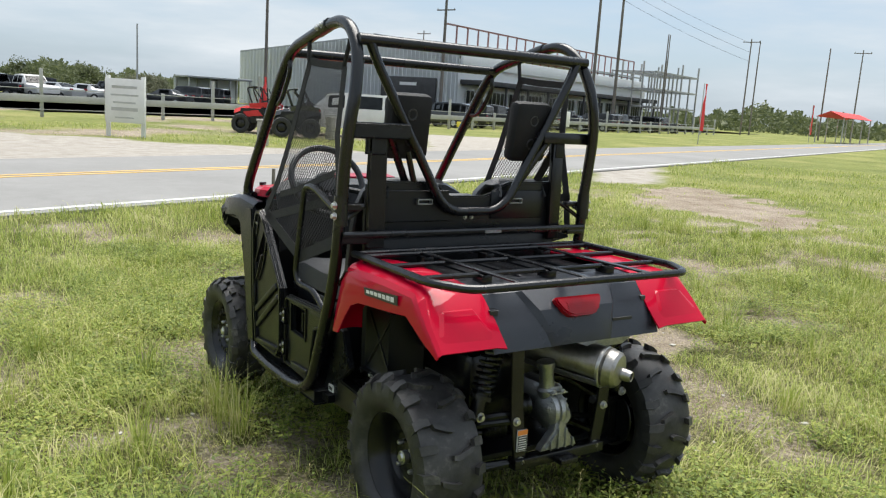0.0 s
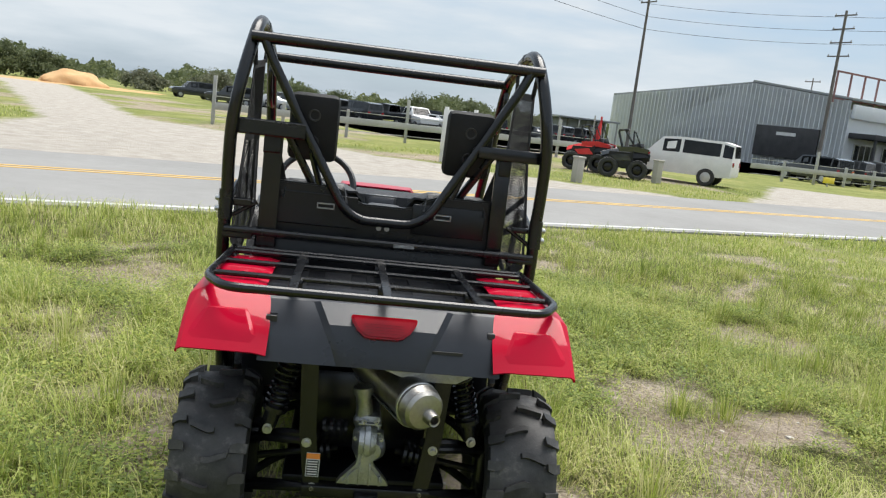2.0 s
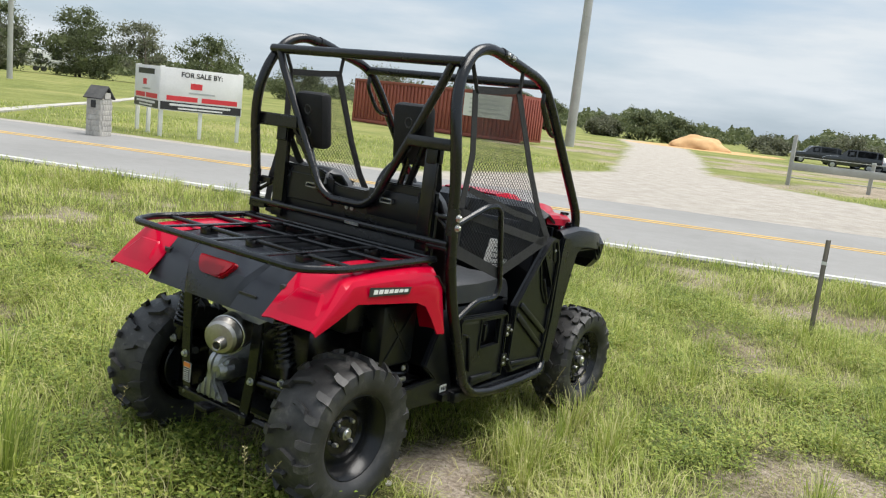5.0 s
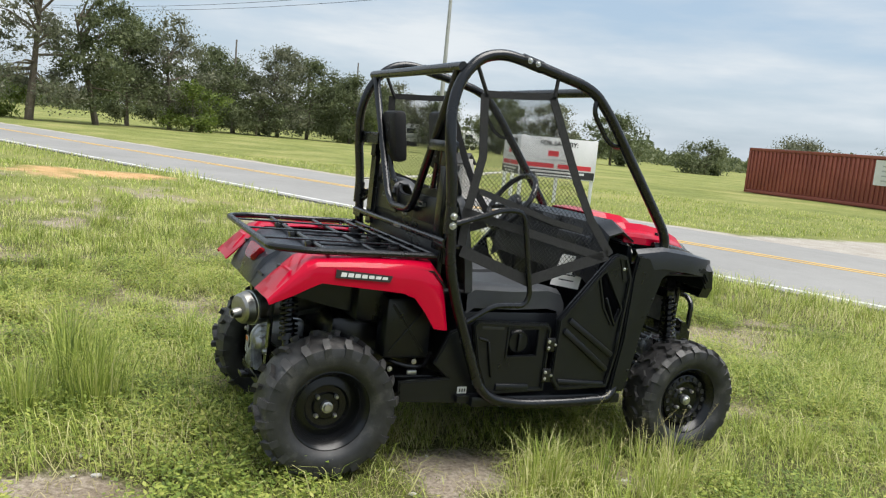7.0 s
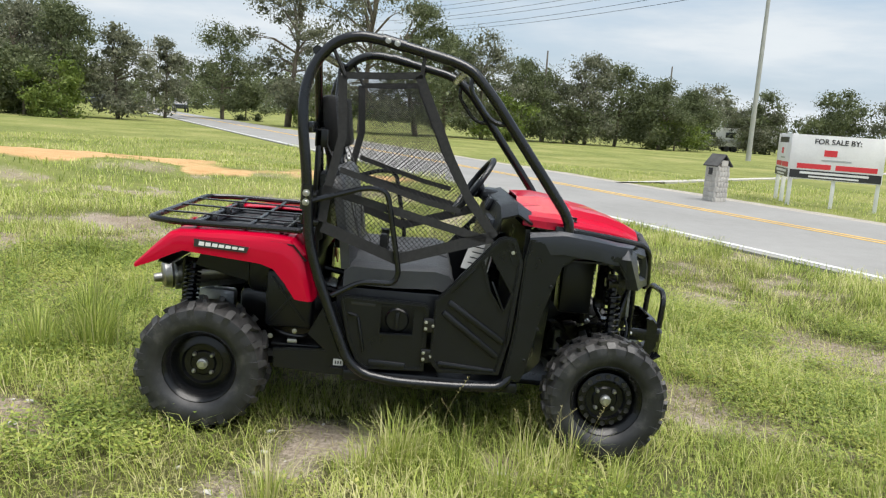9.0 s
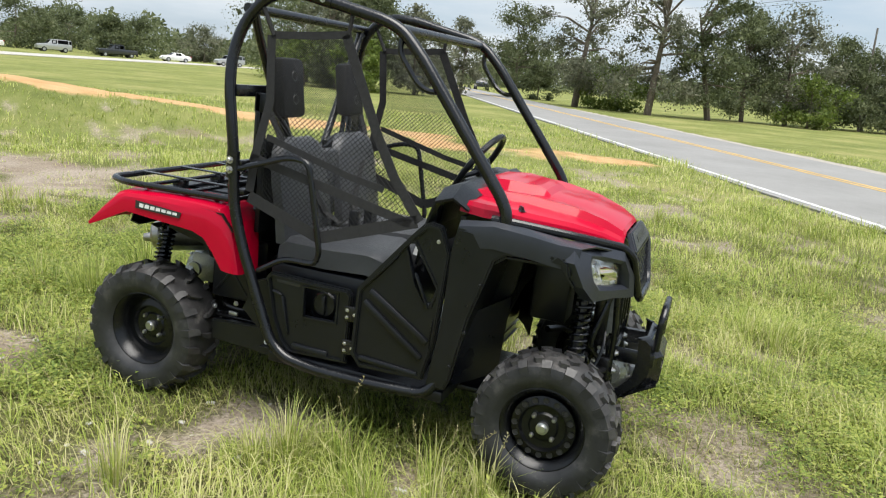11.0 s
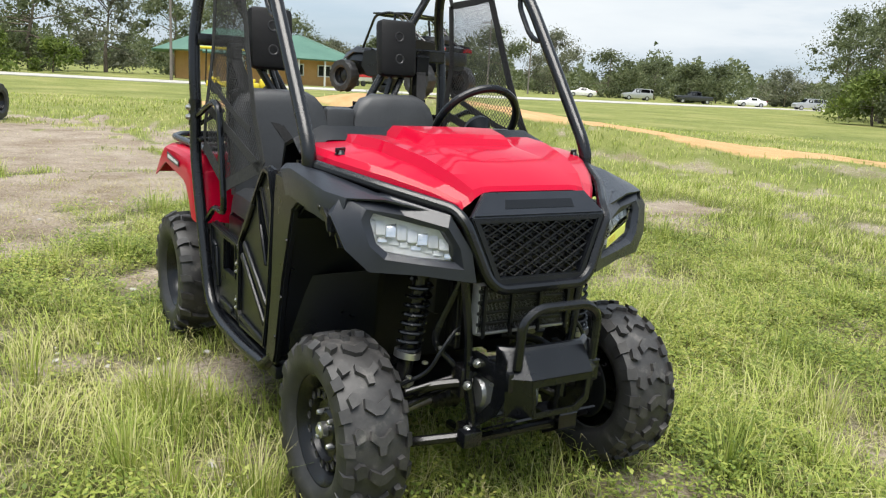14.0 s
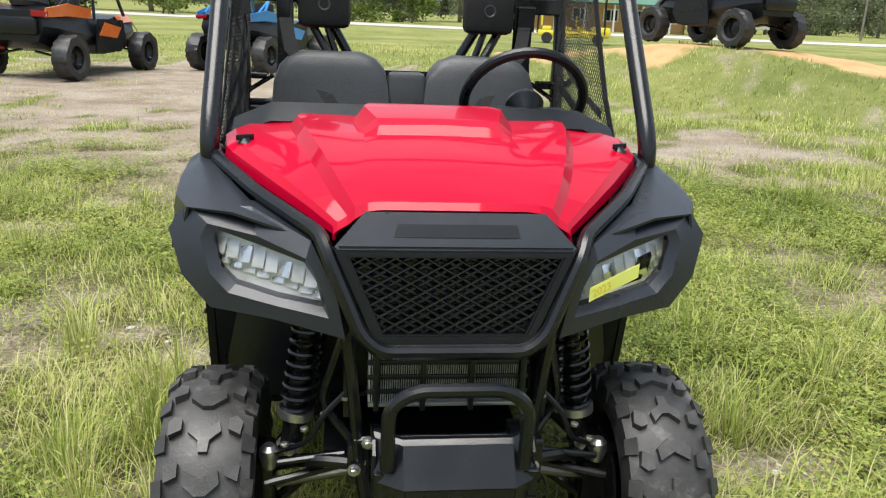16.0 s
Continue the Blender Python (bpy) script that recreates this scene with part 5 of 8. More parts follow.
    if sx < 0:
        q = [Vector(h[8]).lerp(Vector(h[3]), t) + Vector((0, 0.022, z)) for t, z in ((0.03, -0.004), (0.60, -0.004), (0.60, -0.036), (0.03, -0.036))]
        part("paper_note", skin([[(-q[0].x, q[0].y, q[0].z), (-q[1].x, q[1].y, q[1].z)], [(-q[3].x, q[3].y, q[3].z), (-q[2].x, q[2].y, q[2].z)]], 0.001), YELLOW_LABEL, bez, "yellow paper note on the headlight")
        ax = (Vector((-q[2].x, q[2].y, q[2].z)) - Vector((-q[3].x, q[3].y, q[3].z))).normalized()
        ay = (Vector((-q[0].x, q[0].y, q[0].z)) - Vector((-q[3].x, q[3].y, q[3].z)))
        ay = (ay - ax * ay.dot(ax)).normalized()
        az = ax.cross(ay)
        o0 = Vector((-q[3].x, q[3].y, q[3].z)) + ax * 0.012 + ay * 0.006 + az * 0.0012
        lettered("year", "2023", 0.026, Matrix(((ax.x, ay.x, az.x, o0.x), (ax.y, ay.y, az.y, o0.y), (ax.z, ay.z, az.z, o0.z), (0, 0, 0, 1))), YELLOW, bez)
    for y, z in ((0.60, 0.80), (0.56, 0.60), (0.515, 0.45), (0.86, 0.958)):
        part("fender_clip", lathe(bmesh.new(), [(0, 0.005), (0.007, 0.004), (0.009, 0)], 10, Matrix.Translation((0.594 * sx, y, z)) @ Matrix.Rotation(radians(90 * sx), 4, "Y")), BLACK_PLASTIC, fen)
    # wheel well
    part("wheel_well", skin([mirrored(r, sx) for r in [[(x, y, z) for x in (0.22, 0.40, 0.57)] for y, z in ((0.50, 0.36), (0.555, 0.62), (0.62, 0.88), (0.68, 0.925), (0.90, 0.925), (0.95, 0.86))]], 0.008), BLACK_PLASTIC, UTV)
    part("well_side", plate([(0.40, 0.34), (0.50, 0.36), (0.58, 0.60), (0.66, 0.72), (0.70, 0.93), (0.6, 0.95), (0.40, 0.9)], (), 0.012, side_plate(0.265, sx), 0.003), BLACK_PLASTIC, UTV)
    part("inner_box", boxed((0.05 * sx, 0.72, 0.60), (0.20 * sx, 0.88, 0.88), 0.012), BLACK_PLASTIC, UTV)
    part("frame_post", boxed((0.205 * sx, 0.995, 0.55), (0.225 * sx, 1.055, 0.87), 0.004), BLACK_SATIN, UTV)
    part("shock_mount", boxed((0.215 * sx, 0.93, 0.755), (0.31 * sx, 0.98, 0.80), 0.006), BLACK_SATIN, UTV)
    # suspension
    for f, y0 in ((1, 0.914), (-1, -0.942)):
        zt, xt = (0.765, 0.295) if f > 0 else (0.70, 0.27)
        zb, xb = (0.43, 0.345) if f > 0 else (0.46, 0.335)
        yo = y0 + (0.045 if f > 0 else -0.13)
        top, bot = Vector((xt * sx, yo, zt)), Vector((xb * sx, yo, zb))
        sh = part("shock_absorber", rod(bmesh.new(), top.lerp(bot, 0.45), bot, 0.026, 14), BLACK_SATIN, UTV, "black coil-over shock absorber")
        part("shock_rod", rod(bmesh.new(), top, top.lerp(bot, 0.5), 0.020, 12), BLACK_SATIN, sh)
        ax = (bot - top)
        s1 = ax.normalized().cross(Vector((0, 1, 0))).normalized()
        s2 = ax.normalized().cross(s1)
        turns, pts = 8, []
        for i in range(turns * 12 + 1):
            a = 2 * math.pi * i / 12
            pts.append(top + ax * (0.05 + 0.66 * i / (turns * 12)) + (s1 * math.cos(a) + s2 * math.sin(a)) * 0.036)
        part("coil_spring", tube(bmesh.new(), pts, 0.0058, 6, 0), BLACK_TUBE, sh)
        part("spring_seat", rod(bmesh.new(), top.lerp(bot, 0.71), top.lerp(bot, 0.77), 0.042, 16), BRIGHT if f > 0 else BLACK_SATIN, sh)
        part("shock_bolt", bolt(bmesh.new(), bot + Vector((0, 0.03 * f, 0)), (0, f, 0), 0.010, 0.014), BRIGHT, sh)
        for z0, z1, name in ((0.24, 0.215, "lower_arm"), (0.42, 0.36, "upper_arm")):
            bm = bmesh.new()
            for dy in (-0.17, 0.17):
                tube(bm, [(0.17 * sx, y0 + dy, z0 + 0.03), (0.30 * sx, y0 + dy * 0.7, z0 + 0.015), (0.40 * sx, y0 + dy * 0.15, z1)], 0.0155, 8, 0.05)
            part(name, bm, BLACK_SATIN, UTV)
        axl = part("drive_axle", rod(bmesh.new(), (0.10 * sx, y0, 0.345), (0.42 * sx, y0, 0.29), 0.0135, 10), STAINLESS if f > 0 else BLACK_SATIN, UTV)
        bm = bmesh.new()
        prof = []
        for i in range(9):
            prof.append(((0.046 - 0.0028 * i) + (0.006 if i % 2 else 0), i * 0.011))
        d = Vector((0.32 * sx, 0, -0.055)).normalized()
        part("axle_boot", lathe(bm, [(0, 0)] + prof + [(0, 0.088)], 18, Matrix.Translation((0.125 * sx, y0, 0.341)) @ d.to_track_quat("Z", "Y").to_matrix().to_4x4()), BLACK_SATIN, axl)
        part("knuckle", boxed((0.385 * sx, y0 - 0.05, 0.20), (0.44 * sx, y0 + 0.05, 0.40), 0.015), BLACK_SATIN, UTV)
        part("brake_disc", lathe(bmesh.new(), [(0, 0), (0.12, 0), (0.125, 0.004), (0.12, 0.008), (0, 0.008)], 28, Matrix.Translation((0.435 * sx, y0, 0.29)) @ Matrix.Rotation(radians(90), 4, "Y")), BLACK_PLASTIC, UTV)

# front frame, radiator, bumper
bm = bmesh.new()
rad = part("radiator", boxed((-0.172, 1.045, 0.595), (0.172, 1.085, 0.752), 0.004), RADIATOR, UTV, "aluminium radiator behind slatted guard")
for k in range(4):
    part("radiator_bar", boxed((-0.175, 1.084, 0.626 + k * 0.034), (0.175, 1.090, 0.637 + k * 0.034), 0.002), BLACK_PLASTIC, rad)
for x in (-0.16, -0.05, 0.055, 0.155):
    part("radiator_post", boxed((x - 0.006, 1.090, 0.59), (x + 0.006, 1.100, 0.752), 0.002), BLACK_PLASTIC, rad)
bm = bmesh.new()
for k in range(70):
    block(bm, (-0.170 + k * 0.00486, 1.080, 0.600), (-0.1675 + k * 0.00486, 1.0872, 0.750))
tagged(part("fin_pack", bm, BLACK_SATIN, rad), "thin dark radiator fins", kind="stuff")
part("radiator_trim", boxed((-0.172, 1.085, 0.598), (0.172, 1.0945, 0.606), 0.001), CAST, rad)
for sx in (1, -1):
    part("frame_tube", piped(mirrored([(0.225, 1.075, 0.80), (0.20, 1.09, 0.60), (0.190, 1.085, 0.46)], sx), 0.013, 8, 0.05), BLACK_TUBE, UTV)
    part("frame_tube", piped(mirrored([(0.19, 1.085, 0.46), (0.15, 1.10, 0.25), (0.12, 0.9, 0.22)], sx), 0.016, 8, 0.05), BLACK_TUBE, UTV)
    for p in ((0.200, 1.105, 0.448), (0.185, 1.10, 0.30), (0.34, 1.0, 0.44)):
        part("frame_bolt", bolt(bmesh.new(), (p[0] * sx, p[1], p[2]), (0, 1, 0), 0.010, 0.012), BRIGHT, UTV)
    part("tow_tab", boxed((0.15 * sx, 1.09, 0.255), (0.215 * sx, 1.135, 0.305), 0.004), BLACK_TUBE, UTV)
    part("steering_rod", rod(bmesh.new(), (0.16 * sx, 0.99, 0.41), (0.40 * sx, 1.03, 0.37), 0.010, 8), BLACK_SATIN, UTV)
    part("bumper_arm", boxed((0.145 * sx, 1.06, 0.48), (0.165 * sx, 1.26, 0.54), 0.004), BLACK_TUBE, UTV)
part("cross_tube", piped([(-0.20, 1.09, 0.515), (0.20, 1.09, 0.515)], 0.011, 8, 0), BLACK_TUBE, UTV)
for x in (0.17, -0.11):
    part("frame_bolt", bolt(bmesh.new(), (x, 1.105, 0.515), (0, 1, 0), 0.010, 0.010), BRIGHT, UTV)
gc = part("gear_case", lathe(bmesh.new(), [(0, 0.0), (0.045, 0.0), (0.05, 0.012), (0.078, 0.02), (0.084, 0.03), (0.084, 0.05), (0.078, 0.056), (0.086, 0.062), (0.086, 0.080), (0.07, 0.11), (0.055, 0.16), (0.05, 0.21), (0, 0.21)], 26, Matrix.Translation((0.160, 1.085, 0.415)) @ Matrix.Rotation(radians(-90), 4, "Y")), CAST, UTV, "cast aluminium front gear case")
for k in range(10):
    a = 2 * math.pi * k / 10
    part("case_bolt", bolt(bmesh.new(), (0.142, 1.085 + 0.079 * math.cos(a), 0.415 + 0.079 * math.sin(a)), (1, 0, 0), 0.006, 0.008), BRIGHT, gc)
    part("case_fin", boxed((0.02, -0.003, 0.05), (0.13, 0.003, 0.089), 0.001, Matrix.Translation((0, 1.085, 0.415)) @ Matrix.Rotation(a + 0.3, 4, "X")), CAST, gc)
part("case_nose", boxed((0.0, 1.13, 0.385), (0.085, 1.205, 0.445), 0.014), CAST, gc)
bump = part("front_bumper", skin([[(x, y - (0.035 if abs(x) > 0.13 else 0.0), z) for x in (-0.165, -0.118, 0.106, 0.162)] for y, z in ((1.215, 0.598), (1.226, 0.597), (1.238, 0.590), (1.292, 0.522))], 0.006), BLACK_TUBE, UTV, "black steel front bumper", 20)
part("bumper_face", plate([(-0.118, 0.520), (0.104, 0.520), (0.086, 0.398), (-0.080, 0.398), (-0.118, 0.43)], ([(-0.102, 0.496), (0.086, 0.496), (0.078, 0.416), (-0.060, 0.418), (-0.097, 0.444)],), 0.006, Matrix.Translation((0, 1.283, 0)) @ REAR, 0.0015), BLACK_TUBE, bump)
part("bumper_sole", skin([[(x, y, z) for x in (-0.15, -0.078, 0.084, 0.145)] for y, z in ((1.286, 0.399), (1.24, 0.372), (1.12, 0.30))], 0.006), BLACK_TUBE, bump)
for sx in (1, -1):
    a, b, c, d = (0.105, 0.164, 0.087, 0.146) if sx > 0 else (0.119, 0.167, 0.119, 0.160)
    part("bumper_cheek", skin([[(a * sx, 1.289, 0.521), (b * sx, 1.252, 0.524)], [((a + c) / 2 * sx, 1.289, 0.46), (b * sx, 1.245, 0.46)], [(c * sx, 1.286, 0.399 if sx > 0 else 0.43), (d * sx, 1.225, 0.390)]], 0.006), BLACK_TUBE, bump)
    part("cheek_plate", plate([(1.185, 0.592), (1.215, 0.592), (1.240, 0.570), (1.248, 0.455), (1.21, 0.39), (1.10, 0.30), (1.05, 0.30), (1.06, 0.335), (1.13, 0.365), (1.180, 0.42), (1.192, 0.50)], (), 0.006, side_plate(0.160, sx), 0.001), BLACK_TUBE, bump)
part("bumper_hoop", piped([(-0.138, 1.258, 0.55), (-0.138, 1.264, 0.69), (-0.09, 1.268, 0.728), (0.09, 1.268, 0.728), (0.138, 1.264, 0.69), (0.138, 1.258, 0.55)], 0.0145, 10, 0.06), BLACK_TUBE, bump)
# hoses, brackets and joints round the front suspension
for sx in (1, -1):
    part("brake_hose", piped(mirrored([(0.21, 1.05, 0.62), (0.27, 1.06, 0.56), (0.30, 1.04, 0.48), (0.36, 1.0, 0.44), (0.40, 0.96, 0.40)], sx), 0.0065, 6, 0.04), BLACK_PLASTIC, UTV)
    part("tie_rod", rod(bmesh.new(), (0.22 * sx, 1.045, 0.455), (0.37 * sx, 1.03, 0.425), 0.008, 8), BLACK_TUBE, UTV)
    part("tie_rod_boot", lathe(bmesh.new(), [(0, 0)] + [(0.022 + (0.005 if i % 2 else 0), i * 0.010) for i in range(8)] + [(0, 0.07)], 14, Matrix.Translation((0.14 * sx, 1.05, 0.465)) @ Matrix.Rotation(radians(97 * sx), 4, "Y")), BLACK_PLASTIC, UTV)
    part("arm_mount", boxed((0.165 * sx, 1.03, 0.40), (0.215 * sx, 1.09, 0.50), 0.008), BLACK_SATIN, UTV)
    part("arm_mount", boxed((0.125 * sx, 1.03, 0.235), (0.185 * sx, 1.09, 0.30), 0.008), BLACK_SATIN, UTV)
    part("frame_strut", piped(mirrored([(0.215, 1.06, 0.78), (0.275, 1.00, 0.56), (0.19, 1.05, 0.47)], sx), 0.011, 8, 0.05), BLACK_TUBE, UTV)
    part("ball_joint", lathe(bmesh.new(), [(0, 0.03), (0.012, 0.03), (0.022, 0.02), (0.024, 0), (0.016, -0.03), (0, -0.03)], 12, Matrix.Translation((0.395 * sx, 0.97, 0.405))), BRIGHT, UTV)
    part("caliper", boxed((0.40 * sx, 0.83, 0.24), (0.455 * sx, 0.89, 0.36), 0.014), CAST if sx < 0 else BLACK_SATIN, UTV)
    part("well_liner", skin([mirrored(r, sx) for r in ([(0.545, 0.545, 0.66), (0.545, 0.52, 0.36)], [(0.45, 0.60, 0.68), (0.45, 0.575, 0.36)], [(0.29, 0.66, 0.70), (0.29, 0.64, 0.36)])], 0.006), BLACK_PLASTIC, UTV)
    for k in range(4):
        part("clamp", lathe(bmesh.new(), [(0.0075, -0.004), (0.0095, -0.003), (0.0095, 0.003), (0.0075, 0.004)], 10, Matrix.Translation(((0.22 + 0.045 * k) * sx, 1.055 - 0.012 * k, 0.60 - 0.045 * k))), BRIGHT, UTV)
part("lower_frame", piped([(-0.15, 1.10, 0.265), (0.15, 1.10, 0.265)], 0.014, 8, 0), BLACK_TUBE, UTV)
part("steering_rack", piped([(-0.17, 1.05, 0.47), (0.17, 1.05, 0.47)], 0.020, 10, 0), BLACK_SATIN, UTV)

# belly, engine, rear frame
part("skid_plate", boxed((-0.28, -1.0, 0.235), (0.28, 0.72, 0.262), 0.01), BLACK_PLASTIC, UTV)
part("engine", boxed((-0.22, -0.86, 0.30), (0.22, -0.40, 0.60), 0.04), BLACK_SATIN, UTV)
part("air_box", boxed((-0.36, -0.80, 0.60), (0.36, -0.50, 0.86), 0.04), BLACK_PLASTIC, UTV)
part("dash", skin([[(x, y, z - (0.045 if abs(x) > 0.43 else 0)) for x in (-0.52, -0.42, -0.18, -0.05, 0.10, 0.30, 0.42, 0.52)] for y, z in ((0.30, 0.86), (0.325, 1.03), (0.355, 1.125), (0.43, 1.150), (0.50, 1.11))], 0.01), BLACK_PLASTIC, UTV, "black plastic dashboard", 25)
part("glove_tray", boxed((0.14, 0.310, 0.96), (0.42, 0.340, 1.06), 0.01), GREY_PLASTIC, UTV)
DM = Matrix.Translation((0.02, 0.335, 1.095)) @ Matrix.Rotation(radians(-25), 4, "X")
ds = part("display", boxed((-0.075, -0.012, -0.032), (0.075, 0.012, 0.032), 0.006, DM), BLACK_PLASTIC, UTV, "dash display in a black frame")
part("screen", boxed((-0.060, -0.016, -0.022), (0.060, -0.011, 0.022), 0.002, DM), GREY_PLASTIC, ds)
part("frame_trim", boxed((-0.075, -0.0145, 0.028), (0.075, -0.011, 0.032), 0.001, DM), CAST, ds)
part("firewall", boxed((-0.52, 0.47, 0.30), (0.52, 0.49, 1.04)), BLACK_PLASTIC, UTV)
part("floor_pan", boxed((-0.56, -0.36, 0.30), (0.56, 0.48, 0.33)), BLACK_PLASTIC, UTV)
SWM = Matrix.Translation((-0.300, 0.270, 1.150)) @ Matrix.Rotation(radians(57), 4, "X")
sw = part("steering_wheel", tube(bmesh.new(), [SWM @ Vector((0.178 * math.cos(2 * math.pi * i / 40), 0.178 * math.sin(2 * math.pi * i / 40), 0)) for i in range(40)], 0.0155, 10, 0, True), BLACK_PLASTIC, UTV, "black three-spoke steering wheel")
for a in (160, 20, 90):
    e = SWM @ Vector((0.175 * math.cos(radians(a - 180)), 0.175 * math.sin(radians(a - 180)), 0))
    part("spoke", tube(bmesh.new(), [SWM @ Vector((0, 0, -0.03)), SWM @ Vector((0.09 * math.cos(radians(a - 180)), 0.09 * math.sin(radians(a - 180)), -0.02)), e], 0.014, 8, 0.03), BLACK_PLASTIC, sw)
part("steering_boss", lathe(bmesh.new(), [(0, 0.005), (0.05, 0.0), (0.058, -0.02), (0.03, -0.06), (0.03, -0.2), (0, -0.2)], 20, SWM), BLACK_PLASTIC, sw)
part("binnacle", boxed((-0.42, 0.31, 1.08), (-0.18, 0.42, 1.145), 0.03), BLACK_PLASTIC, UTV)
for sx in (1, -1):
    part("rear_upright", plate([(-0.245, 0.72), (-0.190, 0.72), (-0.178, 0.48), (-0.150, 0.27), (-0.200, 0.27), (-0.230, 0.46)], (), 0.012, Matrix.Translation((0, -1.135, 0)) @ REAR, 0.002) if sx < 0 else
         plate([(0.245, 0.72), (0.190, 0.72), (0.178, 0.48), (0.150, 0.27), (0.200, 0.27), (0.230, 0.46)], (), 0.012, Matrix.Translation((0, -1.135, 0)) @ REAR, 0.002), BLACK_SATIN, UTV)
    for x, z in ((0.205, 0.433), (0.176, 0.283), (0.335, 0.455)):
        part("frame_bolt", bolt(bmesh.new(), (x * sx, -1.137 if x < 0.3 else -1.10, z), (0, -1, 0), 0.011, 0.013), BRIGHT, UTV)
    part("frame_rail", piped(mirrored([(0.20, -1.12, 0.70), (0.22, -0.6, 0.66), (0.24, -0.3, 0.60)], sx), 0.018, 8, 0.05), BLACK_SATIN, UTV)
    part("lower_rod", rod(bmesh.new(), (0.17 * sx, -1.12, 0.275), (0.42 * sx, -1.02, 0.22), 0.012, 8), BLACK_SATIN, UTV)
    part("upper_rod", rod(bmesh.new(), (0.20 * sx, -1.12, 0.43), (0.42 * sx, -1.02, 0.40), 0.012, 8), BLACK_SATIN, UTV)
part("hitch_bar", boxed((-0.21, -1.15, 0.255), (0.21, -1.10, 0.295), 0.006), BLACK_SATIN, UTV)
part("hitch_tongue", boxed((-0.04, -1.20, 0.262), (0.04, -1.10, 0.285), 0.006), BLACK_SATIN, UTV)
st = part("warning_sticker", boxed((-0.200, -1.1405, 0.322), (-0.157, -1.1355, 0.400)), WHITE_LABEL, UTV, "white warning sticker with orange heading")
part("sticker_heading", boxed((-0.200, -1.1418, 0.382), (-0.157, -1.1400, 0.400)), ORANGE_LABEL, st)
part("sticker_panel", boxed((-0.198, -1.1418, 0.324), (-0.159, -1.1400, 0.379)), DARK_LABEL, st)
for k in range(6):
    part("print_bar", boxed((-0.195, -1.1426, 0.329 + k * 0.0085), (-0.163, -1.1414, 0.332 + k * 0.0085)), WHITE_LABEL, st)
# muffler
ma, mb = Vector((0.153, -1.262, 0.606)), Vector((-0.035, -0.82, 0.650))
MM = Matrix.Translation(ma) @ (mb - ma).to_track_quat("Z", "Y").to_matrix().to_4x4()
mu = part("muffler", lathe(bmesh.new(), [(0, 0.0), (0.034, 0.0), (0.056, 0.005), (0.066, 0.016), (0.070, 0.040), (0.073, 0.046), (0.070, 0.056), (0.071, 0.07), (0.071, 0.44), (0.05, 0.47), (0.028, 0.49), (0, 0.49)], 28, MM), STAINLESS, UTV, "brushed stainless steel exhaust muffler")
part("muffler_tip", lathe(bmesh.new(), [(0.0, 0.006), (0.013, 0.006), (0.014, -0.035), (0.019, -0.037), (0.021, -0.03), (0.024, 0.0), (0.034, 0.006)], 18, MM @ Matrix.Translation((-0.012, -0.012, 0))), STAINLESS, mu)
part("heat_shield", skin([[MM @ Vector((0.077 * math.cos(a), 0.077 * math.sin(a), h)) for a in [math.radians(210 + 15 * i) for i in range(9)]] for h in (0.06, 0.10, 0.40)], 0.003), CAST, mu)
part("pipe_clamp", lathe(bmesh.new(), [(0.0715, 0.058), (0.0745, 0.060), (0.0745, 0.070), (0.0715, 0.072)], 28, MM), BRIGHT, mu)
part("tail_bracket", plate([(0.02, 0.70), (0.30, 0.70), (0.25, 0.672), (0.10, 0.672)], (), 0.004, Matrix.Translation((0, -1.16, 0)) @ REAR), CAST, UTV)
# final drive
fd = part("final_drive", boxed((-0.046, -1.11, 0.375), (0.032, -0.92, 0.53), 0.022), CAST, UTV, "cast aluminium rear final drive")
part("drive_cover", lathe(bmesh.new(), [(0, 0.03), (0.028, 0.03), (0.034, 0.02), (0.040, 0.014), (0.045, 0), (0.045, -0.03)], 20, Matrix.Translation((0.008, -1.115, 0.42)) @ Matrix.Rotation(radians(90), 4, "X")), CAST, fd)
for k in range(5):
    part("casting_rib", boxed((-0.044, -1.128, 0.39 + 0.028 * k), (0.030, -1.09, 0.396 + 0.028 * k), 0.002), CAST, fd)
part("drive_foot", plate([(-0.030, 0.43), (0.008, 0.43), (0.016, 0.375), (0.060, 0.325), (0.070, 0.308), (-0.098, 0.308), (-0.088, 0.325), (-0.042, 0.375)], (), 0.05, Matrix.Translation((0, -1.158, 0)) @ REAR, 0.010), CAST, fd)
part("drive_neck", lathe(bmesh.new(), [(0, 0), (0.044, 0.0), (0.052, 0.012), (0.052, 0.03), (0.040, 0.04), (0.036, 0.10), (0.046, 0.115), (0.046, 0.135), (0, 0.14)], 20, Matrix.Translation((-0.020, -1.075, 0.48)) @ Matrix.Rotation(radians(-8), 4, "Y") @ Matrix.Diagonal((0.72, 0.72, 1.0, 1.0))), CAST, fd)
part("drive_body", lathe(bmesh.new(), [(0, -0.075), (0.03, -0.075), (0.046, -0.06), (0.066, -0.045), (0.070, -0.02), (0.078, -0.016), (0.078, 0.012), (0.070, 0.016), (0.062, 0.045), (0.04, 0.06), (0.036, 0.085), (0, 0.085)], 26, Matrix.Translation((-0.010, -1.085, 0.435)) @ Matrix.Rotation(radians(90), 4, "Y") @ Matrix.Diagonal((1.0, 1.0, 0.62, 1.0))), CAST, fd)
for k in range(4):
    part("foot_rib", boxed((-0.066 + 0.034 * k, -1.166, 0.312), (-0.060 + 0.034 * k, -1.150, 0.345 + (0.04 if k in (1, 2) else 0)), 0.002), CAST, fd)
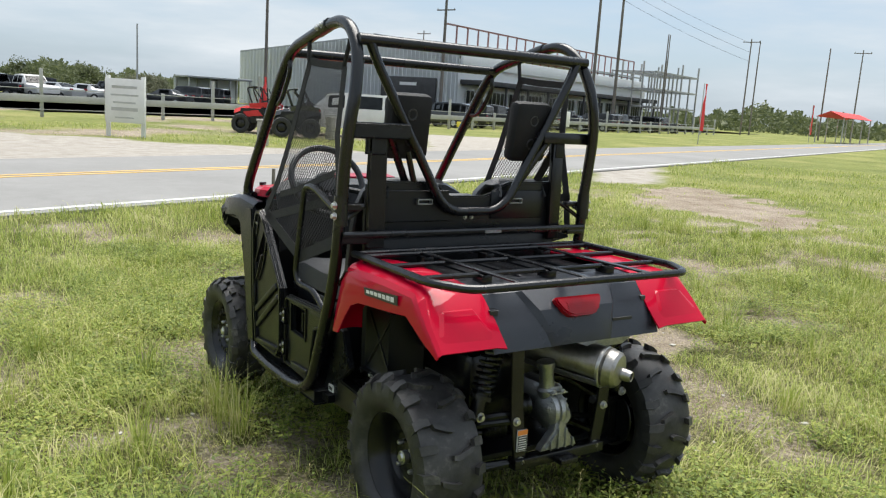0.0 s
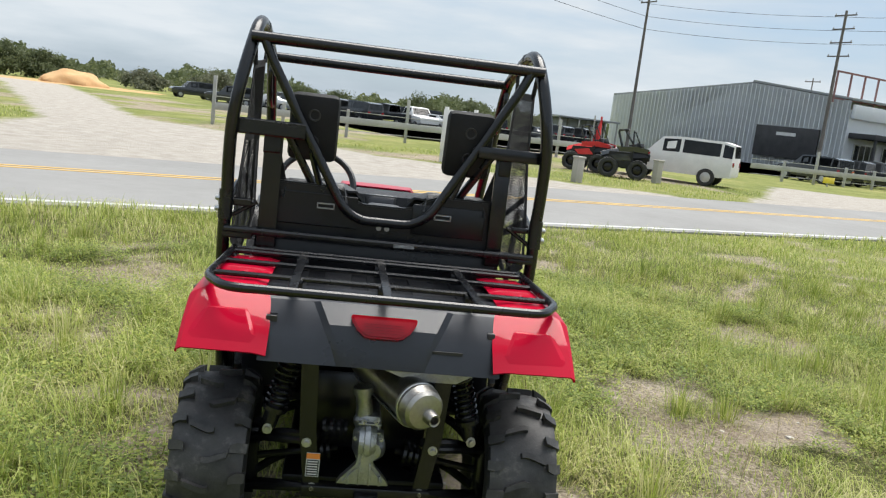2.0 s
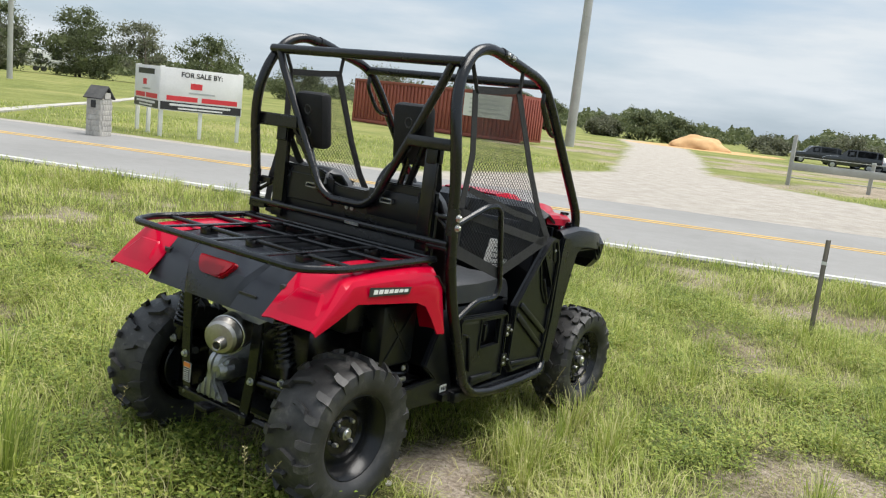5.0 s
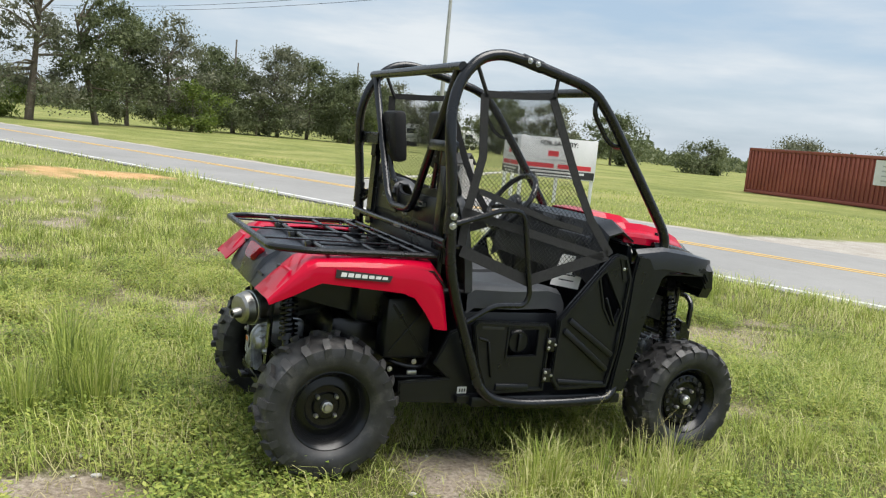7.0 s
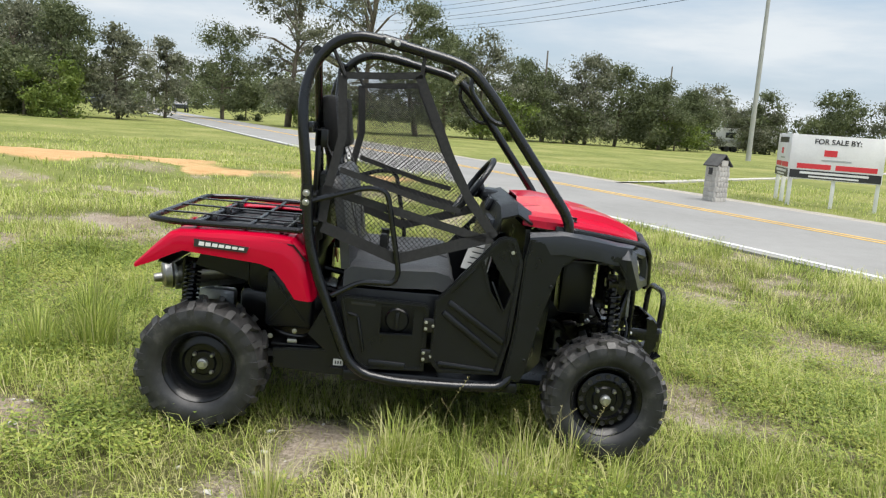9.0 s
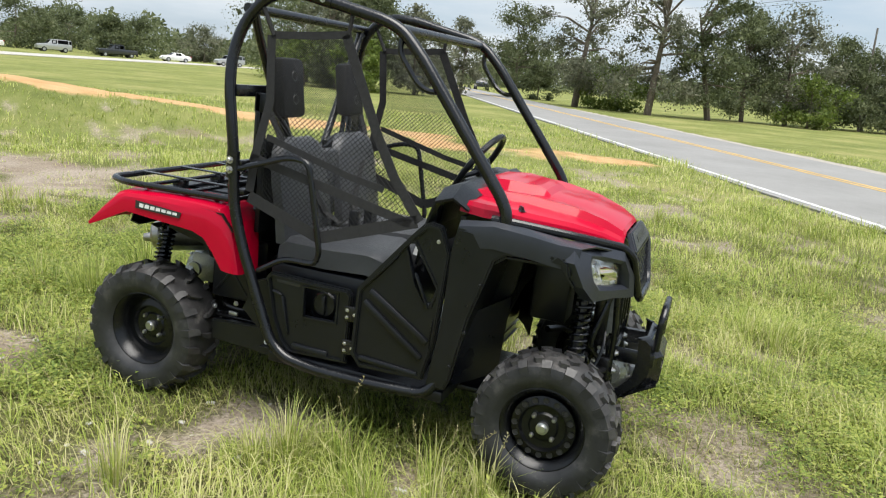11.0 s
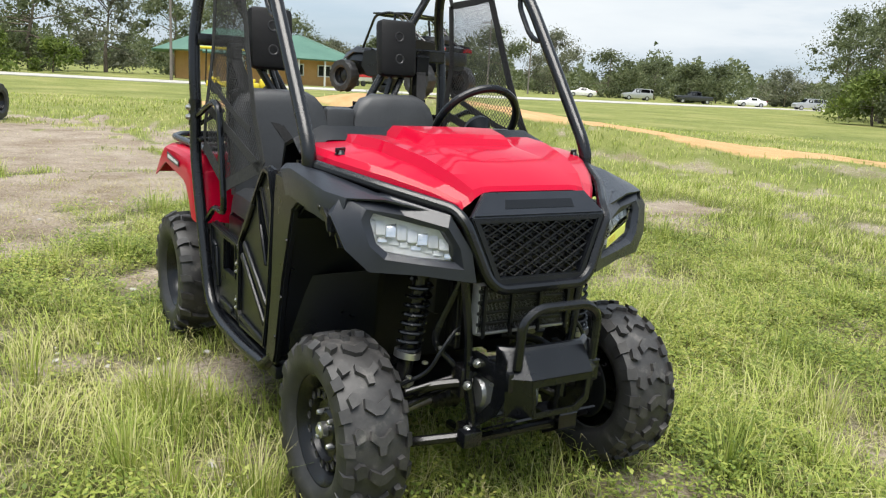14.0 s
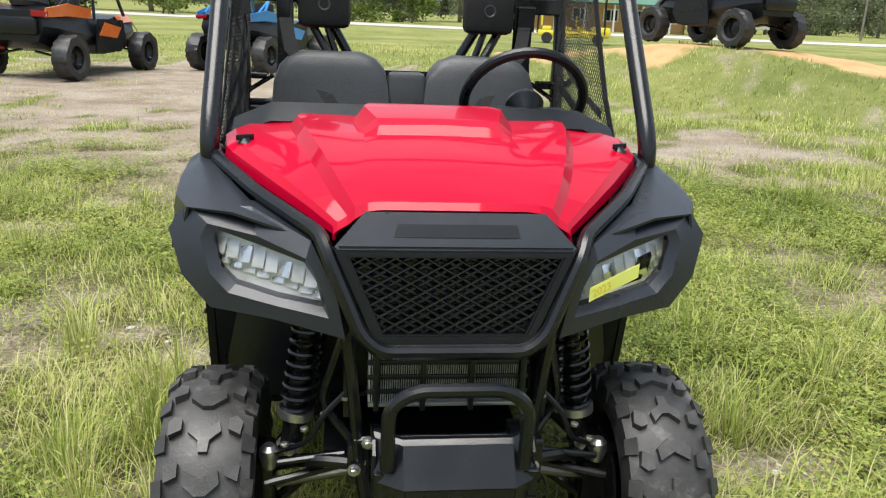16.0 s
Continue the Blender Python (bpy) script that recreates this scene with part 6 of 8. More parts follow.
for k in range(6):
    a = 2 * math.pi * k / 6
    part("drive_bolt", bolt(bmesh.new(), (-0.007 + 0.040 * math.cos(a), -1.122, 0.452 + 0.066 * math.sin(a)), (0, -1, 0), 0.006, 0.008), BRIGHT, fd)
part("bellows", lathe(bmesh.new(), [(0, 0)] + [(0.034 + (0.008 if i % 2 else 0), i * 0.012) for i in range(8)] + [(0, 0.085)], 18, Matrix.Translation((-0.16, -1.02, 0.44)) @ Matrix.Rotation(radians(90), 4, "Y")), BLACK_SATIN, fd)


# ---- grass and weeds ----
rng = np.random.default_rng(7)
GRID, GN = 34.0, 300
gx = np.linspace(-GRID, GRID, GN + 1)
lines = np.array([q for q in SHEET if abs(q) < GRID + 3])
sheet_z = np.array([[height(x, y) for x in lines] for y in lines])
tab = np.array([[(height(x, y), *covers(x, y), road_uv(x, y)[1]) for x in gx] for y in gx])


def sampled(x, y):
    """Height, soil, grit, sand and distance past the road's edge, between the points of a table."""
    u, v = (x + GRID) / (2 * GRID) * GN, (y + GRID) / (2 * GRID) * GN
    i, j = np.clip(u.astype(int), 0, GN - 1), np.clip(v.astype(int), 0, GN - 1)
    a, b = (u - i)[:, None], (v - j)[:, None]
    out = (tab[j, i] * (1 - a) + tab[j, i + 1] * a) * (1 - b) + (tab[j + 1, i] * (1 - a) + tab[j + 1, i + 1] * a) * b
    i, j = np.clip(np.searchsorted(lines, x) - 1, 0, len(lines) - 2), np.clip(np.searchsorted(lines, y) - 1, 0, len(lines) - 2)
    a, b = np.clip((x - lines[i]) / (lines[i + 1] - lines[i]), 0, 1), np.clip((y - lines[j]) / (lines[j + 1] - lines[j]), 0, 1)
    out[:, 0] = (sheet_z[j, i] * (1 - a) + sheet_z[j, i + 1] * a) * (1 - b) + (sheet_z[j + 1, i] * (1 - a) + sheet_z[j + 1, i + 1] * a) * b
    return out


def tri_mesh(name, verts, tris, material):
    me = bpy.data.meshes.new(name)
    me.vertices.add(len(verts))
    me.vertices.foreach_set("co", verts.astype(np.float32).ravel())
    me.loops.add(tris.size)
    me.loops.foreach_set("vertex_index", tris.astype(np.int32).ravel())
    me.polygons.add(len(tris))
    me.polygons.foreach_set("loop_start", np.arange(0, tris.size, 3, dtype=np.int32))
    me.update(calc_edges=True)
    me.materials.append(material)
    return me


def blade_arrays(x, y, z, tall, wide, lean, turn):
    """Bent tapering blades of three triangles each."""
    n = len(x)
    ct, st = np.cos(turn), np.sin(turn)
    side = np.stack([-st, ct, np.zeros(n)], 1) * (wide / 2)[:, None]
    base = np.stack([x, y, z - 0.01], 1)
    mid = base + np.stack([ct * tall * lean * 0.35, st * tall * lean * 0.35, tall * 0.6], 1)
    tip = base + np.stack([ct * tall * lean, st * tall * lean, tall * (1 - 0.35 * lean)], 1)
    v = np.stack([base - side, base + side, mid - side * 0.75, mid + side * 0.75, tip], 1).reshape(-1, 3)
    k = (np.arange(n) * 5)[:, None, None]
    t = (k + np.array([[0, 1, 3], [0, 3, 2], [2, 3, 4]])[None]).reshape(-1, 3)
    return v, t


def patchy(x, y, size, seed):
    """Smooth random values between 0 and 1 over the ground, in patches of the given size."""
    g = np.random.default_rng(seed).uniform(0, 1, (128, 128))
    u, v = x / size + 400.3, y / size + 400.7
    i, j = np.floor(u).astype(int), np.floor(v).astype(int)
    a, b = u - i, v - j
    a, b = a * a * (3 - 2 * a), b * b * (3 - 2 * b)
    i, j, k, m = i % 128, j % 128, (i + 1) % 128, (j + 1) % 128
    return (g[j, i] * (1 - a) + g[j, k] * a) * (1 - b) + (g[m, i] * (1 - a) + g[m, k] * a) * b


def lushness(x, y):
    return 0.45 * patchy(x, y, 1.7, 31) + 0.35 * patchy(x, y, 0.55, 32) + 0.20 * patchy(x, y, 0.2, 33)


def grown(count, r0, r1, tall, wide, bare=0.42, thin=0.0, lean=(0.15, 1.1)):
    """Blades between two distances from the middle, thinner where the soil is bare; none on road, grit or sand."""
    a = rng.uniform(0, 2 * np.pi, count)
    r = np.sqrt(rng.uniform(r0 * r0, r1 * r1, count))
    x, y = r * np.cos(a) + 0.8, r * np.sin(a)
    s = sampled(x, y)
    lush = lushness(x, y)
    keep = (rng.uniform(0, 1, count) > np.clip((s[:, 1] - 0.16) / bare, 0, 0.97)) & (s[:, 2] < 0.3) & (s[:, 3] < 0.45) & ((s[:, 4] < -0.25) | (s[:, 4] > 6.25)) & (lush + rng.uniform(0, 0.25, count) > thin)
    x, y, z, s, lush = x[keep], y[keep], s[keep, 0], s[keep], lush[keep]
    n = len(x)
    h = rng.uniform(0.5, 1.3, n) * tall * (0.35 + 1.3 * lush) * np.clip(1.25 - s[:, 1], 0.5, 1.2) * (1 + 0.7 * np.clip(1 + s[:, 4] / 2.5, 0, 1) * (s[:, 4] < 0))
    flow = 6.28 * patchy(x, y, 0.8, 41)
    return blade_arrays(x, y, z, h, rng.uniform(0.7, 1.3, n) * wide, rng.uniform(lean[0], lean[1], n), flow + rng.normal(0, 1.3, n))


def joined(parts):
    vs, ts, o = [], [], 0
    for v, t in parts:
        vs.append(v)
        ts.append(t + o)
        o += len(v)
    return np.concatenate(vs), np.concatenate(ts)


def clumps(centres, per, tall, wide, spread):
    out = []
    for cx, cy in centres:
        n = int(per * rng.uniform(0.7, 1.3))
        a, r = rng.uniform(0, 2 * np.pi, n), np.abs(rng.normal(0, spread, n))
        x, y = cx + r * np.cos(a), cy + r * np.sin(a)
        z = sampled(x, y)[:, 0]
        out.append(blade_arrays(x, y, z, rng.uniform(0.45, 1.15, n) * tall * rng.uniform(0.75, 1.25), np.full(n, wide), rng.uniform(0.05, 0.8, n), a + rng.normal(0, 0.5, n)))
    return joined(out)


v, t = joined([grown(170000, 0.0, 4.6, 0.060, 0.0046, 0.62), grown(85000, 4.4, 7.6, 0.070, 0.0062, 0.62), grown(95000, 0.0, 4.8, 0.150, 0.0040, 0.5, 0.46, (0.5, 1.7)), grown(185000, 4.4, 10.5, 0.105, 0.0070, 0.55, 0.27, (0.2, 1.4)), grown(100000, 9.8, 17.0, 0.10, 0.012, 0.6, 0.12, (0.2, 1.4)), grown(110000, 16.0, 30.0, 0.10, 0.014, 0.6, 0.16)])
tagged(new("grass", tri_mesh("grass", v, t, GRASS)), "short yellow-green roadside grass, thin over bare soil", "grass", kind="stuff")

spots = [(0.75, 0.55), (0.85, 0.25), (0.72, 0.75), (0.95, 0.62), (0.80, -0.05), (1.05, 0.4), (-0.75, 0.45), (-0.72, 0.25), (0.9, 0.95), (0.7, 0.1)]
cand = rng.uniform((-8, -8), (8, 6.0), (420, 2))
sc = sampled(cand[:, 0], cand[:, 1])
cand = [tuple(p) for p, q in zip(cand, sc) if q[1] < 0.5 and q[4] < -0.6 and q[3] < 0.3 and not (abs(p[0]) < 0.75 and abs(p[1]) < 1.3)][:240]
v, t = joined([clumps(spots, 90, 0.30, 0.0042, 0.055), clumps([(-0.38, -1.78), (-0.63, -1.90), (-0.33, -2.08)], 170, 0.46, 0.0048, 0.085), clumps(cand, 80, 0.25, 0.0046, 0.065)])
tagged(new("tall_grass", tri_mesh("tall_grass", v, t, GRASS)), "taller tufts of green grass in the verge", "grass", kind="stuff")


def weeds(count, r1):
    """Low broad-leaved plants: whorls of small diamond leaves."""
    a, r = rng.uniform(0, 2 * np.pi, count), r1 * np.sqrt(rng.uniform(0, 1, count))
    px_, py_ = r * np.cos(a) + 0.6, r * np.sin(a)
    s = sampled(px_, py_)
    patch = 0.6 * patchy(px_, py_, 0.75, 51) + 0.4 * patchy(px_, py_, 0.25, 52)
    keep = (rng.uniform(0.40, 0.66, count) < patch) & (s[:, 1] < 0.66) & (s[:, 4] < -0.5) & (s[:, 3] < 0.3)
    px_, py_, pz_ = px_[keep], py_[keep], s[keep, 0]
    per = 19
    n = len(px_) * per
    cx, cy, cz = np.repeat(px_, per), np.repeat(py_, per), np.repeat(pz_, per)
    tall = np.repeat(rng.uniform(0.05, 0.16, len(px_)), per)
    ang = rng.uniform(0, 2 * np.pi, n)
    up = rng.uniform(0.15, 1.0, n) * tall
    out = rng.uniform(0.01, 0.05, n)
    c = np.stack([cx + np.cos(ang) * out, cy + np.sin(ang) * out, cz + up], 1)
    ln, wd = rng.uniform(0.012, 0.030, n), rng.uniform(0.004, 0.009, n)
    d = np.stack([np.cos(ang), np.sin(ang), rng.uniform(-0.3, 0.7, n)], 1)
    d /= np.linalg.norm(d, axis=1)[:, None]
    sd = np.stack([-np.sin(ang), np.cos(ang), rng.uniform(-0.3, 0.3, n)], 1)
    v = np.stack([c, c + d * (ln * 0.5)[:, None] + sd * wd[:, None], c + d * ln[:, None], c + d * (ln * 0.5)[:, None] - sd * wd[:, None]], 1).reshape(-1, 3)
    k = (np.arange(n) * 4)[:, None, None]
    return v, (k + np.array([[0, 1, 2], [0, 2, 3]])[None]).reshape(-1, 3)


v, t = weeds(38000, 5.2)
tagged(new("weeds", tri_mesh("weeds", v, t, WEED)), "low bright green broad-leaved weeds among the grass", "weeds", kind="stuff")


def seed_stems():
    pts = [(0.78, 0.50), (0.86, 0.62), (0.70, 0.35), (0.95, 0.55), (0.66, 0.62), (0.90, 0.30), (0.78, 0.80), (1.0, 0.75), (0.74, 0.15), (0.13, -1.42), (-0.02, -1.40), (0.52, -1.40), (0.48, -1.36), (-0.35, -1.35), (-0.9, 0.3), (-0.8, 0.5), (1.1, -0.9), (-0.2, -1.45)]
    more = rng.uniform((-5, -4.5), (5, 4.5), (70, 2))
    pts += [tuple(p) for p in more if not (abs(p[0]) < 0.8 and abs(p[1]) < 1.4)]
    bm = bmesh.new()
    for x, y in pts:
        z = height(x, y)
        h, a = rng.uniform(0.22, 0.48), rng.uniform(0, 6.28)
        b = Vector((math.cos(a), math.sin(a), 0)) * h * rng.uniform(0.1, 0.55)
        p = [Vector((x, y, z)), Vector((x, y, z)) + b * 0.25 + Vector((0, 0, h * 0.6)), Vector((x, y, z)) + b + Vector((0, 0, h))]
        tube(bm, p, 0.0016, 3, 0.1, False, 0.0009)
        e = p[2] - p[1]
        for k in range(14):
            q = p[1].lerp(p[2], 0.45 + 0.04 * k)
            s = Vector((math.cos(k * 2.4), math.sin(k * 2.4), 0.7)) * 0.011
            w = e.cross(s).normalized() * 0.0022
            f = [bm.verts.new(c) for c in (q, q + s * 0.5 + w, q + s, q + s * 0.5 - w)]
            bm.faces.new(f)
    return solid("seed_stems", bm, STRAW, "dry straw-coloured grass stems with seed heads", "grass", kind="stuff")


seed_stems()


def thatch(count, r1):
    """Dry straw lying flat among the grass and on the soil."""
    a, r = rng.uniform(0, 2 * np.pi, count), r1 * np.sqrt(rng.uniform(0, 1, count))
    x, y = r * np.cos(a) + 0.8, r * np.sin(a)
    s = sampled(x, y)
    keep = (s[:, 4] < -0.3) & (s[:, 3] < 0.4) & (rng.uniform(0, 1, count) < 0.35 + 0.6 * np.sin(x * 1.4 + 2 * np.sin(y * 0.8)) ** 2)
    x, y, z = x[keep], y[keep], s[keep, 0] + 0.012
    n = len(x)
    return blade_arrays(x, y, z, rng.uniform(0.02, 0.05, n), rng.uniform(0.002, 0.005, n), rng.uniform(1.2, 3.2, n), rng.uniform(0, 2 * np.pi, n))


v, t = thatch(70000, 6.5)
tagged(new("dry_thatch", tri_mesh("dry_thatch", v, t, STRAW)), "dry straw-coloured dead grass lying on the ground", "dead grass", kind="stuff")


def pebbles():
    bm = bmesh.new()
    for k in range(70):
        px_, py_, a, b, turn, _ = PATCHES[k % 12]
        x, y = px_ + rng.normal(0, a * 0.5), py_ + rng.normal(0, b * 0.6)
        r = rng.uniform(0.006, 0.020)
        m = Matrix.Translation((x, y, height(x, y) + r * 0.2)) @ Matrix.Rotation(rng.uniform(0, 6), 4, "Z") @ Matrix.Diagonal((r * 1.4, r, r * 0.6, 1))
        g = bmesh.ops.create_icosphere(bm, subdivisions=1, radius=1.0, matrix=m)
    return solid("pebbles", bm, STONE, "small pale stones on the bare soil", "stones", kind="stuff")


pebbles()


# ---- trees ----
def tree(name, x, y, tall, wide, leaf, seed, label, leaves=1500, size=0.34, bare=0.28, dense=22, group="trees along the road", z=0.0):
    g = np.random.default_rng(seed)
    base = thing(name, pose(x, y, z), label, "tree" if name == "tree" else "bush", group)
    bm = bmesh.new()
    r0 = 0.020 * tall + 0.03
    top = Vector((g.normal(0, 0.05) * tall, g.normal(0, 0.05) * tall, tall * 0.72))
    trunk = [Vector((0, 0, -0.2)), top * 0.3 + Vector((g.normal(0, 0.02) * tall, 0, 0)), top * 0.65, top]
    tube(bm, trunk, r0, 8, tall * 0.1, False, r0 * 0.25)
    blobs = []
    for k in range(dense):
        a, u = g.uniform(0, 2 * math.pi), g.uniform(0, 1)
        hgt = tall * (bare + (0.97 - bare) * u)
        rad = wide / 2 * math.sqrt(max(0.05, 1 - (2 * u - 0.75) ** 2 * 0.7)) * g.uniform(0.25, 0.95)
        c = Vector((math.cos(a) * rad, math.sin(a) * rad, hgt))
        blobs.append((c, g.uniform(0.10, 0.21) * wide + 0.12))
        s = trunk[1].lerp(top, min(1.0, u * 0.9))
        if k % 2 == 0:
            tube(bm, [s, s.lerp(c, 0.5) + Vector((0, 0, 0.03 * tall)), c], r0 * 0.3, 5, 0.2, False, r0 * 0.08)
    part("trunk", bm, BARK, base)
    per = leaves // dense
    cs = np.repeat(np.array([list(c) for c, _ in blobs]), per, 0)
    rs = np.repeat(np.array([r for _, r in blobs]), per)
    n = len(cs)
    d = g.normal(0, 1, (n, 3))
    d /= np.linalg.norm(d, axis=1)[:, None]
    core = g.uniform(0, 1, n) < 0.24
    c = cs + d * (rs * np.where(core, g.uniform(0.0, 0.6, n), g.uniform(0.45, 0.98, n)))[:, None] * np.array([1.15, 1.15, 0.75])
    e1 = g.normal(0, 1, (n, 3))
    e1 /= np.linalg.norm(e1, axis=1)[:, None]
    e2 = np.cross(e1, g.normal(0, 1, (n, 3)))
    e2 /= np.linalg.norm(e2, axis=1)[:, None]
    s = (g.uniform(0.5, 1.2, n) * size * np.where(core, 2.2, 1.0))[:, None]
    v = np.stack([c - e1 * s * 0.7, c + e1 * s * 0.7, c + e2 * s * 0.75], 1).reshape(-1, 3)
    ob = new("crown", tri_mesh("crown", v, np.arange(3 * n).reshape(-1, 3), leaf))
    ob.parent = base
    return base


OAK, THIN, BUSH = "dark green oak with an uneven spreading crown", "tall grey-green tree with sparse feathery foliage", "dense bright green bush at the field edge"
k = 0
for x, y, h, w, leaf, lab in [
    (-60, -34, 11.5, 10, LEAF, OAK), (-57, -29.5, 10.0, 8, LEAF_GREY, THIN), (-53, -27, 9.0, 7, LEAF_GREY, THIN), (-51, -24, 9.2, 7, LEAF, OAK), (-53.5, -21.2, 8.0, 6, LEAF_GREY, THIN), (-63, -30, 11, 9, LEAF, OAK), (-66, -38, 12, 11, LEAF, OAK), (-70, -44, 12, 11, LEAF, OAK),
    (-68, -22.5, 8.4, 5.5, LEAF_GREY, THIN), (-79, -20.2, 9.2, 9, LEAF, OAK), (-66, -11.5, 14.0, 8, LEAF_GREY, THIN), (-62, -5.0, 14.5, 9, LEAF_GREY, THIN), (-64, -0.5, 11.0, 8, LEAF, OAK), (-71, 5.5, 9.6, 9, LEAF_GREY, THIN), (-70, 2.0, 9.0, 7, LEAF, OAK),
    (-76, 9.5, 7.6, 7, LEAF, OAK), (-80, 12.5, 7.4, 7, LEAF, OAK), (-78, 16.5, 8.6, 8, LEAF_GREY, THIN), (-80, 20, 8.0, 8, LEAF, OAK), (-78, 24, 6.8, 7, LEAF, OAK), (-84, 29, 6.2, 6, LEAF, OAK), (-97, 42, 6.0, 8, LEAF_GREY, THIN), (-94, 50, 5.6, 8, LEAF, OAK)]:
    k += 1
    h, w = (h * 0.8, w * 0.82) if y < -20.5 else (h, w)
    tree("tree", x, y, h, w, leaf, k, lab, (8500 if y < -20.5 else 14000) if leaf is LEAF else (7000 if y < -20.5 else 12000), 0.14, 0.10, 50 if leaf is LEAF else 64)
for x, y, h, w in [(-49, -25.5, 4.2, 6), (-47.5, -22.6, 3.6, 5), (-50, -28.5, 3.4, 6), (-82, -18.5, 3.4, 5), (-66, -8, 3.6, 6), (-68, 7, 3.8, 7), (-76, 14, 3.6, 8), (-79, 26, 3.4, 7), (-60, -32, 3.5, 7)]:
    k += 1
    tree("bush", x, y, h, w, LEAF_BRIGHT if k % 3 else LEAF, k, BUSH, 5000, 0.15, 0.03, 24, "bushes at the field edge")
# far rows
far = [(-99.9, 36.7, 8.5, 10), (-97.5, 43, 7.5, 9), (-94, 50.5, 8.2, 11), (-90, 57, 7.6, 10), (-86, 63, 6.8, 10), (-78, 72, 6.4, 10), (-70.5, 80, 8.2, 12), (-64, 86, 7.4, 11), (-58, 90, 6.0, 9), (-103, 30, 8.0, 10), (-41, 99, 5.6, 9), (-37.5, 101, 4.8, 7), (-46, 97, 4.0, 6),
       (-50, 82, 6.4, 5), (-47.5, 84, 6.0, 5), (-19, 115, 5.6, 9), (-8, 116, 4.8, 8), (-2, 119, 4.2, 9), (-28, 110, 3.4, 7), (10, 121, 5.6, 10), (17.5, 118, 5.2, 12), (25, 116, 4.6, 9)]
for x, y, h, w in far:
    k += 1
    h, w = (h * 0.62, w * 0.9) if y > 70 else (h, w)
    tree("tree", x, y, h, w, LEAF if k % 3 else LEAF_GREY, k, "dark green tree in the far treeline", 7000, 0.19, 0.03, 30, "far treeline trees")
back = [(26, -76, 10, 12), (18, -78, 11, 12), (10, -80, 11, 13), (3, -80, 11, 13), (-5, -86, 11, 13), (-13, -94, 11, 12), (-22, -101, 11, 13), (-31, -108, 11.5, 14), (-40, -112, 10, 12), (-48, -113, 6, 9), (-58, -118, 7, 10), (-70, -118, 10.5, 13), (-79, -114, 11, 14), (-88, -110, 10.5, 13), (-97, -106, 8, 12),
        (-110, -108, 7, 12), (-122, -104, 6.5, 12), (-134, -98, 6.5, 12), (-146, -90, 6.5, 12), (-150, -80, 6, 12), (-155, -70, 6, 12), (-158, -60, 6, 12), (34, -74, 10, 12), (42, -72, 10, 12), (-102, -92, 6, 8)]
for x, y, h, w in back:
    k += 1
    tree("tree", x, y, h, w, LEAF if k % 4 else LEAF_GREY, k, "dark green tree behind the back road", 7500, 0.22, 0.02, 32, "trees behind the back road")
for x, y in [(2, -70.5), (-1.5, -71.5), (8, -69), (-6, -76), (15, -68)]:
    k += 1
    tree("bush", x, y, 3.0, 5, LEAF_BRIGHT, k, "light green shrub beside the back road", 2000, 0.18, 0.03, 14, "shrubs by the back road")


def far_woods():
    """Low dark woods that close the horizon all round."""
    g = np.random.default_rng(99)
    n = 300000
    a = g.uniform(0, 2 * np.pi, n)
    r = g.uniform(190, 330, n)
    h = 7.5 + 2.5 * np.sin(a * 23) + 1.5 * np.sin(a * 61 + 1) + 1.2 * np.sin(a * 143) + 0.8 * np.sin(a * 367)
    h = np.where((a > 0.25) & (a < 2.75), h * 0.55, h)
    c = np.stack([r * np.cos(a), r * np.sin(a), h * g.uniform(0, 1, n) ** 0.8], 1)
    e1, e2 = g.normal(0, 1, (n, 3)), g.normal(0, 1, (n, 3))
    e1 /= np.linalg.norm(e1, axis=1)[:, None]
    e2 /= np.linalg.norm(e2, axis=1)[:, None]
    s = g.uniform(0.35, 0.95, n)[:, None]
    v = np.stack([c - e1 * s, c + e2 * s, c + e1 * s], 1).reshape(-1, 3)
    tagged(new("far_woods", tri_mesh("far_woods", v, np.arange(3 * n).reshape(-1, 3), LEAF)), "dark low woods along the horizon", "woods", kind="stuff")


far_woods()


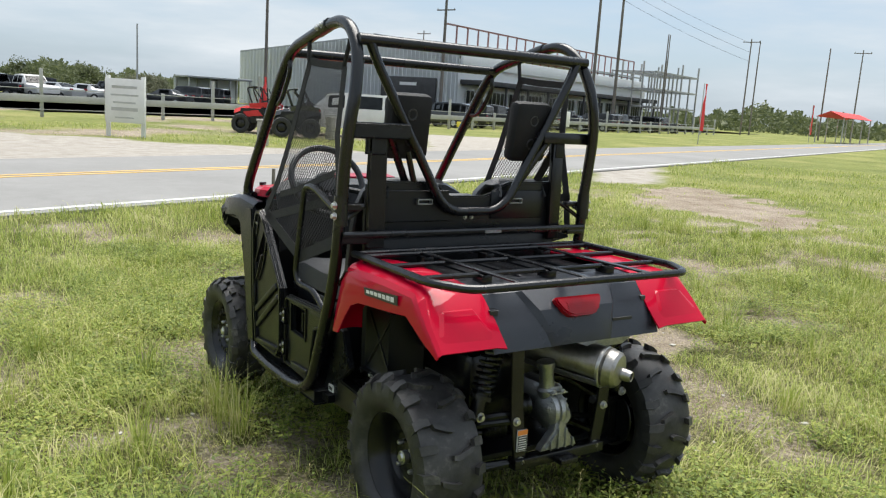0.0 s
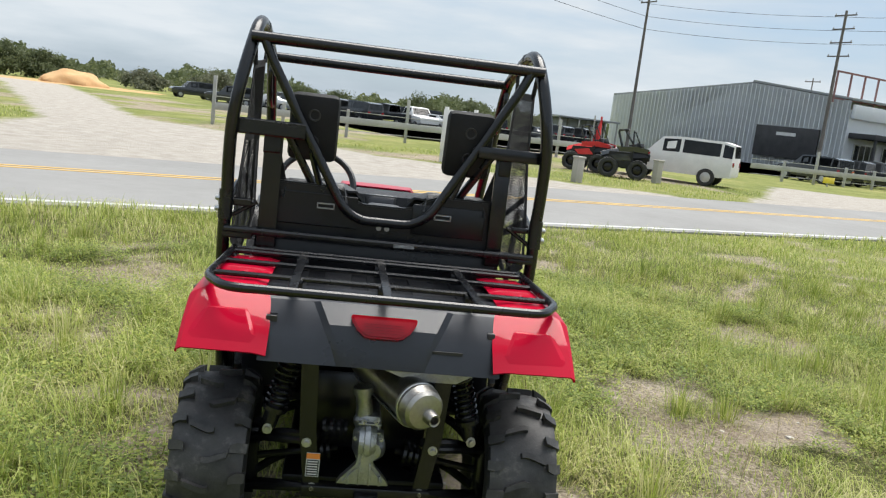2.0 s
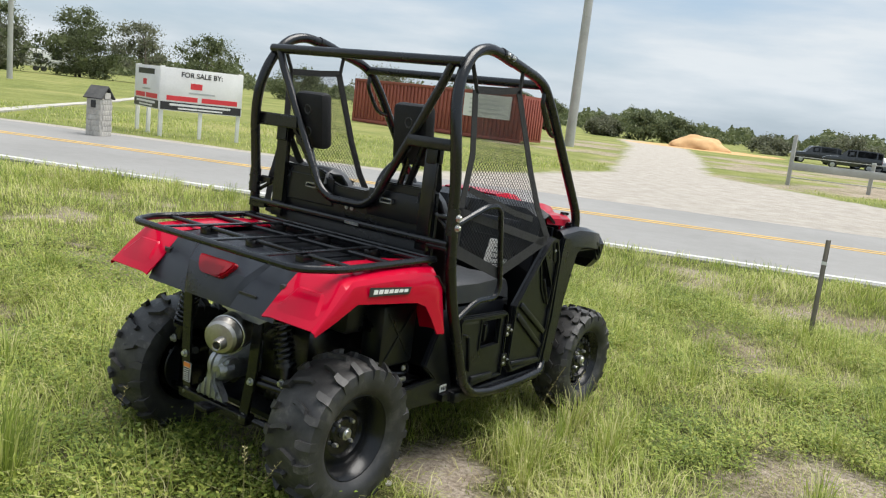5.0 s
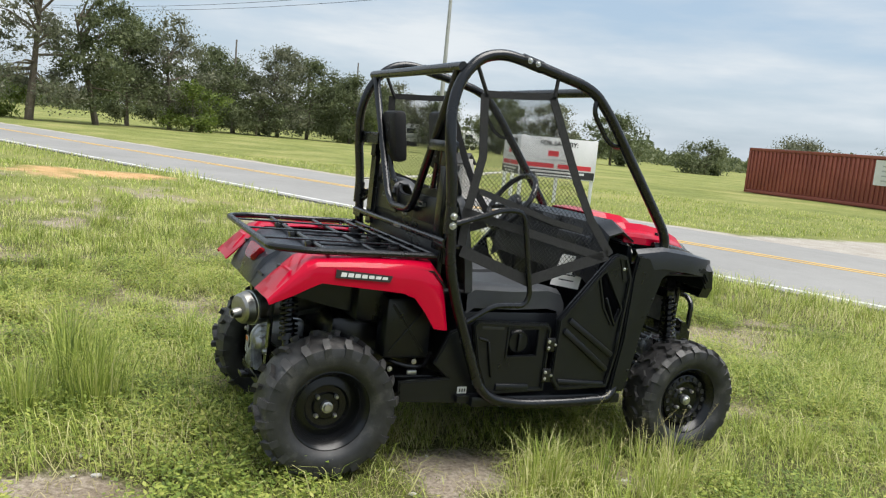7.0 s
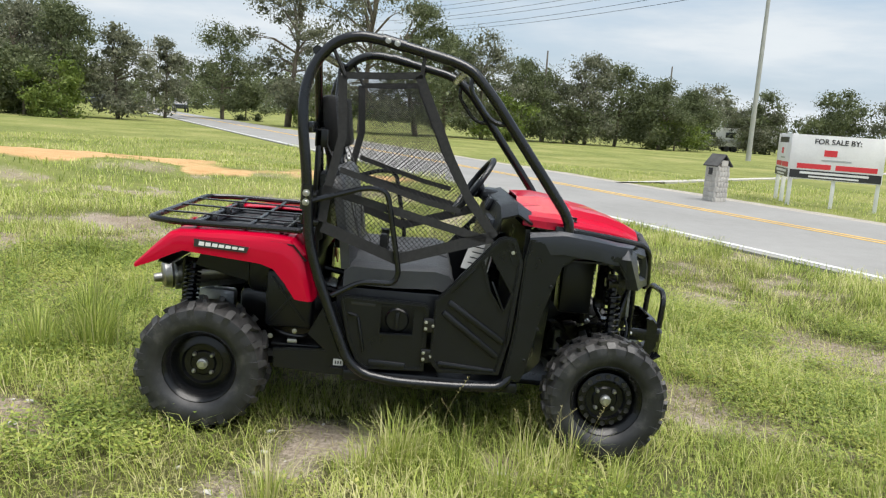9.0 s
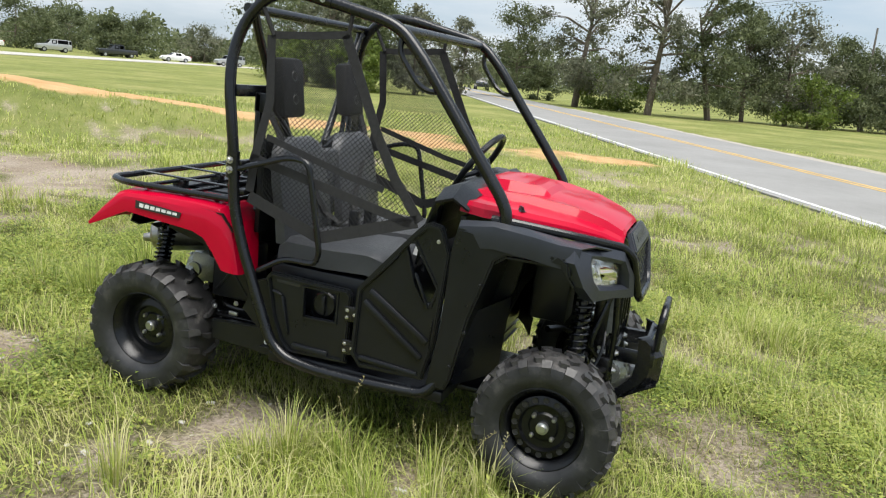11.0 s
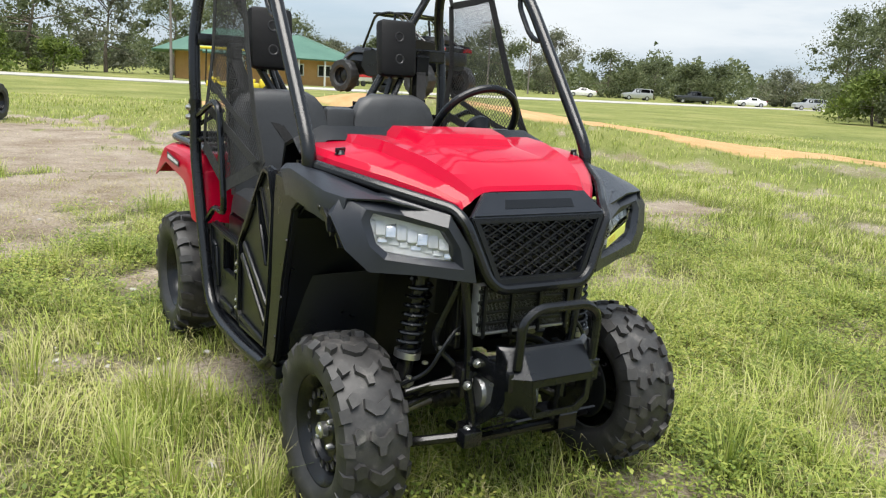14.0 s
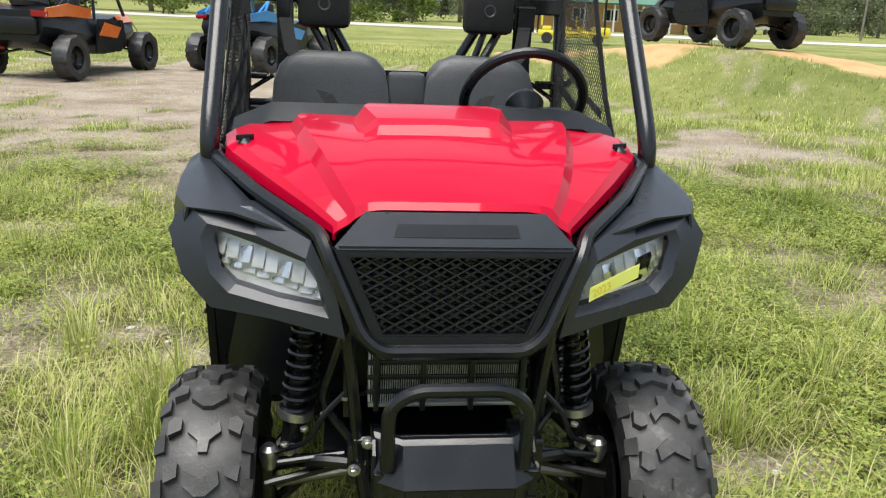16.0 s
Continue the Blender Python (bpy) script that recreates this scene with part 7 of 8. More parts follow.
# ---- other vehicles ----
STATIONS = {  # along the length from the rear: place, half width, floor, belt, roof half width, roof
    "van": [(-2.45, 0.86, 0.45, 0.95, 0.70, 1.05), (-2.40, 0.93, 0.35, 1.02, 0.74, 1.60), (-2.1, 0.97, 0.30, 1.05, 0.78, 1.74), (-0.5, 0.98, 0.28, 1.06, 0.80, 1.77), (0.55, 0.98, 0.28, 1.05, 0.78, 1.72), (1.45, 0.97, 0.28, 1.03, 0.80, 1.06), (2.15, 0.93, 0.30, 0.90, 0.75, 0.93), (2.50, 0.80, 0.38, 0.68, 0.60, 0.70)],
    "sedan": [(-2.30, 0.80, 0.42, 0.90, 0.65, 0.95), (-2.1, 0.88, 0.32, 0.95, 0.70, 1.00), (-1.35, 0.90, 0.28, 0.97, 0.70, 1.08), (-0.75, 0.90, 0.26, 0.96, 0.62, 1.40), (0.25, 0.90, 0.26, 0.95, 0.62, 1.42), (1.05, 0.90, 0.26, 0.93, 0.72, 0.97), (1.95, 0.86, 0.28, 0.82, 0.70, 0.85), (2.30, 0.74, 0.36, 0.62, 0.55, 0.64)],
    "suv": [(-2.35, 0.84, 0.50, 1.05, 0.70, 1.15), (-2.30, 0.92, 0.42, 1.10, 0.74, 1.68), (-1.9, 0.95, 0.38, 1.12, 0.78, 1.78), (-0.3, 0.95, 0.36, 1.12, 0.80, 1.80), (0.45, 0.95, 0.36, 1.10, 0.78, 1.74), (1.05, 0.95, 0.36, 1.08, 0.82, 1.12), (2.05, 0.92, 0.40, 1.00, 0.80, 1.04), (2.35, 0.84, 0.46, 0.82, 0.70, 0.85)],
    "pickup": [(-2.85, 0.90, 0.60, 1.05, 0.88, 1.10), (-2.80, 0.98, 0.52, 1.12, 0.92, 1.16), (-0.95, 1.00, 0.48, 1.14, 0.92, 1.18), (-0.85, 1.00, 0.48, 1.16, 0.78, 1.80), (-0.10, 1.00, 0.46, 1.16, 0.80, 1.88), (0.60, 1.00, 0.46, 1.15, 0.78, 1.82), (1.20, 1.00, 0.46, 1.14, 0.86, 1.18), (2.60, 0.98, 0.50, 1.06, 0.88, 1.12), (2.85, 0.90, 0.55, 0.95, 0.8, 1.0)]}
MODELS = {}


def car(kind, paint, x, y, yaw, label, group, z=0.0):
    key = (kind, paint.name)
    m = pose(x, y, z, 0, 0, yaw)
    if key in MODELS:
        ob = copy_thing(MODELS[key], m)
        return tagged(ob, label, "car", group)
    base = thing("car", m, label, "car", group)
    st = STATIONS[kind]
    bm = bmesh.new()
    loops = []
    for s, w, zb, zt, rw, zr in st:
        loops.append([bm.verts.new(p) for p in ((s, -w * 0.94, zb), (s, -w, (zb + zt) / 2), (s, -w * 0.97, zt), (s, -rw, zr), (s, rw, zr), (s, w * 0.97, zt), (s, w, (zb + zt) / 2), (s, w * 0.94, zb))])
    for a, b in zip(loops, loops[1:]):
        for i in range(8):
            bm.faces.new((a[i], a[(i + 1) % 8], b[(i + 1) % 8], b[i]))
    bm.faces.new(loops[0])
    bm.faces.new(loops[-1][::-1])
    part("body", bm, paint, base, "", 35)
    cab = [q for q in st if q[5] > q[3] + 0.35]
    for sy in (1, -1):
        for a, b in zip(cab, cab[1:]):
            def on(q, f):
                w0, w1 = q[1] * 0.97, q[4]
                return Vector((q[0], sy * (w0 + (w1 - w0) * f + 0.006), q[3] + (q[5] - q[3]) * f))
            bm = bmesh.new()
            c = [on(a, 0.1).lerp(on(b, 0.1), 0.05), on(a, 0.1).lerp(on(b, 0.1), 0.95), on(a, 0.86).lerp(on(b, 0.86), 0.95), on(a, 0.86).lerp(on(b, 0.86), 0.05)]
            bm.faces.new([bm.verts.new(p) for p in c])
            bmesh.ops.solidify(bm, geom=list(bm.faces), thickness=0.004)
            part("window", bm, DARK_GLASS, base)
        for s in (st[0][0] + 0.95, st[-1][0] - 0.9):
            bm = lathe(bmesh.new(), [(0.20, 0.09), (0.20, 0.115), (0.33, 0.115), (0.345, 0.08), (0.345, -0.1), (0.32, -0.115), (0, -0.115)], 24, Matrix.Translation((s, sy * (st[2][1] - 0.10), 0.345)) @ Matrix.Rotation(radians(-90 * sy), 4, "X"))
            wh = part("wheel", bm, RUBBER, base)
            part("rim", lathe(bmesh.new(), [(0, 0.10), (0.06, 0.105), (0.19, 0.085), (0.205, 0.112)], 16, Matrix.Translation((s, sy * (st[2][1] - 0.10), 0.345)) @ Matrix.Rotation(radians(-90 * sy), 4, "X")), CAR_SILVER, wh)
        part("tail_light", boxed((st[0][0] - 0.01, sy * 0.62, 0.85), (st[0][0] + 0.12, sy * 0.86, 1.02), 0.01), RED_LENS, base)
        part("headlamp", boxed((st[-1][0] - 0.22, sy * 0.45, 0.62), (st[-1][0] - 0.02, sy * 0.72, 0.76), 0.02), CHROME, base)
    f, g = cab[-1], st[st.index(cab[-1]) + 1]
    r0, r1 = cab[0], st[max(0, st.index(cab[0]) - 1)]
    for a, b in ((f, g), (r0, r1)):
        bm = bmesh.new()
        d = 0.012 if b[0] > a[0] else -0.012
        c = [(a[0] + (b[0] - a[0]) * 0.08 + d, s * a[4] * 0.92, a[5] - (a[5] - b[5]) * 0.08 + 0.008) for s in (-1, 1)] + [(a[0] + (b[0] - a[0]) * 0.92 + d, s * b[4] * 0.96, a[5] - (a[5] - b[5]) * 0.92 + 0.008) for s in (1, -1)]
        bm.faces.new([bm.verts.new(p) for p in c])
        bmesh.ops.solidify(bm, geom=list(bm.faces), thickness=0.004)
        part("windscreen", bm, DARK_GLASS, base)
    MODELS[key] = base
    return base


def side_by_side(paint, accent, x, y, z, yaw, label, long=3.0, pitch=0.0, roof=None, flash=None):
    """A four-wheel sport buggy: hull, doors, cage, arms, springs and knobbly wheels, heading along +x."""
    base = thing("buggy", pose(x, y, z, 0, pitch, yaw), label, "buggy", "parked buggies")
    h, a = long / 2, long / 2 - 0.42
    hull = [(-h + 0.10, 0.50, 0.62, 1.10), (-h + 0.35, 0.60, 0.50, 1.16), (-a + 0.55, 0.66, 0.40, 1.05), (0.1, 0.70, 0.36, 0.92), (a - 0.65, 0.68, 0.38, 1.02), (a - 0.10, 0.60, 0.46, 1.02), (h - 0.12, 0.42, 0.52, 0.86)]
    bm = bmesh.new()
    ls = [[bm.verts.new(p) for p in ((s, -w * 0.8, zb), (s, -w, (zb + zt) / 2), (s, -w * 0.85, zt), (s, w * 0.85, zt), (s, w, (zb + zt) / 2), (s, w * 0.8, zb))] for s, w, zb, zt in hull]
    for p, q in zip(ls, ls[1:]):
        for i in range(6):
            bm.faces.new((p[i], p[(i + 1) % 6], q[(i + 1) % 6], q[i]))
    bm.faces.new(ls[0])
    bm.faces.new(ls[-1][::-1])
    part("body", bm, BLACK_PLASTIC, base, "", 25)
    for sy in (1, -1):
        part("rear_panel", skin([[(s, sy * w, z0), (s, sy * (w + 0.03), z1)] for s, w, z0, z1 in ((-h + 0.08, 0.56, 1.0, 1.14), (-h + 0.55, 0.66, 1.02, 1.22), (-a + 0.75, 0.70, 0.98, 1.14))], 0.02), flash or paint, base)
        part("door", plate([(-0.42, 0.42), (0.42, 0.40), (0.62, 0.62), (0.55, 0.95), (-0.30, 0.98)], (), 0.03, Matrix(((1, 0, 0, 0), (0, 0, sy, sy * 0.70), (0, 1, 0, 0), (0, 0, 0, 1))), 0.008), BLACK_PLASTIC, base)
        part("door_flash", plate([(-0.30, 0.70), (0.30, 0.64), (0.46, 0.82), (-0.10, 0.92)], (), 0.012, Matrix(((1, 0, 0, 0), (0, 0, sy, sy * 0.727), (0, 1, 0, 0), (0, 0, 0, 1))), 0.004), flash or paint, base)
        part("front_panel", skin([[(s, sy * w, z0), (s, sy * (w + 0.12), z1)] for s, w, z0, z1 in ((a - 0.72, 0.60, 1.02, 0.90), (a - 0.15, 0.50, 1.06, 0.92), (h - 0.10, 0.36, 0.90, 0.74))], 0.02), flash or paint, base)
        part("cage_side", piped([(-h + 0.50, sy * 0.62, 1.05), (-a + 0.60, sy * 0.60, 1.72), (-0.05, sy * 0.60, 1.80), (0.35, sy * 0.60, 1.74), (a - 0.45, sy * 0.62, 1.02)], 0.030, 8, 0.12), accent, base)
        part("cage_post", piped([(-0.30, sy * 0.66, 0.95), (-0.22, sy * 0.60, 1.78)], 0.026, 8, 0), accent, base)
        part("cage_brace", piped([(-h + 0.35, sy * 0.58, 1.12), (-0.28, sy * 0.60, 1.74)], 0.022, 8, 0), accent, base)
        part("tail_light", boxed((-h + 0.04, sy * 0.36, 1.02), (-h + 0.12, sy * 0.58, 1.09), 0.01), RED_LENS, base)
        part("headlamp", boxed((h - 0.2, sy * 0.18, 0.80), (h - 0.08, sy * 0.36, 0.88), 0.01), CHROME, base)
        for s in (a, -a):
            wm = Matrix.Translation((s, sy * 0.74, 0.37)) @ Matrix.Rotation(radians(-90 * sy), 4, "X")
            tm = lathe(bmesh.new(), [(0.19, -0.11), (0.24, -0.14), (0.345, -0.135), (0.36, -0.08), (0.36, 0.08), (0.345, 0.135), (0.24, 0.14), (0.19, 0.11)], 48, wm)
            iw = wm.inverted()
            for q in tm.verts:
                c = iw @ q.co
                rr = math.hypot(c.x, c.y)
                if rr > 0.34:
                    an = math.atan2(c.y, c.x) * 24 / (2 * math.pi) + (0.5 if c.z > 0 else 0)
                    k = 1.035 if int(math.floor(an * 2)) % 2 else 0.965
                    q.co = wm @ Vector((c.x * k, c.y * k, c.z))
            wh = part("wheel", tm, RUBBER, base)
            part("rim", lathe(bmesh.new(), [(0, 0.02), (0.06, 0.03), (0.15, 0.01), (0.185, 0.06), (0.195, 0.11), (0.195, -0.1)], 16, wm), BLACK_SATIN, wh)
            bm = bmesh.new()
            for dz, dx in ((-0.02, 0.20), (-0.02, -0.20), (0.14, 0.10)):
                rod(bm, (s + dx, sy * 0.24, 0.48 + dz), (s, sy * 0.66, 0.36 + dz * 0.7), 0.022, 6)
            part("suspension_arm", bm, BLACK_SATIN, base)
            part("spring", rod(bmesh.new(), (s * 0.90, sy * 0.34, 1.0), (s * 0.97, sy * 0.52, 0.46), 0.055, 8), accent if roof else FLAG_RED, base)
    for s, z in ((-a + 0.60, 1.72), (0.30, 1.75)):
        part("cage_cross", piped([(s, -0.60, z), (s, 0.60, z)], 0.026, 8, 0), accent, base)
    part("rear_box", boxed((-h + 0.02, -0.42, 0.72), (-h + 0.25, 0.42, 1.0), 0.04), BLACK_PLASTIC, base)
    for sy in (0.30, -0.30):
        part("seat", boxed((-0.55, sy - 0.20, 0.70), (-0.38, sy + 0.20, 1.36), 0.06), BLACK_PLASTIC, base)
    part("spare_wheel", lathe(bmesh.new(), [(0.12, 0), (0.26, -0.02), (0.30, 0.06), (0.28, 0.16), (0.12, 0.14)], 20, Matrix.Translation((-h + 0.55, 0, 1.14)) @ Matrix.Rotation(0.2, 4, "Y")), RUBBER, base)
    if roof:
        part("roof", boxed((-a + 0.55, -0.62, 1.765), (0.42, 0.62, 1.80), 0.012), roof, base)
    return base


side_by_side(FLAG_RED, BLACK_TUBE, -7.45, -13.9, 0.92, 292, "black and red sport buggy parked on a sand mound", 3.1, 0, BLACK_PLASTIC, BLACK_PLASTIC)
side_by_side(BLUE, BLUE, 1.93, -15.3, 0.0, 245, "blue four-seat sport buggy parked on bare soil", 3.2, 0, BLUE)
side_by_side(ORANGE, BLACK_TUBE, 5.1, -12.9, 0.0, 256, "black and orange four-seat sport buggy on bare soil", 3.3)
side_by_side(FLAG_RED, BLACK_TUBE, 9.4, 28.0, 0.0, 150, "small black and red buggy beside the parked van", 1.9, 0, None, FLAG_RED)
side_by_side(CAR_DARK, BLACK_TUBE, 10.1, 25.9, 0.0, 160, "small black buggy beside the parked van", 1.9)

car("suv", WHITE, 13.1, 28.2, 145, "white minivan parked on the grass by a driveway", "")
car("pickup", CAR_DARK, -118.5, -36.0, 21.5, "dark pickup truck on the country road", "")
lot = [("suv", CAR_DARK), ("suv", CAR_DARK), ("sedan", CAR_SILVER), ("suv", CAR_DARK), ("sedan", CAR_DARK), ("sedan", CAR_SILVER), ("pickup", CAR_DARK)]
NAMES = {"pickup": "pickup truck", "suv": "sport utility vehicle", "sedan": "sedan", "van": "minivan"}
TONE = {"white_paint": "white", "charcoal_paint": "dark grey", "silver_paint": "silver"}


def lot_car(kind, paint, u, v, yaw):
    p = RO + RU * u + RV * v
    car(kind, paint, p.x, p.y, yaw, f"{TONE[paint.name]} {NAMES[kind]} parked in the fenced dealer lot", "cars in the dealer lot")


for i in range(9):
    kd, pt = lot[(i * 3) % 7]
    lot_car(kd, pt, 20 + i * 3.4, 52 + (i % 3) * 1.5, 118 + (i * 37) % 25)
for i in range(15):
    kd, pt = [("suv", CAR_DARK), ("suv", CAR_DARK), ("pickup", CAR_DARK), ("sedan", CAR_DARK)][i % 4]
    lot_car(kd, pt, 44 + i * 3.3, 24.5 + (i % 2) * 0.7, 112 + (i * 29) % 16)
for i in range(8):
    kd, pt = lot[(i * 2 + 1) % 7]
    lot_car(kd, pt, 60 + i * 6, 34, 112)
for i in range(7):
    kd, pt = lot[(i * 2) % 7]
    lot_car(kd, pt, 16 + i * 4.2, 66 + (i % 2) * 2, 190)
for i, (x, y) in enumerate([(-3.5, 71), (5.5, 68), (-17, 86), (-11, 82), (-7, 79)]):
    car(["sedan", "pickup", "suv", "sedan", "suv"][i], [CAR_SILVER, WHITE, CAR_DARK, CAR_SILVER, CAR_DARK][i], x, y, (195, 290, 205, 200, 215)[i], ["silver sedan", "white pickup truck", "dark sport utility vehicle", "silver sedan", "dark sport utility vehicle"][i] + " parked at the edge of the field", "vehicles in the field lot")
for i in range(9):
    car(["sedan", "suv", "pickup"][i % 3], [WHITE, CAR_SILVER, CAR_DARK][i % 3], -84 - 7 * i, -98 + 5.2 * i, 330, "car far off along the back road", "cars far off")


# ---- buildings ----
def framed(m, w, h, parent, name="window", pane=DARK_GLASS, frame=WHITE, bars=1):
    """A window or shutter in a wall, facing -y of m, at m's origin (its lower left)."""
    fr = part(name, plate([(0, 0), (w, 0), (w, h), (0, h)], ([(0.12, 0.12), (w - 0.12, 0.12), (w - 0.12, h - 0.12), (0.12, h - 0.12)],), 0.12, m @ Matrix(((1, 0, 0, 0), (0, 0, -1, 0), (0, 1, 0, 0), (0, 0, 0, 1)))), frame, parent)
    part("pane", boxed((0.1, -0.05, 0.1), (w - 0.1, 0.02, h - 0.1), 0, m), pane, fr)
    for i in range(bars):
        x = w * (i + 1) / (bars + 1)
        part("bar", boxed((x - 0.05, -0.10, 0.1), (x + 0.05, -0.02, h - 0.1), 0, m), frame, fr)
    return fr


def showroom():
    RC, LC = Vector((56.5, 85.0)), Vector((39.0, 118.0))
    base = thing("showroom_building", pose(0, 0, 0), "large grey metal-sided dealer building with a low gable", "building")
    e1 = (LC - RC).normalized()
    e2 = Vector((0.93, 0.367)).normalized()
    far_r = RC + e2 * 62
    L = (LC - RC).length
    peak = RC + e1 * L * 0.36
    bm = bmesh.new()
    pts = [(RC, 0), (LC, 0), (LC, 7.6), (peak, 10.2), (RC, 8.6)]
    m2 = [bm.verts.new((p.x, p.y, z - (0.3 if z == 0 else 0))) for p, z in pts]
    bm.faces.new(m2)
    bmesh.ops.solidify(bm, geom=list(bm.faces), thickness=0.3)
    gable = part("wall", bm, METAL_WALL, base)
    n = 60
    for i in range(n):
        p = RC.lerp(LC, (i + 0.5) / n)
        k = (p - RC).length / L
        top = 8.6 + (10.2 - 8.6) * k / 0.36 if k < 0.36 else 10.2 + (7.6 - 10.2) * (k - 0.36) / 0.64
        nn = Vector((e1.y, -e1.x)) * 0.17
        nn = nn if nn.dot(Vector((-1, -1))) > 0 else -nn
        part("siding_rib", boxed((p.x + nn.x - 0.04, p.y + nn.y - 0.04, 0), (p.x + nn.x + 0.04, p.y + nn.y + 0.04, top - 0.1)), METAL_WALL, gable)
    for a, b, za, zb in ((LC, peak, 7.7, 10.3), (peak, RC, 10.3, 8.7)):
        bm = skin([[(a.x, a.y, za), (b.x, b.y, zb)], [((a + e2 * 60).x, (a + e2 * 60).y, za), ((b + e2 * 60).x, (b + e2 * 60).y, zb)]], 0.25)
        part("roof", bm, METAL_ROOF, base)
    M = Matrix(((e2.x, -e2.y, 0, RC.x), (e2.y, e2.x, 0, RC.y), (0, 0, 1, 0), (0, 0, 0, 1)))
    part("wall", boxed((0, 0, -0.3), (62, 0.3, 7.6), 0, M), METAL_WALL, base)
    part("canopy", boxed((0.5, -3.4, 4.4), (60, 0.0, 5.0), 0.05, M), DARK_WALL, base)
    part("parapet", boxed((0.2, -0.5, 6.6), (60, -0.05, 8.2), 0.03, M), METAL_WALL, base)
    for i in range(11):
        part("canopy_post", boxed((0.9 + i * 5.8, -3.3, -0.2), (1.15 + i * 5.8, -3.05, 4.4), 0, M), DARK_WALL, base)
        framed(M @ Matrix.Translation((1.8 + i * 5.4, -0.02, 0.4)), 4.2, 3.4, base, bars=3, frame=CAR_SILVER)
    # dark sign panel and door on the gable
    G = Matrix(((e1.x, 0, 0, RC.x), (e1.y, 0, 0, RC.y), (0, 0, 1, 0), (0, 0, 0, 1)))
    nn = Vector((e1.y, -e1.x))
    nn = nn if nn.dot(Vector((-1, -1))) > 0 else -nn
    GM = Matrix(((-e1.x, -nn.x, 0, RC.x + e1.x * 11.5), (-e1.y, -nn.y, 0, RC.y + e1.y * 11.5), (0, 0, 1, 0), (0, 0, 0, 1)))
    part("sign_panel", boxed((0, -0.5, 1.2), (8.5, -0.2, 5.0), 0.03, GM), DARK_WALL, base, "black panel sign with pale bar")
    part("sign_bar", boxed((3.0, -0.56, 3.9), (5.6, -0.49, 4.3), 0, GM), WHITE, base)
    # steel frame above the parapet
    fr = part("roof_frame", boxed((-2, 1.0, 11.6), (58, 1.2, 11.8), 0, M), STEEL_FRAME, base, "primer-red steel frame on the roof")
    part("frame_beam", boxed((-2, 1.0, 8.6), (58, 1.2, 8.75), 0, M), STEEL_FRAME, fr)
    for i in range(25):
        part("frame_post", boxed((-2 + i * 2.5, 1.0, 8.2), (-1.84 + i * 2.5, 1.18, 11.7), 0, M), STEEL_FRAME, fr)


showroom()


def open_frame():
    """A bare steel structure going up far down the road."""
    base = thing("steel_structure", pose(113, 99, 0, 0, 0, 20), "grey steel frame structure under construction", "structure frame")
    for i in range(6):
        for j in range(3):
            part("column", boxed((i * 4 - 10, j * 4, -0.2), (i * 4 - 9.75, j * 4 + 0.25, 11.5 if i % 2 else 9.5)), POLE_STEEL, base)
    for z in (3.5, 6.5, 9.4):
        for j in range(3):
            part("beam", boxed((-10, j * 4, z), (10.2, j * 4 + 0.2, z + 0.25)), POLE_STEEL, base)
        for i in range(6):
            part("beam", boxed((i * 4 - 10, 0, z), (i * 4 - 9.8, 8.2, z + 0.2)), POLE_STEEL, base)


open_frame()


def shed_row():
    base = thing("open_shed", pose(30.5, 103, 0, 0, 0, 10), "low open shed with a flat grey roof", "shed")
    part("roof", boxed((-4.5, -2, 3.0), (4.5, 2, 3.25), 0.04), METAL_ROOF, base)
    for x in (-4.2, -1.4, 1.4, 4.2):
        for y in (-1.8, 1.8):
            part("post", boxed((x - 0.08, y - 0.08, -0.2), (x + 0.08, y + 0.08, 3.0)), POLE_STEEL, base)
    part("back_wall", boxed((-4.5, 1.9, -0.2), (4.5, 2.02, 3.0)), METAL_WALL, base)


shed_row()


def container():
    base = thing("shipping_container", pose(-32.7, 34.2, 0.03, 0, 0, 1.2), "weathered red steel shipping container on grass", "container")
    part("body", boxed((0.05, 0.05, 0.1), (12.1, 2.4, 2.55)), RUST, base)
    for i in range(44):
        part("corrugation", boxed((0.22 + i * 0.268, -0.015, 0.22), (0.36 + i * 0.268, 0.06, 2.42), 0.01), RUST, base)
    for x0, x1, z0, z1 in ((0, 12.15, 2.45, 2.6), (0, 12.15, 0.0, 0.18), (0, 0.16, 0, 2.6), (12.0, 12.16, 0, 2.6)):
        part("edge_rail", boxed((x0, -0.03, z0), (x1, 0.1, z1), 0.01), RUST, base)
    for i in range(8):
        part("corrugation", boxed((12.08, 0.2 + i * 0.27, 0.22), (12.17, 0.34 + i * 0.27, 2.4), 0.01), RUST, base)
    part("banner", boxed((8.3, -0.05, 1.15), (11.4, -0.035, 2.4)), WHITE, base, "pale banner with faded print")
    for i in range(4):
        part("print_bar", boxed((8.7, -0.056, 1.35 + 0.24 * i), (11.0 - 0.3 * (i % 2), -0.049, 1.42 + 0.24 * i)), CAR_SILVER, base)


container()


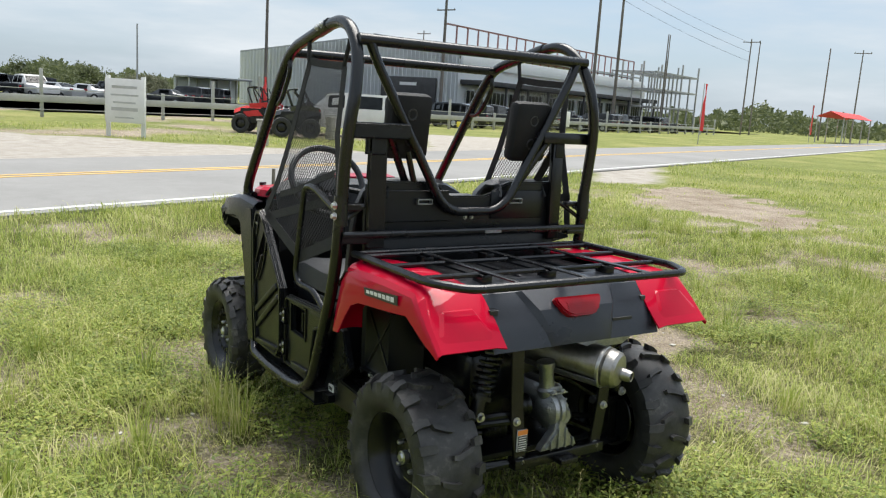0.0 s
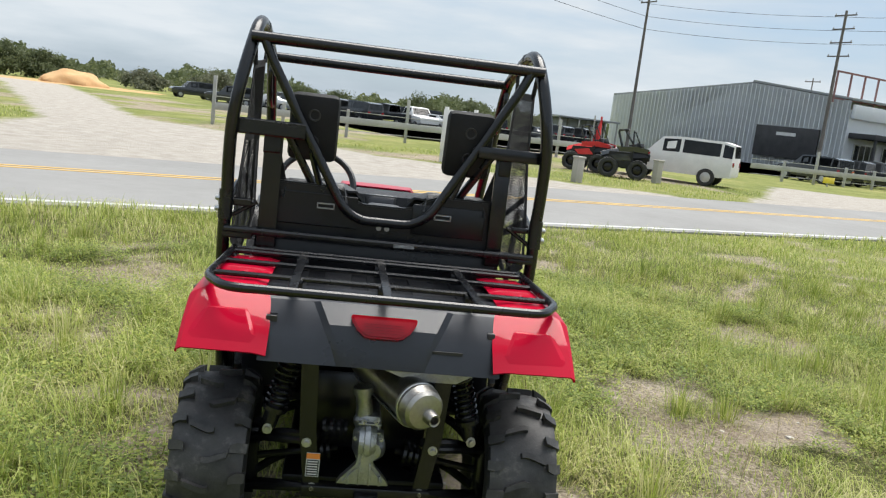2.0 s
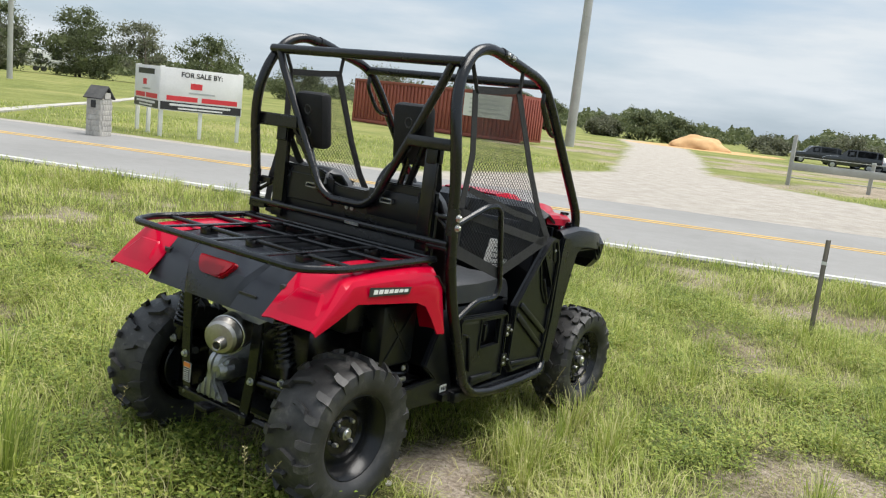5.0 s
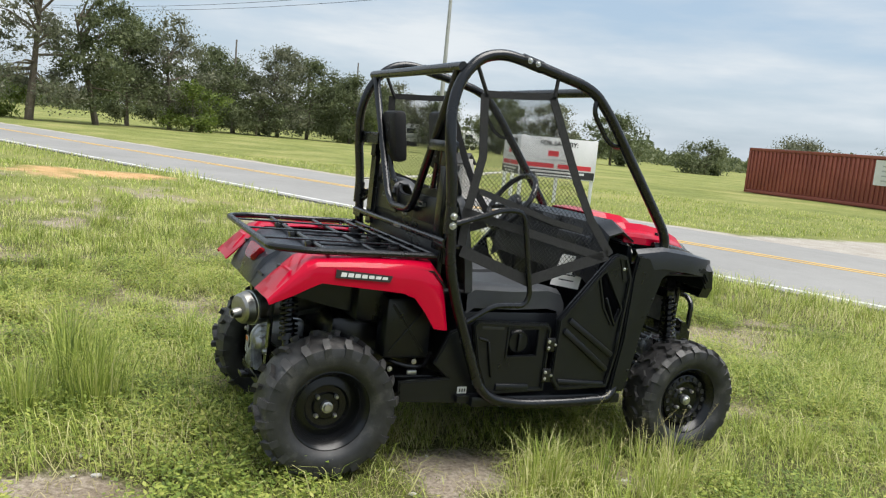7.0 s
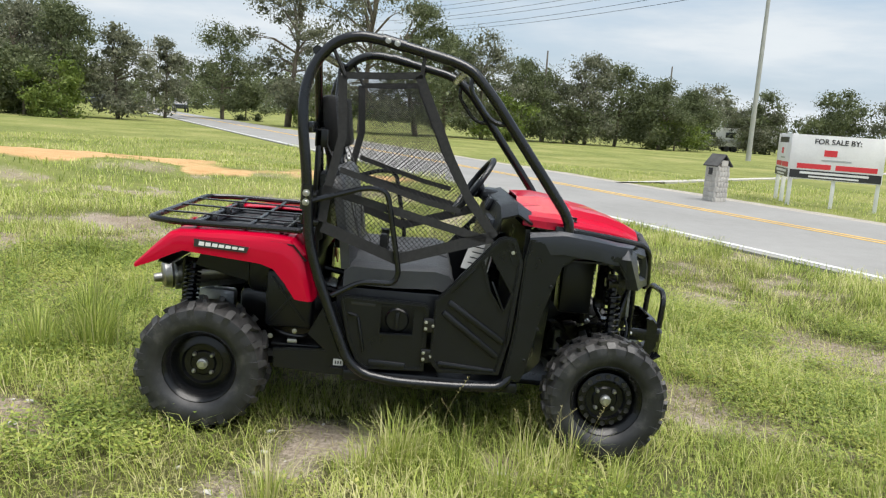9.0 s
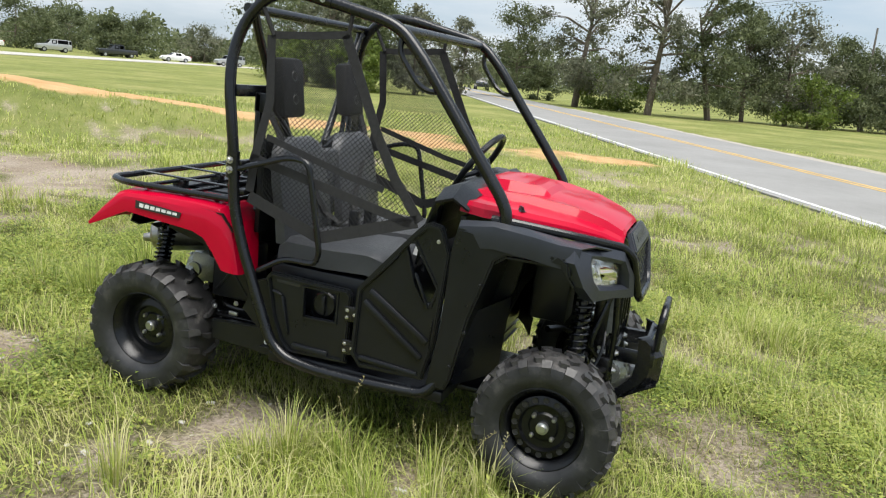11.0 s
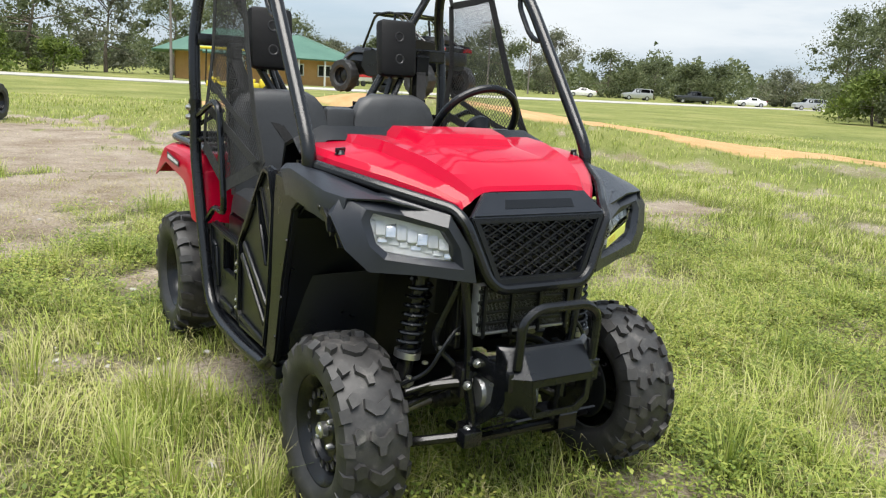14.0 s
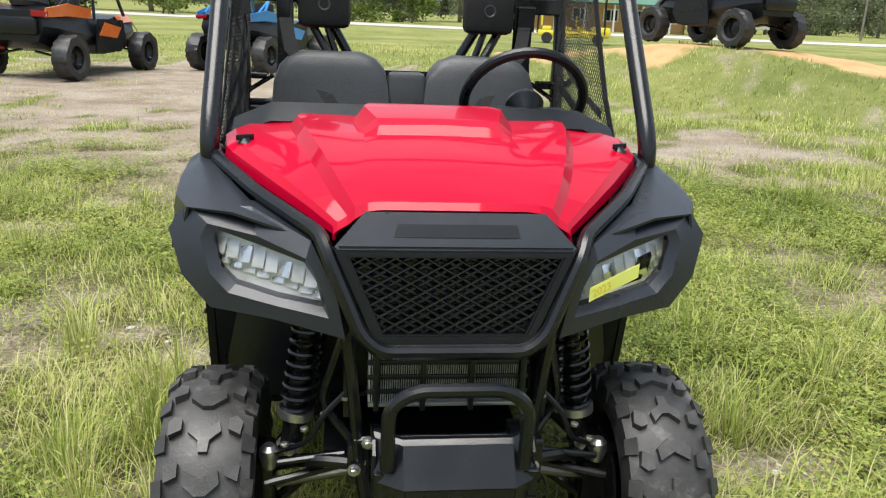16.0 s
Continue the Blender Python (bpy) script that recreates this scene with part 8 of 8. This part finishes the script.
def green_house():
    base = thing("roadside_store", pose(-24.5, -83, 0, 0, 0, 10), "tan roadside store with a green metal hip roof", "store")
    part("wall", boxed((-7, 0, -0.2), (7, 0.3, 2.7)), TAN_WALL, base)
    part("wall", boxed((-7, 8, -0.2), (7, 8.3, 2.7)), TAN_WALL, base)
    for x in (-7, 6.7):
        part("wall", boxed((x, 0, -0.2), (x + 0.3, 8.3, 2.7)), TAN_WALL, base)
    r = [[(-8.6, -1.8, 2.6), (8.6, -1.8, 2.6)], [(-4.5, 4.1, 5.0), (4.5, 4.1, 5.0)], [(-8.6, 10, 2.6), (8.6, 10, 2.6)]]
    part("roof", skin(r, 0.15), GREEN_ROOF, base)
    for s in (-1, 1):
        part("roof_hip", skin([[(8.6 * s, -1.8, 2.6), (8.6 * s, 10, 2.6)], [(4.5 * s, 4.1, 5.0), (4.5 * s, 4.1, 5.02)]], 0.15), GREEN_ROOF, base)
    for i in range(4):
        framed(Matrix.Translation((-6 + i * 3.2, -0.02 + 8.6 * 0 + 8.3, 0.9)) @ Matrix.Rotation(math.pi, 4, "Z") @ Matrix.Translation((-1.6, 0, 0)), 1.6, 1.2, base)
    for i in range(6):
        part("porch_post", boxed((-7.5 + i * 3, 9.6, -0.2), (-7.35 + i * 3, 9.75, 2.6)), WHITE, base)


green_house()


def yellow_cart():
    base = thing("yellow_cart", pose(-11.0, -38, 0, 0, 0, 165), "yellow open utility cart with a canopy roof", "cart")
    part("canopy", boxed((-2.0, -0.75, 2.15), (2.0, 0.75, 2.27), 0.05), YELLOW, base)
    for x in (-1.7, -0.4, 1.6):
        for y in (-0.62, 0.62):
            part("post", rod(bmesh.new(), (x, y, 0.5), (x * 0.98, y, 2.16), 0.03, 6), BLACK_TUBE, base)
    part("body", boxed((-1.7, -0.62, 0.35), (0.9, 0.62, 0.62), 0.06), YELLOW, base)
    part("nose", boxed((0.9, -0.55, 0.35), (1.9, 0.55, 0.85), 0.12), YELLOW, base)
    for x in (-1.2, -0.2, 0.5):
        part("seat", boxed((x - 0.25, -0.55, 0.62), (x + 0.2, 0.55, 0.82), 0.04), YELLOW, base)
        part("seat_back", boxed((x - 0.35, -0.55, 0.82), (x - 0.25, 0.55, 1.35), 0.04), YELLOW, base)
    for x in (-1.2, 1.3):
        for s in (-1, 1):
            part("wheel", lathe(bmesh.new(), [(0, 0.08), (0.15, 0.09), (0.25, 0.09), (0.27, 0.05), (0.27, -0.09), (0, -0.09)], 18, Matrix.Translation((x, 0.58 * s, 0.27)) @ Matrix.Rotation(radians(-90 * s), 4, "X")), RUBBER, base)


yellow_cart()


def trailer(x, y, yaw, label, band):
    base = thing("camper_trailer", pose(x, y, 0, 0, 0, yaw), label, "trailer", "trailers far off")
    part("body", boxed((-4.2, -1.2, 0.6), (4.2, 1.2, 3.0), 0.15), WHITE, base)
    part("stripe", boxed((-4.1, -1.23, 1.1), (4.1, 1.23, 1.5), 0.01), band, base)
    for i in range(3):
        part("window", boxed((-3.2 + i * 2.4, -1.22, 1.75), (-2.0 + i * 2.4, 1.22, 2.4), 0.01), DARK_GLASS, base)
    for i in (-0.5, 0.5):
        for s in (-1, 1):
            part("wheel", lathe(bmesh.new(), [(0, 0.1), (0.3, 0.1), (0.36, 0.06), (0.36, -0.1), (0, -0.1)], 16, Matrix.Translation((i, 1.1 * s, 0.36)) @ Matrix.Rotation(radians(-90 * s), 4, "X")), RUBBER, base)


trailer(-40.5, -89, 20, "white camper trailer with a red stripe", SIGN_RED)
trailer(-52, -98, 30, "white camper trailer with a red stripe", SIGN_RED)
trailer(-99.5, 39.5, 80, "white camper trailer among the trees", CAR_SILVER)
trailer(-113.5, 55.5, 60, "white camper trailer among the trees", CAR_SILVER)
trailer(-118, 46, 60, "white camper trailer among the trees", CAR_SILVER)


# ---- back road ----
bm = bmesh.new()
rows = [(-160, -82), (-100, -76), (-70, -68), (-40, -61.5), (-15, -60.5), (10, -63), (40, -64), (120, -66)]
g = [[bm.verts.new((x, y + d, z)) for d, z in ((-4.2, -0.2), (-4.2, 0.05), (4.2, 0.05), (4.2, -0.2))] for x, y in rows]
for a, b in zip(g, g[1:]):
    for i in range(3):
        bm.faces.new((a[i], a[i + 1], b[i + 1], b[i]))
solid("back_road", bm, CONCRETE, "pale concrete road behind the field", "road", kind="structure")
bm = bmesh.new()
pts = [RO + RU * u + RV * v for u, v in ((16, 29), (150, 26), (150, 75), (16, 75))]
f = bm.faces.new([bm.verts.new((p.x, p.y, 0.05)) for p in pts])
bmesh.ops.solidify(bm, geom=[f], thickness=0.15)
solid("lot_paving", bm, CONCRETE, "pale paved dealer lot", "paving", kind="structure")
# branch drive behind the sale sign
bm = bmesh.new()
rows = [(-20.5, 6.8), (-27, 12.5), (-33, 18.0), (-40, 24), (-60, 40)]
g = [[bm.verts.new((x + 0.8 * s, y - 1.0 * s, z)) for s, z in ((-1, -0.2), (-1, 0.04), (1, 0.04), (1, -0.2))] for x, y in rows]
for a, b in zip(g, g[1:]):
    for i in range(3):
        bm.faces.new((a[i], a[i + 1], b[i + 1], b[i]))
solid("gravel_drive", bm, CONCRETE, "pale gravel side drive", "drive", kind="structure")
# sand heap
bm = bmesh.new()
bmesh.ops.create_icosphere(bm, subdivisions=4, radius=1.0)
for q in bm.verts:
    q.co = Vector((q.co.x * 3.4, q.co.y * 2.6, max(-0.2, q.co.z * 1.75 - 0.3))) * (1 + 0.18 * noise.noise(q.co * 2.2))
DUNE = surface("orange_sand", (0.46, 0.27, 0.12), (0.60, 0.39, 0.20), 0.95, 0.0, 0.8, 0.5, 8.0)
heap = solid("sand_mound", bm, DUNE, "orange mound of building sand", "sand mound")
heap.location = (-29.5, 87, 0)


# ---- poles, wires, signs, fences ----
def power_pole(x, y, tall, r, material, label, arms=0, lean=0.0, turn=21.5, arm=1.2):
    base = thing("utility_pole", pose(x, y, 0, lean, 0, turn), label, "utility pole", "utility poles")
    part("shaft", rod(bmesh.new(), (0, 0, -0.3), (0, 0, tall), r, 12, r * 0.6), material, base)
    for i in range(arms):
        z = tall - 0.5 - i * 1.3
        a = part("crossarm", boxed((-0.06, -arm, z), (0.06, arm, z + 0.12), 0.01), POLE_WOOD, base)
        for s in (-arm + 0.1, arm - 0.1):
            part("insulator", lathe(bmesh.new(), [(0.0, 0.18), (0.05, 0.16), (0.03, 0.1), (0.06, 0.08), (0.04, 0.0)], 8, Matrix.Translation((0, s, z + 0.12))), POLE_STEEL, a)
    return base


PW = "weathered wooden utility pole beside the road"
power_pole(-58.0, 25.3, 16.4, 0.20, POLE_STEEL, "grey utility pole with three crossarms", 3)
power_pole(-21.1, 41.1, 22, 0.30, POLE_STEEL, "thick grey steel transmission pole")
power_pole(29.4, 81.2, 16, 0.20, POLE_WOOD, PW, 1)
power_pole(46.3, 72.8, 16, 0.20, POLE_WOOD, PW, 4)
power_pole(72.8, 77.5, 22, 0.24, POLE_WOOD, PW, 2)
power_pole(78.4, 79.1, 22, 0.24, POLE_WOOD, PW)
for i, (x, y, h) in enumerate([(101.4, 75.6, 14), (108, 79, 14.5), (107.6, 66.9, 13), (116, 67, 13.5), (92, 83, 14), (100, 90, 15), (60, 100, 12), (-100.4, -34, 9.5), (-104, -36, 9), (-120, -41, 9), (-86, 27, 9), (19.5, 96, 8.5), (-56, -83, 9), (-72, -96, 9), (-14, -67, 9), (10, -70, 8), (-78, 12, 9)]):
    power_pole(x, y, h, 0.13, POLE_STEEL if i in (7, 8, 9, 11) else POLE_WOOD, "slim utility pole far off", 1 if i % 3 == 0 else 0)


def wire(a, b, sag):
    a, b = Vector(a), Vector(b)
    pts = [a.lerp(b, i / 14) - Vector((0, 0, sag * 4 * (i / 14) * (1 - i / 14))) for i in range(15)]
    return tagged(new("overhead_wire", mesh_of("overhead_wire", tube(bmesh.new(), pts, 0.022, 4, 0), BLACK_SATIN)), "thin dark overhead wire between utility poles", "wire", "overhead wires")


for i in range(3):
    z = 16.0 - 1.3 * i
    for s in (-1.1, 1.1):
        o = Vector((-s * RU.y, s * RU.x))
        wire((-58 + o.x, 25.3 + o.y, z), (-21.1 + o.x * 0.6, 41.1 + o.y * 0.6, z + 3), 0.7)
        wire((-58 + o.x, 25.3 + o.y, z), (-115 + o.x, -6 + o.y, z), 0.8)
for z in (15.4, 14.1, 12.8):
    wire((-21.1, 41.1, z + 3), (29.4, 81.2, z), 0.8)
    wire((29.4, 81.2, z), (46.3, 72.8, z), 0.3)
    wire((46.3, 72.8, z), (72.8, 77.5, z + 5), 0.5)
    wire((72.8, 77.5, z + 5), (101.4, 75.6, z - 2), 0.5)


def sale_sign():
    """Two boards in a V on white posts."""
    base = thing("sale_sign", pose(0, 0, 0), "white real estate sale sign on wooden posts", "sign")
    c, e, d = Vector((-15.74, 9.14)), Vector((-14.81, 10.98)), Vector((-17.6, 9.64))

    def board(a, b, main):
        t = (b - a).normalized()
        n = Vector((t.y, -t.x))
        m = Matrix(((t.x, -n.x, 0, a.x), (t.y, -n.y, 0, a.y), (0, 0, 1, 0), (0, 0, 0, 1)))
        L = (b - a).length
        bd = part("board", boxed((0, -0.02, 0.68), (L, 0.02, 1.76), 0.004, m), WHITE, base)
        part("lower_band", boxed((0.02, -0.024, 0.70), (L - 0.02, -0.019, 0.90), 0, m), DARK_LABEL, bd, "black band with pale number bars")
        part("number_bar", boxed((L * 0.12, -0.028, 0.81), (L * 0.86, -0.023, 0.865), 0, m), WHITE_LABEL, bd)
        part("number_bar", boxed((L * 0.22, -0.028, 0.73), (L * 0.76, -0.023, 0.77), 0, m), WHITE_LABEL, bd)
        part("name_bar", boxed((L * 0.08, -0.025, 0.94), (L * 0.45, -0.020, 1.06), 0, m), SIGN_RED, bd, "red name bar")
        part("name_bar", boxed((L * 0.50, -0.025, 0.94), (L * 0.94, -0.020, 1.06), 0, m), SIGN_RED, bd, "red name bar")
        part("logo_bar", boxed((L * 0.36, -0.025, 1.26), (L * 0.50, -0.020, 1.41), 0, m), SIGN_RED, bd, "red logo block")
        part("small_print", boxed((L * 0.34, -0.025, 1.14), (L * 0.66, -0.020, 1.18), 0, m), CAR_SILVER, bd)
        if main:
            lettered("heading", "FOR SALE BY:", 0.175, m @ Matrix.Translation((L * 0.24, -0.026, 1.55)) @ Matrix.Rotation(radians(90), 4, "X"), DARK_LABEL, bd)
        else:
            part("heading_bar", boxed((L * 0.15, -0.025, 1.54), (L * 0.8, -0.020, 1.68), 0, m), DARK_LABEL, bd)
        for s in (0.03, 0.5, 0.97):
            part("post", boxed((L * s - 0.045, 0.02, -0.3), (L * s + 0.045, 0.11, 0.9 if s == 0.5 else 1.78), 0.004, m), WHITE, base)
    board(c, e, True)
    board(d, c, False)


sale_sign()


def small_sign():
    base = thing("white_sign", pose(3.3, 22.6, 0, 0, 0, -40), "white painted sign board with faded print", "sign")
    bd = part("board", boxed((-0.62, -0.02, 0.42), (0.62, 0.02, 1.72), 0.005), WHITE, base)
    for i, (a, b) in enumerate(((0.30, 0.04), (0.42, 0.10), (0.36, 0.05), (0.44, 0.05), (0.40, 0.08))):
        part("print_bar", boxed((-a, -0.026, 0.55 + 0.22 * i), (a, -0.019, 0.55 + 0.22 * i + b)), CAR_SILVER, bd)
    for x in (-0.56, 0.56):
        part("post", boxed((x - 0.06, 0.02, -0.3), (x + 0.06, 0.10, 1.80), 0.005), WHITE, base)


small_sign()


def mailbox():
    base = thing("mailbox_pillar", pose(-14.93, 7.06, 0, 0, 0, 23.3) @ Matrix.Diagonal((0.64, 0.64, 0.92, 1.0)), "grey stone mailbox pillar with a small dark roof", "mailbox")
    body = part("pillar", boxed((-0.30, -0.30, -0.2), (0.30, 0.30, 0.96), 0.02), STONE, base)
    for i in range(7):
        for j in range(4):
            x = -0.26 + j * 0.135 + (0.05 if i % 2 else 0)
            part("stone", boxed((x, -0.325, 0.02 + i * 0.132), (min(0.30, x + 0.128), -0.29, 0.147 + i * 0.132), 0.006), STONE, body)
            part("stone", boxed((0.29, x, 0.02 + i * 0.132), (0.325, min(0.30, x + 0.128), 0.147 + i * 0.132), 0.006), STONE, body)
    part("roof", skin([[(-0.38, -0.38, 0.96), (0.38, -0.38, 0.96)], [(-0.36, 0.0, 1.26), (0.36, 0.0, 1.26)], [(-0.38, 0.38, 0.96), (0.38, 0.38, 0.96)]], 0.03), SHINGLE, base)
    part("gable", boxed((-0.34, -0.16, 0.95), (0.34, 0.16, 1.10)), STONE, base)
    part("letter_door", boxed((-0.1, -0.34, 0.72), (0.1, -0.31, 0.90), 0.01), DARK_LABEL, base)


mailbox()


def stub(x, y, tall, label):
    base = thing("bollard", pose(x, y, 0, 0, 0, 22.4), label, "bollard", "concrete stubs on the verge")
    part("shaft", boxed((-0.13, -0.13, -0.2), (0.13, 0.13, tall), 0.02), CONCRETE, base)
    part("cap", boxed((-0.15, -0.15, tall), (0.15, 0.15, tall + 0.07), 0.02), CONCRETE, base)


stub(6.8, 20.4, 0.72, "short weathered concrete stub in the verge grass")
stub(11.0, 24.7, 0.78, "short pale concrete stub beside the buggies")


def marker_post():
    base = thing("marker_post", pose(1.05, 4.50, height(1.05, 4.50), 0, 0, 20), "thin rusty metal marker post with a ribbon", "post")
    part("shaft", boxed((-0.012, -0.012, -0.2), (0.012, 0.012, 0.88), 0.003), POLE_WOOD, base)
    part("flange", boxed((-0.02, -0.003, -0.2), (0.02, 0.003, 0.88)), POLE_WOOD, base)
    part("ribbon", boxed((-0.021, -0.014, 0.66), (0.021, 0.014, 0.69)), WHITE, base)


marker_post()


def lot_fence():
    base = thing("lot_fence", pose(0, 0, 0), "low grey guard fence round the dealer lot", "fence")
    v = 24.0
    for i in range(40):
        p = RO + RU * (-14 + i * 3.0) + RV * (v if i < 17 else v - 2.5)
        if 25 < -14 + i * 3.0 < 33 or i < 6:
            continue
        part("post", boxed((p.x - 0.07, p.y - 0.07, -0.2), (p.x + 0.07, p.y + 0.07, 1.25 if i % 3 else 2.0), 0.01), POLE_STEEL, base)
    for u0, u1, vv in ((4, 25, v), (34, 103, v - 2.5)):
        for z, h in ((0.62, 0.30), (1.15, 0.03), (0.3, 0.03)):
            a, b = RO + RU * u0 + RV * vv, RO + RU * u1 + RV * vv
            part("rail", boxed((0, -0.1, z), (u1 - u0, -0.06, z + h), 0.005, Matrix.Translation((a.x, a.y, 0)) @ Matrix.Rotation(ROAD, 4, "Z")), POLE_STEEL, base)


lot_fence()


def flag(x, y, tall, label):
    base = thing("feather_flag", pose(x, y, 0, 0, 0, 25), label, "flag", "red dealer flags")
    part("pole", rod(bmesh.new(), (0, 0, -0.2), (0, 0, tall), 0.03, 6), POLE_STEEL, base)
    rows = []
    for i in range(9):
        k = i / 8
        z = tall * (0.22 + 0.78 * k)
        w = 0.18 * tall * math.sin(math.pi * min(1, 0.25 + 0.72 * k)) ** 0.6
        rows.append([(0.03 + j / 3 * w + (0.12 * tall * k * k), 0.08 * math.sin(j * 1.5 + k * 5), z) for j in range(4)])
    part("cloth", skin(rows, 0.01), FLAG_RED, base)


flag(44.1, 35.3, 4.2, "tall red feather flag by the road")
flag(81.8, 51.5, 4.2, "tall red feather flag by the road")
flag(9.4, 28.0, 2.2, "short orange-red flag on a buggy whip")


def red_canopy():
    base = thing("red_canopy", pose(100, 58.5, 0, 0, 0, 20), "long red event canopy on posts", "canopy")
    part("top", skin([[(-9, -1.6, 3.2), (9, -1.6, 3.2)], [(-9, 0, 3.9), (9, 0, 3.9)], [(-9, 1.6, 3.2), (9, 1.6, 3.2)]], 0.05), FLAG_RED, base)
    for x in (-8.5, -3, 3, 8.5):
        for y in (-1.5, 1.5):
            part("post", boxed((x - 0.06, y - 0.06, -0.2), (x + 0.06, y + 0.06, 3.25)), POLE_STEEL, base)


red_canopy()
for u, w in ((47, WHITE), (53, WHITE), (40, YELLOW)):
    p = RO + RU * u + RV * (19 if w is WHITE else 20.5)
    base = thing("yard_sign", pose(p.x, p.y, 0, 0, 0, 21.5), "white yard sign on the lot fence" if w is WHITE else "small yellow box on the verge", "sign", "signs on the verge")
    part("board", boxed((-0.5, -0.03, 0.5 if w is WHITE else 0.2), (0.5, 0.03, 1.7 if w is WHITE else 0.55), 0.01), w, base)
    part("stake", boxed((-0.04, 0.03, -0.2), (0.04, 0.08, 1.0 if w is WHITE else 0.4)), POLE_STEEL, base)
